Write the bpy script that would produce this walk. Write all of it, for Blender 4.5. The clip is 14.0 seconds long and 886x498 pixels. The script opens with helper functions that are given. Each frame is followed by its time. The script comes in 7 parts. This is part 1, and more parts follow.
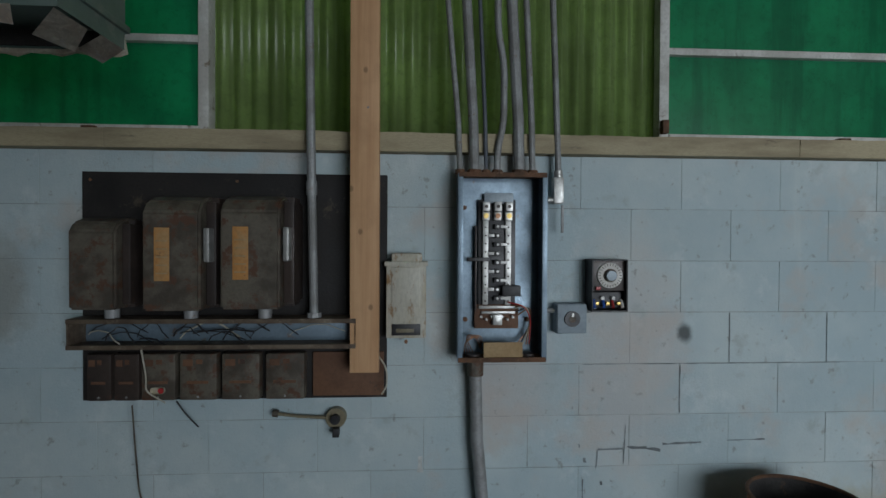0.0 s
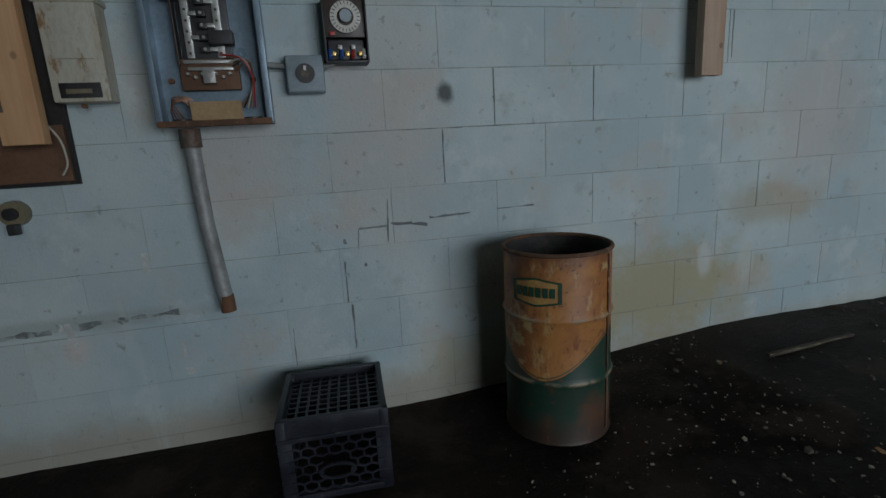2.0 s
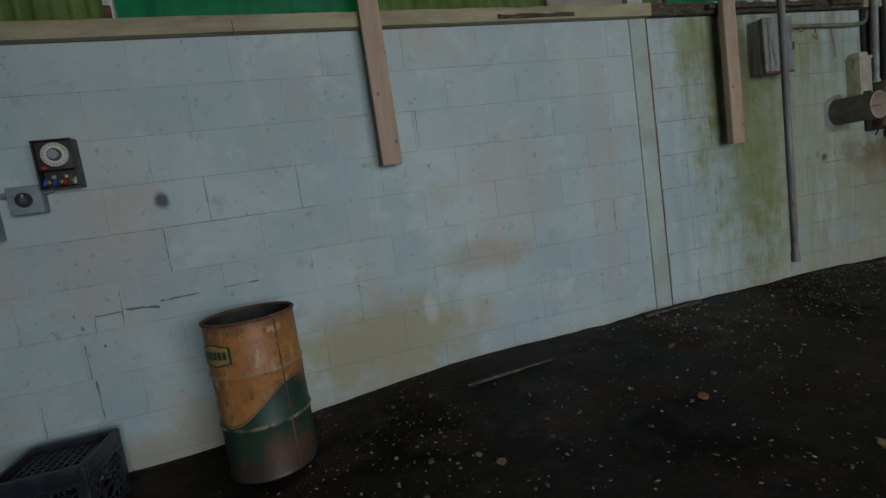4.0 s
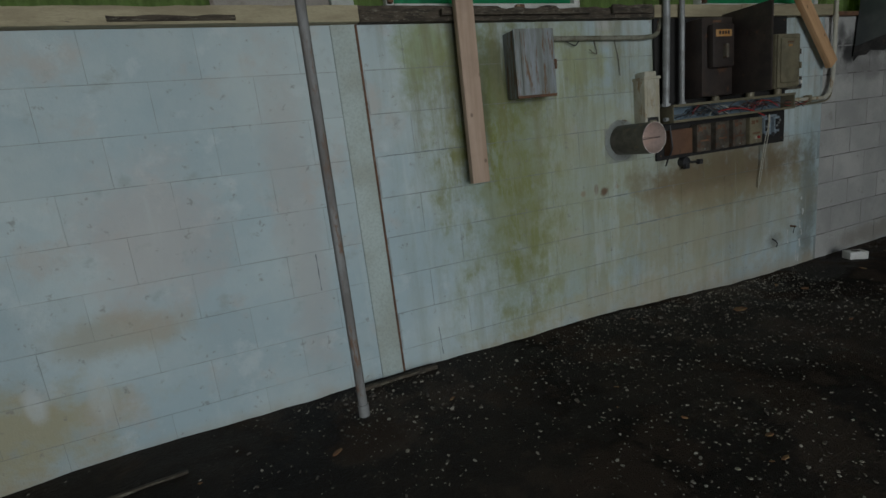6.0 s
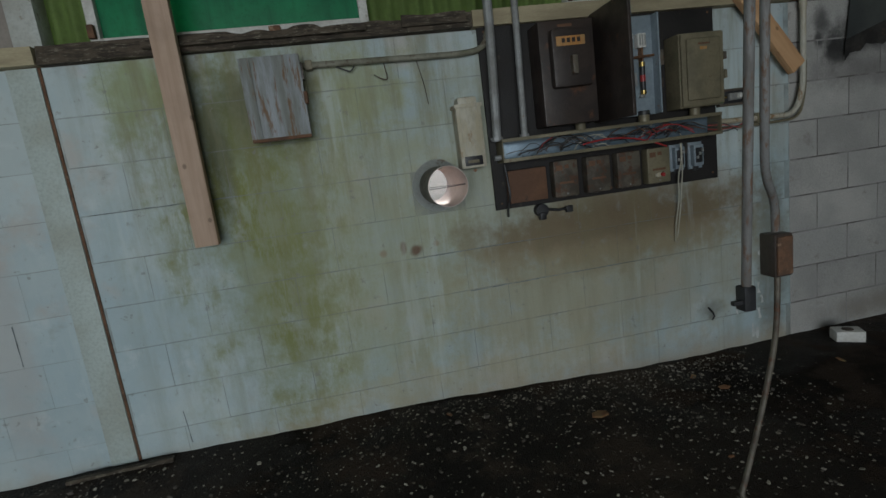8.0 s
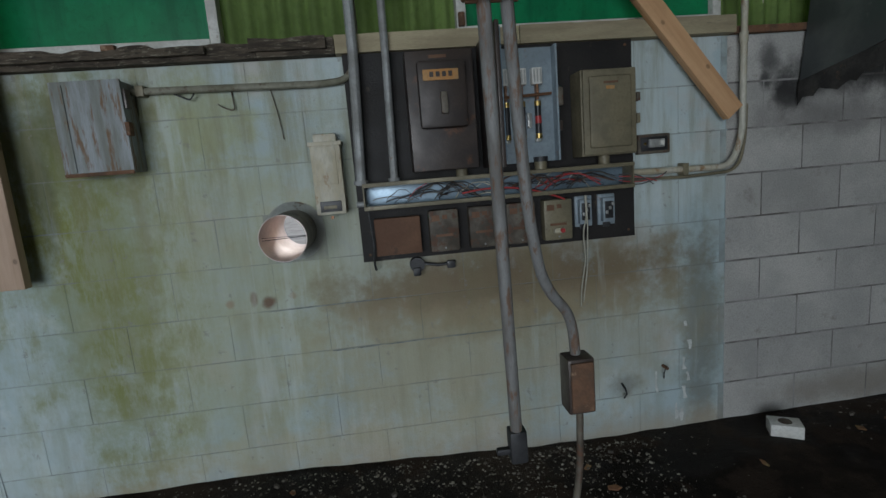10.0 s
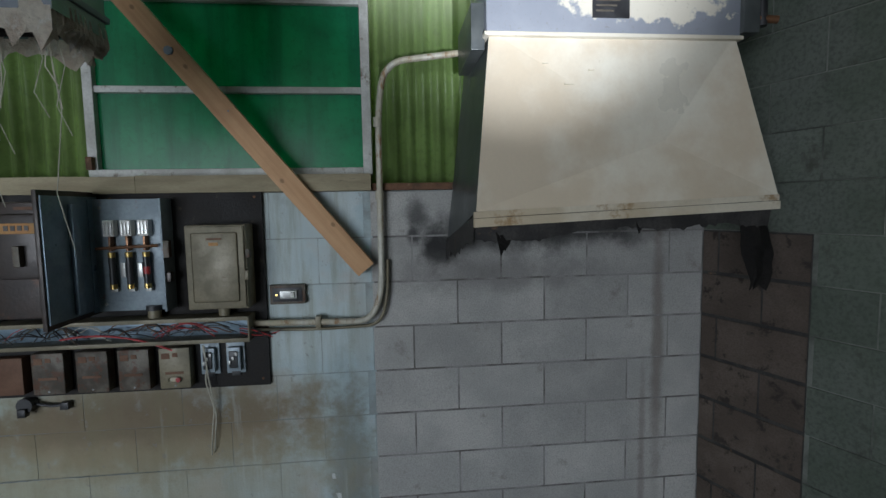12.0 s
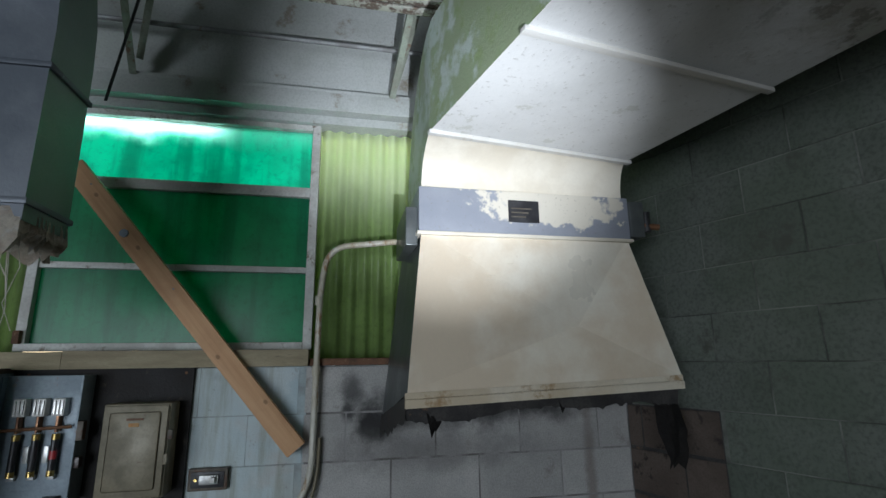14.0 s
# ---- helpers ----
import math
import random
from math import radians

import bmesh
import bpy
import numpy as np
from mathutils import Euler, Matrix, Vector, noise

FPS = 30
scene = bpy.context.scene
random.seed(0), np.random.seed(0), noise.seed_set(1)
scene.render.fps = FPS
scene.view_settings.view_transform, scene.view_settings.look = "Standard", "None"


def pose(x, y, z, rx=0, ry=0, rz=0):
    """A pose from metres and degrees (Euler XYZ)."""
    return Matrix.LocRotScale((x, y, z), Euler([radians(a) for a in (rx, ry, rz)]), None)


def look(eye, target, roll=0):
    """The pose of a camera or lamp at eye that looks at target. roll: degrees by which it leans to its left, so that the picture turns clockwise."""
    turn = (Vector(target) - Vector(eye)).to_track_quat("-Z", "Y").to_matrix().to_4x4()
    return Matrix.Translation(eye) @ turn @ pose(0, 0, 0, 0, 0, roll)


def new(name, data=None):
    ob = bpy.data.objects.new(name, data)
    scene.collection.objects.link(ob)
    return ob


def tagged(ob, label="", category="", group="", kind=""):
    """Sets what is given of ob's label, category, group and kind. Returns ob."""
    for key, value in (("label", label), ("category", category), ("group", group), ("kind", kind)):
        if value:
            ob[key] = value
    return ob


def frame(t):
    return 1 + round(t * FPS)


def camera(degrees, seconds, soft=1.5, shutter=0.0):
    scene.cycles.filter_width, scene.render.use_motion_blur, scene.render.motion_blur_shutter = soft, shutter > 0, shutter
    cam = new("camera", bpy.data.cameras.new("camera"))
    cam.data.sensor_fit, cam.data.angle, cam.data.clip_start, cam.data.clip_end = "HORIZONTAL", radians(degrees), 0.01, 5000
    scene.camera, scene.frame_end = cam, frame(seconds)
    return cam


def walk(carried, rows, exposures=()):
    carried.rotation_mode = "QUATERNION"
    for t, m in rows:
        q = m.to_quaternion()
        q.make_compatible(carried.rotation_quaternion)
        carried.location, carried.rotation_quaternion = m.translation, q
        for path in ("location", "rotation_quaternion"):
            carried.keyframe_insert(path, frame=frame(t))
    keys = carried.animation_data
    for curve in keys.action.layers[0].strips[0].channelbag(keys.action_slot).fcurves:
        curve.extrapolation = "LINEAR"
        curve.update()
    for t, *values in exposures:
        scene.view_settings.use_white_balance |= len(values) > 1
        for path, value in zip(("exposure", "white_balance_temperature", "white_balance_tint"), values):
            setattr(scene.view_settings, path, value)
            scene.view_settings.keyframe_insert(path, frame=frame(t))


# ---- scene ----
cam = camera(84.7, 14.0)
PATH = [
    (0, (-0.212, -0.154, 1.49), (-0.105, 1.842, 1.464), 0.3),
    (0.5, (0.037, -0.045, 1.287), (0.225, 1.945, 1.233), 0.1),
    (1, (0.266, -0.028, 1.089), (0.577, 1.936, 0.875), -1.2),
    (1.5, (0.371, -0.049, 1.04), (0.782, 1.88, 0.709), -2.3),
    (2, (0.387, -0.031, 0.965), (0.848, 1.867, 0.536), -3.2),
    (2.5, (0.254, 0.035, 0.959), (0.7, 1.922, 0.472), -3.7),
    (3, (0.518, -0.113, 1.073), (0.823, 1.803, 0.588), -5.4),
    (3.5, (0.985, -0.461, 1.03), (1.337, 1.487, 0.746), -7.3),
    (4, (1.365, -0.729, 0.98), (1.946, 1.172, 0.76), -8.4),
    (4.2, (1.443, -0.757, 1.042), (2.153, 1.085, 0.724), -8.5),
    (6.3, (3.189, -0.629, 1.266), (3.92, 1.186, 0.856), -6.7),
    (6.5, (3.367, -0.66, 1.287), (4.055, 1.178, 0.898), -7.0),
    (7, (3.849, -0.584, 1.229), (4.394, 1.307, 0.869), -7.6),
    (7.5, (4.377, -0.573, 1.229), (4.77, 1.355, 0.874), -7.9),
    (7.7, (4.545, -0.583, 1.233), (4.887, 1.356, 0.883), -8.2),
    (9.8, (5.282, -0.406, 1.307), (5.529, 1.557, 1.015), -5.2),
    (10, (5.489, -0.366, 1.342), (5.706, 1.597, 1.026), -4.7),
    (10.5, (5.925, -0.457, 1.401), (6.039, 1.512, 1.071), -3.6),
    (11, (6.501, -0.602, 1.505), (6.512, 1.374, 1.197), -3.1),
    (11.5, (6.933, -0.486, 1.605), (7.021, 1.493, 1.332), -2.3),
    (12, (7.153, -0.456, 1.754), (7.353, 1.526, 1.581), -1.0),
    (12.5, (7.216, -0.601, 1.934), (7.479, 1.381, 1.955), -0.4),
    (13, (7.271, -0.729, 2.037), (7.587, 1.229, 2.296), -0.2),
    (13.5, (7.289, -0.787, 2.03), (7.655, 1.124, 2.493), -0.0),
    (14, (7.195, -0.598, 1.854), (7.598, 1.311, 2.295), -0.7),
]
EXPOSURES = [(0.0, 0.35, 6250, 12), (0.6, 0.15, 6250, 12), (1.2, 0.0, 6250, 12), (1.8, 0.0, 6250, 12), (2.4, 0.0, 6500, 11), (4.2, -0.05, 6500, 11), (7.0, 0.05, 6500, 10), (7.7, 0.05, 6500, 10),
             (9.8, 0.35, 6200, 11), (10.6, 0.25, 6400, 11), (11.5, 0.35, 6200, 12), (12.1, 0.45, 6050, 12), (13.5, 0.4, 5900, 12), (14.0, 0.3, 6000, 12)]
walk(cam, [(t, look(eye, target, roll)) for t, eye, target, roll in PATH], EXPOSURES)


# ---- world, sun, large lights ----
world = bpy.data.worlds.new("sky_world")
scene.world = world
world.use_nodes = True
wn, wl = world.node_tree.nodes, world.node_tree.links
sky = wn.new("ShaderNodeTexSky")
sky.sky_type, sky.sun_disc = "NISHITA", False
sky.sun_elevation, sky.sun_rotation = radians(24), radians(9)
wl.new(sky.outputs[0], wn["Background"].inputs[0])
wn["Background"].inputs[1].default_value = 0.12

sun_data = bpy.data.lights.new("sun", "SUN")
sun_data.energy, sun_data.angle, sun_data.color = 2.5, radians(6), (1.0, 0.96, 0.9)
sun = new("sun", sun_data)
sun.matrix_world = look((7, 20, 10), (4, 0, 1))

# daylight of the open loading doors in the wall behind the walker
door_light = bpy.data.lights.new("door_daylight", "AREA")
door_light.shape, door_light.size, door_light.size_y = "RECTANGLE", 4.4, 2.6
door_light.energy, door_light.color = 185, (0.9, 0.96, 1.0)
door_lamp = new("door_daylight", door_light)
door_lamp.matrix_world = look((3.4, -5.4, 1.45), (3.6, 1.7, 1.3))

# the walker's torch, held towards the hood and its duct
torch_light = bpy.data.lights.new("torch", "SPOT")
torch_light.energy, torch_light.color = 215, (0.93, 0.97, 1.0)
torch_light.spot_size, torch_light.spot_blend, torch_light.shadow_soft_size = radians(44), 1.0, 0.02
torch_lamp = new("torch", torch_light)
torch_lamp.matrix_world = look((7.42, -0.62, 1.62), (7.63, 1.10, 2.68))


# ---- materials ----
def node_mat(name):
    m = bpy.data.materials.new(name)
    m.use_nodes = True
    nt = m.node_tree
    return m, nt, nt.nodes["Principled BSDF"]


def pos_node(nt, sx=1.0, sy=1.0, sz=1.0):
    g = nt.nodes.new("ShaderNodeNewGeometry")
    mp = nt.nodes.new("ShaderNodeMapping")
    mp.inputs["Scale"].default_value = (sx, sy, sz)
    nt.links.new(g.outputs["Position"], mp.inputs["Vector"])
    return mp.outputs["Vector"]


def noise_node(nt, vec, scale, detail=6.0, rough=0.6):
    n = nt.nodes.new("ShaderNodeTexNoise")
    n.inputs["Scale"].default_value, n.inputs["Detail"].default_value = scale, detail
    n.inputs["Roughness"].default_value = rough
    nt.links.new(vec, n.inputs["Vector"])
    return n.outputs["Fac"]


def step_node(nt, fac, lo, hi, a=0.0, b=1.0):
    r = nt.nodes.new("ShaderNodeMapRange")
    r.interpolation_type = "SMOOTHSTEP"
    for key, v in (("From Min", lo), ("From Max", hi), ("To Min", a), ("To Max", b)):
        r.inputs[key].default_value = v
    nt.links.new(fac, r.inputs["Value"])
    return r.outputs["Result"]


def math_node(nt, op, a, b):
    n = nt.nodes.new("ShaderNodeMath")
    n.operation = op
    for i, v in enumerate((a, b)):
        if isinstance(v, (int, float)):
            n.inputs[i].default_value = v
        else:
            nt.links.new(v, n.inputs[i])
    return n.outputs[0]


def mix_node(nt, fac, a, b, mode="MIX"):
    n = nt.nodes.new("ShaderNodeMix")
    n.data_type, n.blend_type = "RGBA", mode
    for sock, v in ((n.inputs[0], fac), (n.inputs[6], a), (n.inputs[7], b)):
        if isinstance(v, (int, float)):
            sock.default_value = v
        elif isinstance(v, tuple):
            sock.default_value = (*v, 1.0)
        else:
            nt.links.new(v, sock)
    return n.outputs[2]


def bump_node(nt, bsdf, height, strength, dist=0.004):
    b = nt.nodes.new("ShaderNodeBump")
    b.inputs["Strength"].default_value, b.inputs["Distance"].default_value = strength, dist
    nt.links.new(height, b.inputs["Height"])
    nt.links.new(b.outputs["Normal"], bsdf.inputs["Normal"])


def tone_node(nt, col, spread):
    """Shifts the brightness of each object a little by Object Info's Random."""
    info = nt.nodes.new("ShaderNodeObjectInfo")
    hsv = nt.nodes.new("ShaderNodeHueSaturation")
    nt.links.new(step_node(nt, info.outputs["Random"], 0, 1, 1 - spread, 1 + spread), hsv.inputs["Value"])
    nt.links.new(col, hsv.inputs["Color"])
    return hsv.outputs["Color"]


def surface(name, base, second, scale=6.0, rough=0.6, metal=0.0, bump=0.25, stain=None, amount=0.55, fine=90.0, spread=0.0, squash=(1, 1, 1), lo=0.40, hi=0.62, speck=0.35):
    """A surface with broad blotches of a second tone, fine grain, and patches of a stain."""
    m, nt, p = node_mat(name)
    v = pos_node(nt, *squash)
    broad, grain = noise_node(nt, v, scale), noise_node(nt, v, fine, 3.0)
    col = mix_node(nt, step_node(nt, broad, lo, hi), base, second)
    col = mix_node(nt, step_node(nt, grain, 0.4, 0.7, 0.0, speck), col, tuple(c * 0.55 for c in base))
    if stain:
        spots = noise_node(nt, v, scale * 2.3, 9.0, 0.7)
        col = mix_node(nt, step_node(nt, spots, amount - 0.06, amount + 0.05), col, stain)
    if spread:
        col = tone_node(nt, col, spread)
    nt.links.new(col, p.inputs["Base Color"])
    p.inputs["Metallic"].default_value = metal
    nt.links.new(step_node(nt, broad, 0.3, 0.7, max(rough - 0.12, 0.05), min(rough + 0.12, 1)), p.inputs["Roughness"])
    bump_node(nt, p, math_node(nt, "ADD", grain, broad), bump)
    return m


def patch(nt, xyz, cx, cz, rx, rz, wobble, edge=0.5):
    """A soft blot on a wall that runs along x, 1 in its middle, with an uneven rim."""
    dx = math_node(nt, "DIVIDE", math_node(nt, "SUBTRACT", xyz[0], cx), rx)
    dz = math_node(nt, "DIVIDE", math_node(nt, "SUBTRACT", xyz[2], cz), rz)
    r = math_node(nt, "SQRT", math_node(nt, "ADD", math_node(nt, "MULTIPLY", dx, dx), math_node(nt, "MULTIPLY", dz, dz)), 0)
    r = math_node(nt, "ADD", r, math_node(nt, "MULTIPLY", math_node(nt, "SUBTRACT", wobble, 0.5), 1.6))
    return step_node(nt, r, 1.0 - edge, 1.0 + edge * 0.4, 1.0, 0.0)


def painted_block(name, joint=False):
    m, nt, p = node_mat(name)
    v = pos_node(nt)
    g = nt.nodes.new("ShaderNodeNewGeometry")
    sep = nt.nodes.new("ShaderNodeSeparateXYZ")
    nt.links.new(g.outputs["Position"], sep.inputs[0])
    xyz = sep.outputs
    broad, mid, grain = noise_node(nt, v, 1.6, 8, 0.62), noise_node(nt, v, 7.0, 8, 0.65), noise_node(nt, v, 130.0, 3)
    streak = noise_node(nt, pos_node(nt, 9.0, 1.0, 0.8), 1.0, 6, 0.6)
    col = mix_node(nt, step_node(nt, broad, 0.35, 0.68), (0.39, 0.49, 0.52), (0.50, 0.575, 0.575))
    col = tone_node(nt, col, 0.03)
    col = mix_node(nt, step_node(nt, noise_node(nt, v, 2.7, 7, 0.6), 0.53, 0.68, 0, 0.6), col, (0.50, 0.45, 0.40))
    col = mix_node(nt, step_node(nt, noise_node(nt, v, 4.1, 9, 0.7), 0.54, 0.66, 0, 0.5), col, (0.58, 0.64, 0.64))
    # moss, damp rust and soot where the wall has them; darker blots beside the plank
    moss = patch(nt, xyz, 4.30, 1.05, 0.55, 1.25, mid, 0.8)
    col = mix_node(nt, math_node(nt, "MULTIPLY", moss, math_node(nt, "MULTIPLY", step_node(nt, noise_node(nt, v, 3.2, 6, 0.6), 0.38, 0.56, 0.3, 1.0), step_node(nt, noise_node(nt, pos_node(nt, 2.2, 1.0, 0.7), 9.0, 9, 0.75), 0.38, 0.58, 0.3, 1.0))), col, (0.19, 0.205, 0.045))
    for cx, cz, rx, rz, tint, s in (
        (5.5, 0.9, 0.75, 0.95, (0.35, 0.35, 0.23), 0.6), (6.05, 0.80, 0.95, 0.24, (0.17, 0.12, 0.06), 0.9), (6.3, 0.95, 0.6, 0.1, (0.24, 0.2, 0.13), 0.6), (6.0, 0.78, 0.75, 0.15, (0.22, 0.12, 0.045), 0.55),
        (4.75, 0.9, 0.55, 1.0, (0.34, 0.36, 0.22), 0.55), (1.75, 0.27, 0.6, 0.24, (0.38, 0.315, 0.15), 0.75),
        (2.35, 0.62, 0.3, 0.11, (0.37, 0.31, 0.20), 0.55), (6.93, 0.5, 0.12, 0.55, (0.15, 0.16, 0.14), 0.75),
        (0.15, 1.0, 0.22, 0.3, (0.50, 0.42, 0.38), 0.35), (0.62, 1.05, 0.25, 0.5, (0.55, 0.47, 0.42), 0.4),
        (3.15, 0.9, 0.12, 0.9, (0.48, 0.42, 0.38), 0.4), (2.55, 1.0, 0.3, 0.35, (0.52, 0.44, 0.40), 0.45),
        (0.855, 1.138, 0.034, 0.04, (0.05, 0.06, 0.06), 0.9), (-0.42, 0.45, 0.5, 0.03, (0.30, 0.33, 0.32), 0.5), (-0.45, 0.36, 0.05, 0.06, (0.62, 0.56, 0.52), 0.8), (2.0, 0.4, 0.04, 0.09, (0.60, 0.65, 0.66), 0.6), (2.22, 0.36, 0.05, 0.12, (0.58, 0.63, 0.63), 0.45), (6.0, 0.55, 1.0, 0.45, (0.36, 0.33, 0.22), 0.6), (4.25, 1.55, 0.3, 0.25, (0.10, 0.11, 0.05), 0.75), (3.9, 1.7, 0.2, 0.2, (0.24, 0.29, 0.09), 0.7), (4.8, 1.6, 0.25, 0.2, (0.3, 0.32, 0.14), 0.6), (5.3, 0.15, 1.2, 0.12, (0.44, 0.40, 0.28), 0.5), (7.0, 1.2, 0.05, 0.3, (0.34, 0.36, 0.33), 0.5), (4.96, 0.85, 0.032, 0.03, (0.13, 0.06, 0.03), 0.9), (4.90, 0.875, 0.016, 0.035, (0.2, 0.12, 0.07), 0.8), (4.80, 0.86, 0.02, 0.02, (0.3, 0.2, 0.12), 0.6), (5.06, 0.87, 0.018, 0.02, (0.3, 0.2, 0.12), 0.6),
        (6.53, 0.26, 0.085, 0.06, (0.2, 0.2, 0.17), 0.7), (-1.75, 1.3, 0.12, 0.22, (0.25, 0.24, 0.2), 0.6),
        (1.0, 0.12, 0.35, 0.12, (0.40, 0.36, 0.20), 0.5), (6.0, 0.86, 0.8, 0.14, (0.13, 0.09, 0.05), 0.6), (4.3, 1.0, 0.26, 0.9, (0.17, 0.19, 0.035), 0.55), (4.42, 1.62, 0.22, 0.2, (0.06, 0.065, 0.03), 0.7), (4.17, 1.35, 0.05, 0.3, (0.06, 0.065, 0.035), 0.6),
    ):
        k = patch(nt, xyz, cx, cz, rx, rz, mid, 0.6)
        col = mix_node(nt, math_node(nt, "MULTIPLY", k, s), col, tint)
    damp = math_node(nt, "MULTIPLY", step_node(nt, xyz[0], 3.56, 3.75), step_node(nt, xyz[0], 6.95, 7.1, 1.0, 0.3))
    runs = step_node(nt, noise_node(nt, pos_node(nt, 6.0, 1.0, 0.55), 1.6, 8, 0.7), 0.42, 0.66, 0.0, 0.62)
    high = step_node(nt, math_node(nt, "ADD", xyz[2], math_node(nt, "MULTIPLY", broad, 0.8)), 1.2, 2.1, 0.45, 1.0)
    col = mix_node(nt, math_node(nt, "MULTIPLY", damp, math_node(nt, "MULTIPLY", runs, high)), col, (0.20, 0.19, 0.10))
    low = step_node(nt, math_node(nt, "ADD", xyz[2], math_node(nt, "MULTIPLY", mid, 0.16)), 0.08, 0.24, 1.0, 0.0)
    col = mix_node(nt, math_node(nt, "MULTIPLY", low, 0.7), col, (0.36, 0.30, 0.21))
    col = mix_node(nt, step_node(nt, mid, 0.57, 0.72, 0, 0.5), col, (0.32, 0.35, 0.33))
    col = mix_node(nt, step_node(nt, streak, 0.6, 0.72, 0, 0.35), col, (0.55, 0.62, 0.60))
    col = mix_node(nt, step_node(nt, noise_node(nt, v, 24.0, 7, 0.65), 0.62, 0.69, 0, 0.55), col, (0.22, 0.21, 0.19))
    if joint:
        # settled grime, and the shade the shallow joints lack, both darken the colour
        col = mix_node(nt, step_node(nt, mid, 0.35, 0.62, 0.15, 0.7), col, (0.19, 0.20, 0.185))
    nt.links.new(col, p.inputs["Base Color"])
    p.inputs["Roughness"].default_value = 0.62
    bump_node(nt, p, math_node(nt, "ADD", math_node(nt, "MULTIPLY", grain, 0.7), math_node(nt, "ADD", mid, noise_node(nt, v, 34.0, 5, 0.6))), 0.55, 0.004)
    return m


M_PAINT = painted_block("painted_block")
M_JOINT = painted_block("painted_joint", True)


def bare_block(name):
    m, nt, p = node_mat(name)
    v = pos_node(nt)
    g = nt.nodes.new("ShaderNodeNewGeometry")
    sep = nt.nodes.new("ShaderNodeSeparateXYZ")
    nt.links.new(g.outputs["Position"], sep.inputs[0])
    broad, mid, grain = noise_node(nt, v, 3.0, 7), noise_node(nt, v, 8.0, 8, 0.65), noise_node(nt, v, 160.0, 3)
    col = mix_node(nt, step_node(nt, broad, 0.35, 0.7), (0.38, 0.375, 0.355), (0.51, 0.495, 0.465))
    col = tone_node(nt, col, 0.10)
    col = mix_node(nt, step_node(nt, grain, 0.35, 0.75, 0, 0.4), col, (0.18, 0.175, 0.17))
    col = mix_node(nt, step_node(nt, mid, 0.60, 0.74, 0, 0.6), col, (0.20, 0.175, 0.15))
    for cx, cz, rx, rz, tint, s in ((7.36, 1.56, 0.10, 0.10, (0.015, 0.015, 0.015), 0.95), (7.24, 1.63, 0.04, 0.05, (0.03, 0.03, 0.03), 0.85), (7.26, 1.72, 0.06, 0.08, (0.05, 0.05, 0.05), 0.8), (7.9, 1.66, 0.6, 0.12, (0.03, 0.03, 0.03), 0.85),
                                    (8.40, 1.1, 0.035, 0.8, (0.15, 0.12, 0.10), 0.6), (8.33, 0.5, 0.02, 0.5, (0.15, 0.12, 0.10), 0.45), (7.6, 1.45, 0.5, 0.10, (0.14, 0.135, 0.13), 0.6), (7.9, 0.1, 0.7, 0.1, (0.22, 0.19, 0.15), 0.6)):
        k = patch(nt, (sep.outputs[0], sep.outputs[1], sep.outputs[2]), cx, cz, rx, rz, mid, 0.7)
        col = mix_node(nt, math_node(nt, "MULTIPLY", k, s), col, tint)
    nt.links.new(col, p.inputs["Base Color"])
    p.inputs["Roughness"].default_value = 0.9
    bump_node(nt, p, math_node(nt, "ADD", grain, mid), 0.6)
    return m


M_BARE = bare_block("bare_block")
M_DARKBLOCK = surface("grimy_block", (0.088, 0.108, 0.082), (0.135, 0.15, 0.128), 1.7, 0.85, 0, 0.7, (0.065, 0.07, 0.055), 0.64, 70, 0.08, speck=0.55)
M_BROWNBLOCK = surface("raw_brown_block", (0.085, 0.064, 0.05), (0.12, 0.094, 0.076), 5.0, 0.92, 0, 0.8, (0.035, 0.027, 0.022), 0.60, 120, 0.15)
M_STRIP = surface("creamy_filler_paint", (0.46, 0.53, 0.50), (0.40, 0.43, 0.38), 3.0, 0.65, 0, 0.3, (0.38, 0.30, 0.22), 0.72)
M_MORTAR = surface("mortar", (0.27, 0.33, 0.335), (0.20, 0.23, 0.21), 3.0, 0.9, 0, 0.5, (0.08, 0.065, 0.05), 0.60)
M_DARKMORTAR = surface("dark_mortar", (0.30, 0.29, 0.28), (0.13, 0.12, 0.11), 6.0, 0.95, 0, 0.6)
M_EASTJOINT = surface("pale_grimy_mortar", (0.19, 0.20, 0.175), (0.055, 0.06, 0.05), 3.0, 0.9, 0, 0.4)
M_SILL = surface("weathered_sill", (0.42, 0.36, 0.23), (0.30, 0.25, 0.16), 2.0, 0.75, 0, 0.5, (0.15, 0.125, 0.09), 0.68, 60, 0.1, (1.0, 6, 6))
M_ROT = surface("rotten_timber", (0.10, 0.078, 0.055), (0.045, 0.036, 0.027), 9.0, 0.9, 0, 1.0, (0.22, 0.20, 0.15), 0.60, 60, 0, (1, 6, 6))
M_STEEL = surface("grey_conduit", (0.33, 0.34, 0.34), (0.24, 0.24, 0.23), 9.0, 0.58, 0.2, 0.2, (0.2, 0.13, 0.08), 0.66)
M_POLE = surface("dull_pole_paint", (0.20, 0.20, 0.195), (0.14, 0.13, 0.12), 6.0, 0.7, 0.05, 0.3, (0.14, 0.085, 0.055), 0.57, 90, 0, (4, 4, 1))
M_GALV = surface("galvanised_sheet", (0.125, 0.14, 0.16), (0.095, 0.11, 0.13), 6.0, 0.5, 0.3, 0.15, (0.20, 0.22, 0.24), 0.66, speck=0.07)
M_RUST = surface("rusty_steel", (0.17, 0.085, 0.045), (0.10, 0.06, 0.04), 14.0, 0.85, 0.1, 0.6, (0.30, 0.20, 0.13), 0.62)
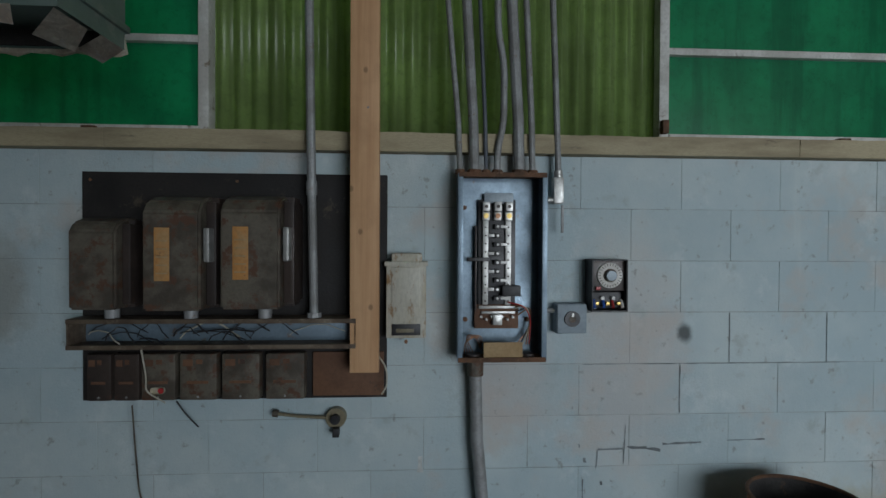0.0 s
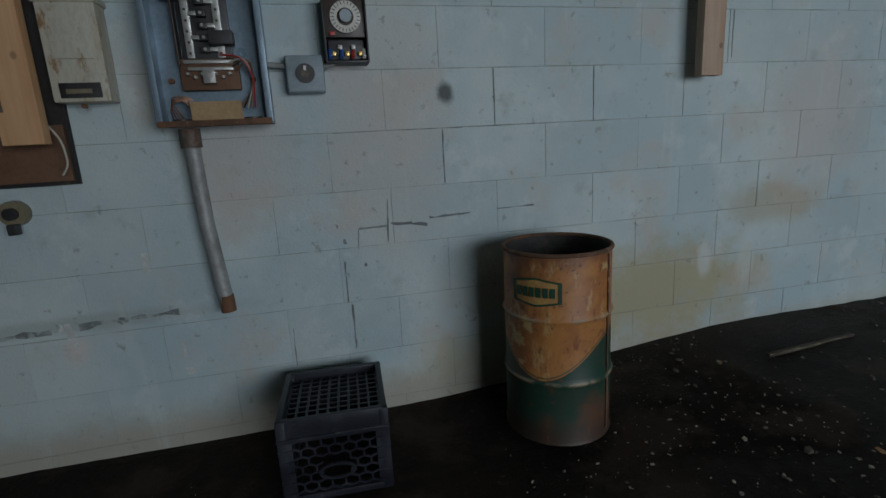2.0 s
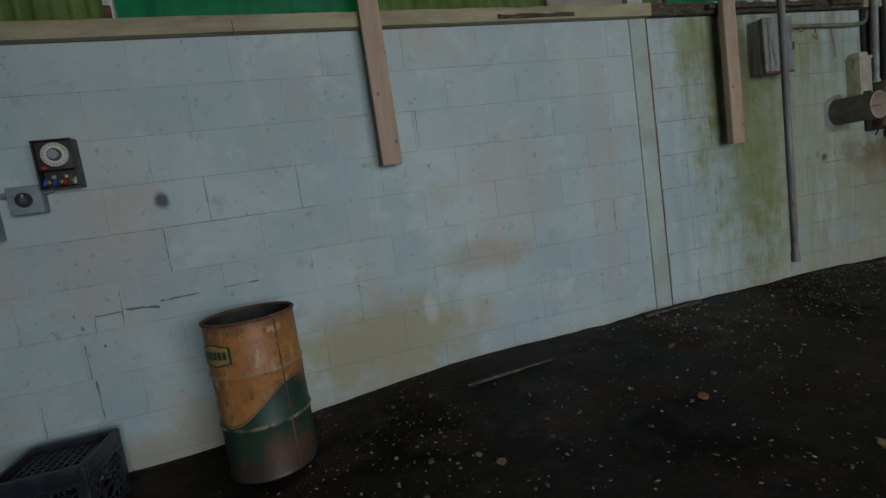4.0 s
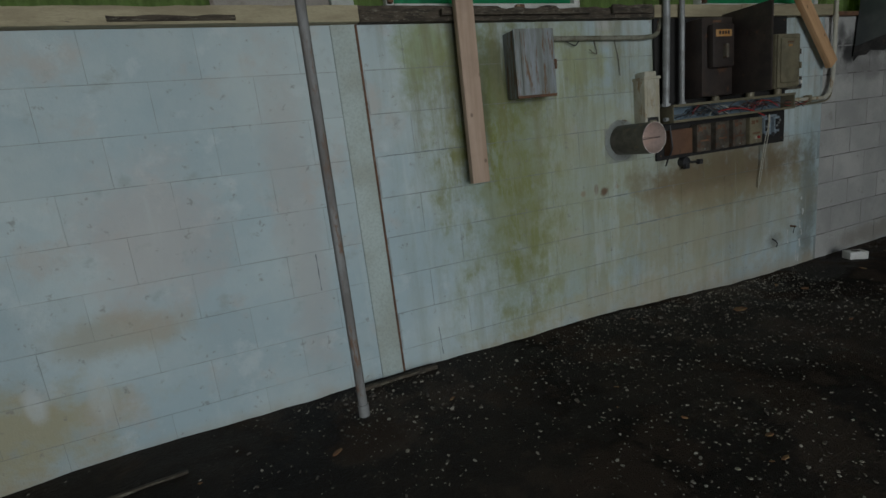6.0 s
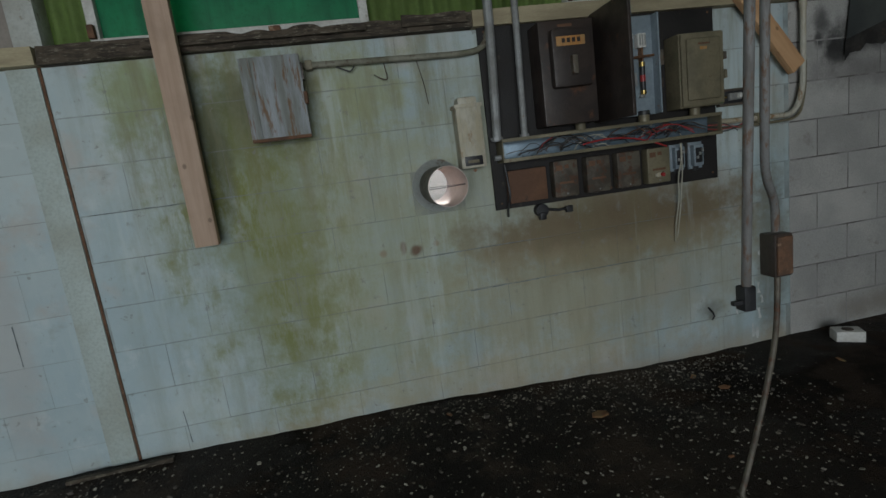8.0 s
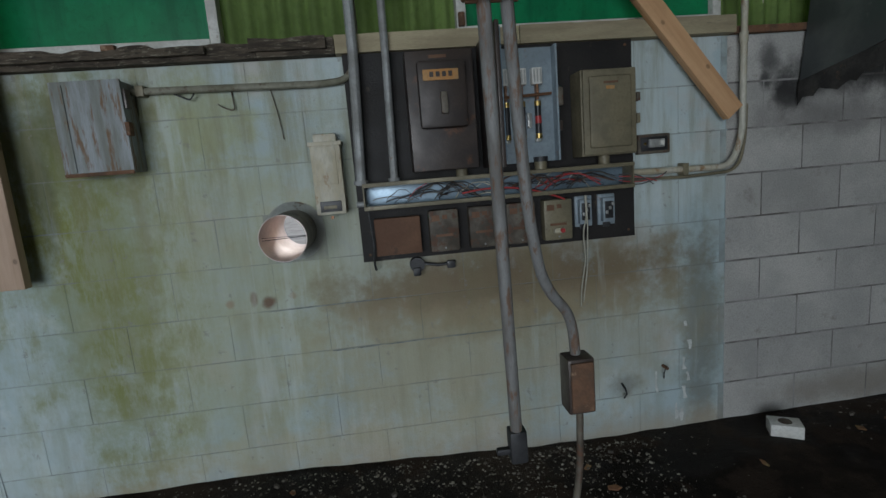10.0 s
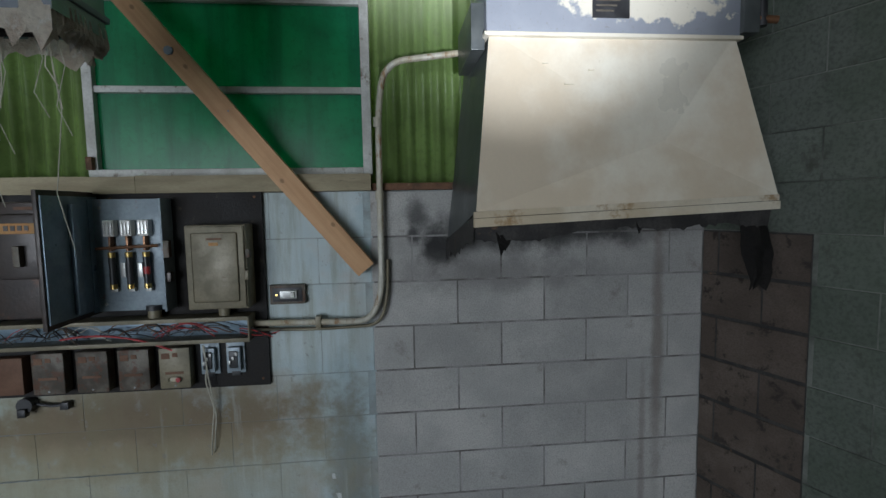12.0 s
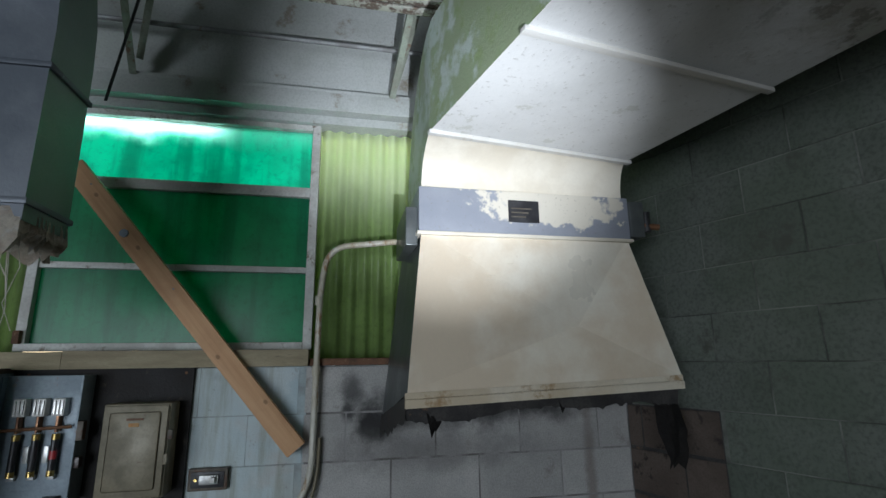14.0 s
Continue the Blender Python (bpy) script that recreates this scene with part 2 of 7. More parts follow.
M_BOXGREY = surface("grimy_grey_enamel", (0.135, 0.118, 0.09), (0.065, 0.053, 0.04), 9.0, 0.6, 0.1, 0.45, (0.10, 0.048, 0.028), 0.57)
M_BOXBROWN = surface("brown_enamel", (0.06, 0.045, 0.038), (0.036, 0.028, 0.025), 6.0, 0.42, 0.1, 0.2, (0.12, 0.06, 0.035), 0.64)
M_BOXTAN = surface("tan_enamel", (0.225, 0.195, 0.125), (0.16, 0.14, 0.09), 8.0, 0.5, 0.1, 0.2, (0.12, 0.08, 0.05), 0.66)
M_BLUEPAN = surface("blue_grey_steel", (0.23, 0.31, 0.38), (0.17, 0.23, 0.28), 6.0, 0.38, 0.4, 0.2, (0.24, 0.15, 0.09), 0.67)
M_BLUEGREY = surface("pale_blue_grey_enamel", (0.30, 0.36, 0.40), (0.23, 0.28, 0.315), 5.0, 0.5, 0.15, 0.25, (0.26, 0.12, 0.07), 0.66)
M_CABGREY = surface("weathered_cabinet_grey", (0.29, 0.315, 0.33), (0.19, 0.20, 0.175), 5.0, 0.65, 0.1, 0.4, (0.17, 0.105, 0.06), 0.57, 90, 0, (3.5, 3.5, 0.5))
M_CONDUIT = surface("grimy_painted_conduit", (0.25, 0.245, 0.19), (0.15, 0.145, 0.10), 7.0, 0.7, 0.05, 0.3, (0.10, 0.07, 0.045), 0.58)
M_LIPRUST = surface("rusty_trough_lip", (0.15, 0.115, 0.08), (0.085, 0.06, 0.042), 10.0, 0.7, 0.15, 0.4, (0.20, 0.165, 0.12), 0.6)
M_TAR = surface("tarred_board", (0.013, 0.0115, 0.011), (0.024, 0.021, 0.019), 5.0, 0.75, 0, 0.5, (0.07, 0.055, 0.04), 0.66)
M_MASONITE = surface("brown_hardboard", (0.17, 0.085, 0.045), (0.12, 0.06, 0.035), 4.0, 0.7, 0, 0.3, (0.06, 0.035, 0.025), 0.62)
M_CARD = surface("tan_cardboard", (0.42, 0.29, 0.15), (0.36, 0.24, 0.12), 6.0, 0.8, 0, 0.2)
M_BLACK = surface("black_plastic", (0.022, 0.022, 0.024), (0.035, 0.035, 0.037), 12.0, 0.45, 0, 0.15)
M_BUS = surface("dull_bus_bar", (0.50, 0.50, 0.48), (0.38, 0.38, 0.36), 20.0, 0.4, 0.6, 0.2)
M_BRASS = surface("brass", (0.55, 0.40, 0.14), (0.42, 0.30, 0.10), 20.0, 0.35, 0.9, 0.15)
M_COPPER = surface("dull_copper", (0.33, 0.17, 0.09), (0.24, 0.13, 0.08), 20.0, 0.45, 0.7, 0.15)
M_WHITE = surface("white_plastic", (0.72, 0.71, 0.67), (0.62, 0.60, 0.55), 10.0, 0.5, 0, 0.1)
M_CREAM = surface("stained_cream_enamel", (0.52, 0.50, 0.42), (0.44, 0.39, 0.28), 9.0, 0.55, 0.05, 0.2, (0.28, 0.17, 0.08), 0.6, 90, 0, (1, 1, 0.4))
M_REDPART = surface("red_plastic", (0.45, 0.04, 0.04), (0.35, 0.03, 0.03), 20.0, 0.4, 0, 0.1)
M_BLUEPART = surface("blue_plastic", (0.04, 0.12, 0.45), (0.03, 0.09, 0.35), 20.0, 0.4, 0, 0.1)
M_ORANGE = surface("faded_orange_label", (0.50, 0.24, 0.07), (0.44, 0.27, 0.12), 14.0, 0.7, 0, 0.1, (0.2, 0.12, 0.06), 0.66)
M_FRAME = surface("white_window_paint", (0.62, 0.62, 0.58), (0.48, 0.47, 0.43), 7.0, 0.6, 0, 0.4, (0.22, 0.18, 0.13), 0.64)
M_POST = surface("chalky_white_post", (0.50, 0.53, 0.50), (0.40, 0.40, 0.36), 4.0, 0.75, 0, 0.4, (0.2, 0.15, 0.1), 0.62)
M_HOOD = surface("smoky_cream_hood", (0.74, 0.69, 0.58), (0.62, 0.56, 0.45), 2.4, 0.42, 0.1, 0.12, (0.36, 0.29, 0.19), 0.66, speck=0.07)
M_HOODFRONT = surface("smoky_hood_front", (0.80, 0.75, 0.63), (0.66, 0.56, 0.42), 1.9, 0.36, 0.1, 0.1, (0.56, 0.47, 0.34), 0.70, speck=0.07)
M_LIP = surface("stained_hood_lip", (0.70, 0.63, 0.50), (0.56, 0.47, 0.33), 3.0, 0.5, 0.1, 0.2, (0.36, 0.24, 0.12), 0.60, speck=0.15)
# soot of the hood, and painted shade in the drum and duct run
M_SOOTSHADE = surface("sooty_and_shaded_steel", (0.035, 0.033, 0.032), (0.07, 0.065, 0.06), 9.0, 0.7, 0.2, 0.5, (0.16, 0.10, 0.06), 0.66)
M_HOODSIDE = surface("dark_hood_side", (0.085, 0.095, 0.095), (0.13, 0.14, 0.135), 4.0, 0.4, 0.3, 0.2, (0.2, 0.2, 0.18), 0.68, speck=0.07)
M_DUCT = surface("white_duct_paint", (0.62, 0.61, 0.57), (0.52, 0.50, 0.45), 2.0, 0.5, 0.1, 0.2, (0.34, 0.29, 0.22), 0.62, speck=0.07)
M_FLAP = surface("pale_flap", (0.80, 0.76, 0.66), (0.70, 0.63, 0.52), 6.0, 0.7, 0, 0.2, (0.40, 0.14, 0.05), 0.66, speck=0.07)
M_DUCTSIDE = surface("peeling_green_duct", (0.30, 0.36, 0.22), (0.47, 0.53, 0.48), 3.2, 0.55, 0.1, 0.4, (0.26, 0.33, 0.16), 0.58, lo=0.45, hi=0.52, speck=0.07)
M_INSUL = surface("torn_insulation", (0.62, 0.57, 0.48), (0.50, 0.42, 0.34), 18.0, 0.95, 0, 1.0, (0.62, 0.60, 0.55), 0.6)
M_CEIL = surface("grey_green_deck", (0.30, 0.34, 0.32), (0.24, 0.28, 0.25), 1.5, 0.8, 0, 0.3, (0.17, 0.20, 0.13), 0.62)
M_WALL = surface("grey_wall_paint", (0.30, 0.32, 0.31), (0.24, 0.26, 0.25), 1.4, 0.8, 0, 0.4, (0.18, 0.17, 0.14), 0.62)
M_HEADER = surface("pale_header_paint", (0.48, 0.50, 0.48), (0.40, 0.42, 0.39), 2.0, 0.7, 0, 0.3, (0.26, 0.23, 0.18), 0.64)
M_JOIST = surface("peeling_joist_paint", (0.20, 0.15, 0.12), (0.14, 0.10, 0.08), 8.0, 0.7, 0.1, 0.4, (0.55, 0.55, 0.48), 0.5)
M_BRACE = surface("dull_green_angle", (0.30, 0.34, 0.27), (0.24, 0.25, 0.2), 8.0, 0.65, 0.1, 0.3, (0.2, 0.13, 0.09), 0.62)
M_PLY = surface("stained_plywood", (0.36, 0.33, 0.29), (0.28, 0.25, 0.22), 2.0, 0.8, 0, 0.4, (0.18, 0.15, 0.12), 0.6)
# colour of the soot rags, and of sheets that imitate shade inside ducts
M_RAGSHADE = surface("black_rag_and_shade", (0.016, 0.014, 0.013), (0.03, 0.027, 0.024), 9.0, 0.9, 0, 0.8)
M_WIRE = surface("pale_wire", (0.50, 0.48, 0.40), (0.40, 0.38, 0.3), 20.0, 0.6, 0, 0.1)
M_TUBE = surface("grimy_vent_sheet", (0.17, 0.15, 0.13), (0.11, 0.10, 0.085), 8.0, 0.55, 0.4, 0.3, (0.24, 0.17, 0.11), 0.62)
M_TUBEIN = surface("pinkish_vent_lining", (0.70, 0.60, 0.56), (0.62, 0.52, 0.48), 8.0, 0.7, 0, 0.2)


def wood(name, light, dark, name_shift=0.0):
    m, nt, p = node_mat(name)
    tc = nt.nodes.new("ShaderNodeTexCoord")
    mp = nt.nodes.new("ShaderNodeMapping")
    nt.links.new(tc.outputs["Object"], mp.inputs["Vector"])
    mp.inputs["Scale"].default_value = (34, 34, 1.6)
    ring = noise_node(nt, mp.outputs["Vector"], 1.0, 5, 0.6)
    knots = nt.nodes.new("ShaderNodeTexVoronoi")
    knots.voronoi_dimensions = "2D"
    knots.inputs["Scale"].default_value = 6.5
    sp = nt.nodes.new("ShaderNodeSeparateXYZ")
    cb = nt.nodes.new("ShaderNodeCombineXYZ")
    nt.links.new(tc.outputs["Object"], sp.inputs[0])
    nt.links.new(math_node(nt, "ADD", sp.outputs[0], name_shift), cb.inputs[0])
    nt.links.new(math_node(nt, "MULTIPLY", sp.outputs[2], 0.75), cb.inputs[1])
    nt.links.new(cb.outputs[0], knots.inputs["Vector"])
    blot = noise_node(nt, tc.outputs["Object"], 4.0)
    col = mix_node(nt, step_node(nt, ring, 0.3, 0.7, 0.0, 0.9), light, dark)
    col = mix_node(nt, step_node(nt, blot, 0.45, 0.75, 0, 0.5), col, tuple(c * 0.62 for c in dark))
    col = mix_node(nt, step_node(nt, knots.outputs["Distance"], 0.03, 0.07, 0.6, 0.0), col, tuple(c * 0.28 for c in dark))
    nt.links.new(col, p.inputs["Base Color"])
    p.inputs["Roughness"].default_value = 0.7
    bump_node(nt, p, ring, 0.25, 0.002)
    return m


M_PINE = wood("new_pine", (0.64, 0.39, 0.21), (0.50, 0.275, 0.13))
M_PINKPINE = wood("pinkish_pine", (0.50, 0.36, 0.27), (0.38, 0.26, 0.18), 3.3)


def band_mat():
    """Grey collar paint that has flaked off to cream about the plate."""
    m, nt, p = node_mat("peeling_grey_band")
    v = pos_node(nt)
    g = nt.nodes.new("ShaderNodeNewGeometry")
    sep = nt.nodes.new("ShaderNodeSeparateXYZ")
    nt.links.new(g.outputs["Position"], sep.inputs[0])
    flake, grain = noise_node(nt, v, 13.0, 8, 0.6), noise_node(nt, v, 90.0, 4)
    col = mix_node(nt, step_node(nt, noise_node(nt, v, 4.0), 0.35, 0.7), (0.22, 0.235, 0.27), (0.27, 0.285, 0.32))
    bare = patch(nt, sep.outputs, 8.07, 2.49, 0.30, 0.095, flake, 0.10)
    bare = math_node(nt, "MAXIMUM", bare, step_node(nt, flake, 0.645, 0.655))
    col = mix_node(nt, bare, col, (0.60, 0.56, 0.47))
    col = mix_node(nt, step_node(nt, grain, 0.62, 0.7, 0, 0.4), col, (0.16, 0.13, 0.10))
    nt.links.new(col, p.inputs["Base Color"])
    p.inputs["Roughness"].default_value = 0.5
    bump_node(nt, p, math_node(nt, "SUBTRACT", grain, bare), 0.3, 0.002)
    return m


M_BANDPEEL = band_mat()


def belly_mat():
    """White duct paint, water-stained grey-brown and flaked further from the hood."""
    m, nt, p = node_mat("water_stained_duct_paint")
    v = pos_node(nt)
    g = nt.nodes.new("ShaderNodeNewGeometry")
    sep = nt.nodes.new("ShaderNodeSeparateXYZ")
    nt.links.new(g.outputs["Position"], sep.inputs[0])
    broad, mid, fine_ = noise_node(nt, v, 2.0, 6), noise_node(nt, v, 5.5, 9, 0.7), noise_node(nt, v, 55.0, 5)
    col = mix_node(nt, step_node(nt, broad, 0.35, 0.7), (0.60, 0.60, 0.58), (0.50, 0.50, 0.48))
    away = math_node(nt, "SUBTRACT", math_node(nt, "MULTIPLY", sep.outputs[0], 0.9), math_node(nt, "MULTIPLY", sep.outputs[1], 1.0))
    wet = step_node(nt, math_node(nt, "ADD", away, math_node(nt, "MULTIPLY", mid, 1.4)), 7.75, 8.25)
    col = mix_node(nt, math_node(nt, "MULTIPLY", wet, 0.85), col, (0.27, 0.245, 0.20))
    col = mix_node(nt, math_node(nt, "MULTIPLY", wet, step_node(nt, noise_node(nt, v, 7.0, 7, 0.7), 0.52, 0.57, 0, 0.8)), col, (0.14, 0.13, 0.10))
    col = mix_node(nt, step_node(nt, mid, 0.60, 0.63, 0, 0.5), col, (0.36, 0.36, 0.30))
    col = mix_node(nt, step_node(nt, fine_, 0.60, 0.68, 0, 0.35), col, (0.22, 0.20, 0.17))
    nt.links.new(col, p.inputs["Base Color"])
    p.inputs["Roughness"].default_value = 0.6
    bump_node(nt, p, math_node(nt, "ADD", mid, fine_), 0.35, 0.004)
    return m


M_BELLY = belly_mat()


def pane_mat(name, tint, trans, grain, glare=None):
    """A paint-coated or fibreglass sheet: daylight from outside soaks through it."""
    m, nt, p = node_mat(name)
    out = nt.nodes["Material Output"]
    v = pos_node(nt)
    k = noise_node(nt, v, grain, 7, 0.65)
    k2 = noise_node(nt, pos_node(nt, 7, 7, 0.6), 2.0, 6, 0.6)
    col = mix_node(nt, step_node(nt, k, 0.35, 0.7), tint, tuple(c * 0.72 for c in tint))
    col = mix_node(nt, step_node(nt, k2, 0.45, 0.65, 0, 0.6), col, tuple(c * 0.5 for c in tint))
    col = mix_node(nt, step_node(nt, noise_node(nt, v, grain * 9, 6, 0.7), 0.5, 0.68, 0, 0.45), col, tuple(c * 0.5 for c in tint))
    # paler towards the top: the daylight's glare is put into the colour
    if glare:
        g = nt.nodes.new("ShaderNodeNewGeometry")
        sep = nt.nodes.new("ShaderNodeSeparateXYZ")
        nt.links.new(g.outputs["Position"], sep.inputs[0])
        top = step_node(nt, math_node(nt, "ADD", sep.outputs[2], math_node(nt, "MULTIPLY", k, 0.2)), glare[0], glare[1])
        if len(glare) > 3:
            top = math_node(nt, "MULTIPLY", top, step_node(nt, math_node(nt, "ADD", sep.outputs[0], math_node(nt, "MULTIPLY", k, 0.12)), glare[3], glare[4], 1.0, 0.12))
        col = mix_node(nt, top, col, glare[2])
    nt.links.new(col, p.inputs["Base Color"])
    p.inputs["Roughness"].default_value = 0.3
    p.inputs["Specular IOR Level"].default_value = 0.3
    tr = nt.nodes.new("ShaderNodeBsdfTranslucent")
    nt.links.new(mix_node(nt, 1.0, col, trans, "MULTIPLY"), tr.inputs["Color"])
    add = nt.nodes.new("ShaderNodeAddShader")
    nt.links.new(p.outputs[0], add.inputs[0])
    nt.links.new(tr.outputs[0], add.inputs[1])
    nt.links.new(add.outputs[0], out.inputs["Surface"])
    bump_node(nt, p, k, 0.15, 0.002)
    return m


M_GREEN = pane_mat("green_coated_glass", (0.012, 0.15, 0.075), (0.7, 0.9, 0.8), 5.0)
# top panes and fibreglass carry painted daylight near their upper edges
M_GREENTOP = pane_mat("green_glass_with_glare", (0.03, 0.27, 0.185), (2.1, 2.1, 2.2), 5.0, (2.96, 3.16, (0.80, 0.92, 0.88), 6.5, 6.78))
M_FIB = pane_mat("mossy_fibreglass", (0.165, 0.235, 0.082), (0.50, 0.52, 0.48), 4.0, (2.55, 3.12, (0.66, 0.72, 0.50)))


def dirt_mat():
    m, nt, p = node_mat("wet_black_dirt")
    v = pos_node(nt)
    broad, mid, grain = noise_node(nt, v, 0.9, 7, 0.6), noise_node(nt, v, 9.0, 8, 0.7), noise_node(nt, v, 60.0, 6, 0.7)
    col = mix_node(nt, step_node(nt, broad, 0.4, 0.62), (0.013, 0.0105, 0.009), (0.030, 0.0225, 0.017))
    col = mix_node(nt, step_node(nt, mid, 0.54, 0.66, 0, 0.55), col, (0.05, 0.036, 0.025))
    col = mix_node(nt, step_node(nt, noise_node(nt, v, 2.6, 8, 0.65), 0.50, 0.60, 0, 0.7), col, (0.062, 0.043, 0.031))
    col = mix_node(nt, step_node(nt, grain, 0.62, 0.68, 0, 0.5), col, (0.13, 0.11, 0.085))
    nt.links.new(col, p.inputs["Base Color"])
    wet = step_node(nt, noise_node(nt, v, 1.3, 5, 0.55), 0.5, 0.6, 0.5, 0.95)
    nt.links.new(wet, p.inputs["Roughness"])
    p.inputs["Specular IOR Level"].default_value = 0.12
    bump_node(nt, p, math_node(nt, "ADD", mid, grain), 0.9, 0.02)
    return m


M_DIRT = dirt_mat()


def chip_mat():
    m, nt, p = node_mat("pale_chips")
    g = nt.nodes.new("ShaderNodeNewGeometry")
    k = g.outputs["Random Per Island"]
    col = mix_node(nt, step_node(nt, k, 0.1, 0.9), (0.07, 0.058, 0.045), (0.40, 0.37, 0.30))
    col = mix_node(nt, step_node(nt, noise_node(nt, pos_node(nt), 90.0), 0.4, 0.6, 0, 0.5), col, (0.12, 0.10, 0.08))
    nt.links.new(col, p.inputs["Base Color"])
    p.inputs["Roughness"].default_value = 0.85
    return m


M_CHIP = chip_mat()
M_STONE = surface("dark_stone", (0.10, 0.085, 0.07), (0.06, 0.05, 0.04), 14.0, 0.9, 0, 0.4)
M_LEAF = surface("dead_leaf", (0.22, 0.10, 0.045), (0.28, 0.20, 0.09), 12.0, 0.8, 0, 0.3)


# ---- building helpers ----
def box(bm, x0, x1, y0, y1, z0, z1, bevel=0.0):
    m = Matrix.Translation(((x0 + x1) / 2, (y0 + y1) / 2, (z0 + z1) / 2)) @ Matrix.Diagonal((abs(x1 - x0), abs(y1 - y0), abs(z1 - z0), 1))
    r = bmesh.ops.create_cube(bm, size=1.0, matrix=m)
    if bevel:
        edges = list({e for v in r["verts"] for e in v.link_edges})
        bmesh.ops.bevel(bm, geom=edges, offset=bevel, segments=2, affect="EDGES", profile=0.6)
    return bm


def boxed(x0, x1, y0, y1, z0, z1, bevel=0.0):
    return box(bmesh.new(), x0, x1, y0, y1, z0, z1, bevel)


def rod(bm, a, b, r, seg=14, r2=None):
    a, b = Vector(a), Vector(b)
    m = Matrix.Translation((a + b) / 2) @ (b - a).to_track_quat("Z", "Y").to_matrix().to_4x4()
    bmesh.ops.create_cone(bm, cap_ends=True, segments=seg, radius1=r, radius2=r if r2 is None else r2, depth=(b - a).length, matrix=m)
    return bm


def rodded(a, b, r, seg=14, r2=None):
    return rod(bmesh.new(), a, b, r, seg, r2)


def finish(name, bm, material, smooth=30):
    me = bpy.data.meshes.new(name)
    bmesh.ops.recalc_face_normals(bm, faces=bm.faces)
    bm.to_mesh(me)
    bm.free()
    if material:
        me.materials.append(material)
    if smooth:
        me.shade_smooth()
        me.set_sharp_from_angle(angle=radians(smooth))
    return me


def part(name, bm, material, parent, label=""):
    ob = new(name, finish(name, bm, material))
    ob.parent = parent
    return tagged(ob, label)


def thing(name, at, label, category, group=""):
    ob = new(name)
    ob.location = at
    ob.empty_display_size = 0.05
    return tagged(ob, label, category, group)


def solid(name, bm, material, label, category, group="", kind="", at=None):
    ob = new(name, finish(name, bm, material))
    if at:
        ob.location = at
    return tagged(ob, label, category, group, kind)


def bend(points, radius, steps=7):
    """A polyline with its inner corners rounded."""
    pts = [Vector(p) for p in points]
    out = [pts[0]]
    for i in range(1, len(pts) - 1):
        a, b, c = pts[i - 1], pts[i], pts[i + 1]
        ra = min(radius, (a - b).length * 0.49, (c - b).length * 0.49)
        p, q = b + (a - b).normalized() * ra, b + (c - b).normalized() * ra
        for s in range(steps + 1):
            u = s / steps
            out.append(p * (1 - u) ** 2 + b * 2 * u * (1 - u) + q * u * u)
    return out + [pts[-1]]


def tube_mesh(points, r, seg=12, caps=True):
    bm = bmesh.new()
    rings, up = [], Vector((0.123, 0.456, 0.88)).normalized()
    pts = [Vector(p) for p in points]
    for i, p in enumerate(pts):
        d = (pts[min(i + 1, len(pts) - 1)] - pts[max(i - 1, 0)]).normalized()
        u = d.cross(up)
        if u.length < 0.05:
            u = d.cross(Vector((1, 0, 0)))
        u.normalize()
        w = d.cross(u).normalized()
        rings.append([bm.verts.new(p + (u * math.cos(a) + w * math.sin(a)) * r) for a in [k * 2 * math.pi / seg for k in range(seg)]])
    for a, b in zip(rings, rings[1:]):
        for k in range(seg):
            bm.faces.new((a[k], a[(k + 1) % seg], b[(k + 1) % seg], b[k]))
    if caps:
        bm.faces.new(rings[0][::-1])
        bm.faces.new(rings[-1])
    return bm


def sag(a, b, drop, n=10, sway=0.0):
    a, b = Vector(a), Vector(b)
    return [a.lerp(b, i / n) - Vector((sway * math.sin(i * 2.1), 0, drop * 4 * (i / n) * (1 - i / n))) for i in range(n + 1)]


def letters(name, body, size, material, parent, m, label=""):
    """Raised writing as a mesh, from the built-in font."""
    cu = bpy.data.curves.new(name, "FONT")
    cu.body, cu.size, cu.extrude, cu.align_x, cu.align_y = body, size, 0.0012, "CENTER", "CENTER"
    tmp = bpy.data.objects.new(name, cu)
    me = bpy.data.meshes.new_from_object(tmp)
    bpy.data.objects.remove(tmp)
    me.materials.clear()
    me.materials.append(material)
    ob = new(name, me)
    ob.parent = parent
    ob.matrix_local = m
    return tagged(ob, label)


FACE_N = Matrix.Rotation(radians(90), 4, "X")  # writing that faces -y

# ---- the large structure ----
WY, EX = 1.72, 8.62           # faces of the window wall and of the end wall at their corner
SPLAY = 0.36                   # the end wall runs outward from the corner
EF = 11.2                      # east limit of floor and deck
XW, YS, ZC = -4.2, -5.6, 4.05  # west wall, wall behind, deck
C, L = 0.2032, 0.4064          # block course and length


def ground_z(x, y):
    """The dirt floor: a little lower at the west end, and heaped along the wall."""
    s = min(max((x - 0.7) / 1.5, 0), 1)
    s = s * s * (3 - 2 * s)
    e = min(max((x - 4.6) / 1.6, 0), 1)
    e = e * e * (3 - 2 * e)
    near = math.exp(-(max(WY - y, 0) / 0.7) ** 2)
    return -0.09 * (1 - s) + (0.02 + 0.055 * near) * s * (1 - e) + 0.015 * e + 0.045 * math.exp(-((WY - y) / 0.13) ** 2) * (1 - s) + 0.018 * noise.noise((x * 1.3, y * 1.3, 0)) + 0.007 * noise.noise((x * 7, y * 7, 3))


bm = bmesh.new()
bmesh.ops.create_grid(bm, x_segments=270, y_segments=130, size=0.5, matrix=Matrix.Translation(((XW + EF) / 2, (YS + WY) / 2 + 0.03, 0)) @ Matrix.Diagonal((EF - XW + 0.1, WY - YS + 0.1, 1, 1)))
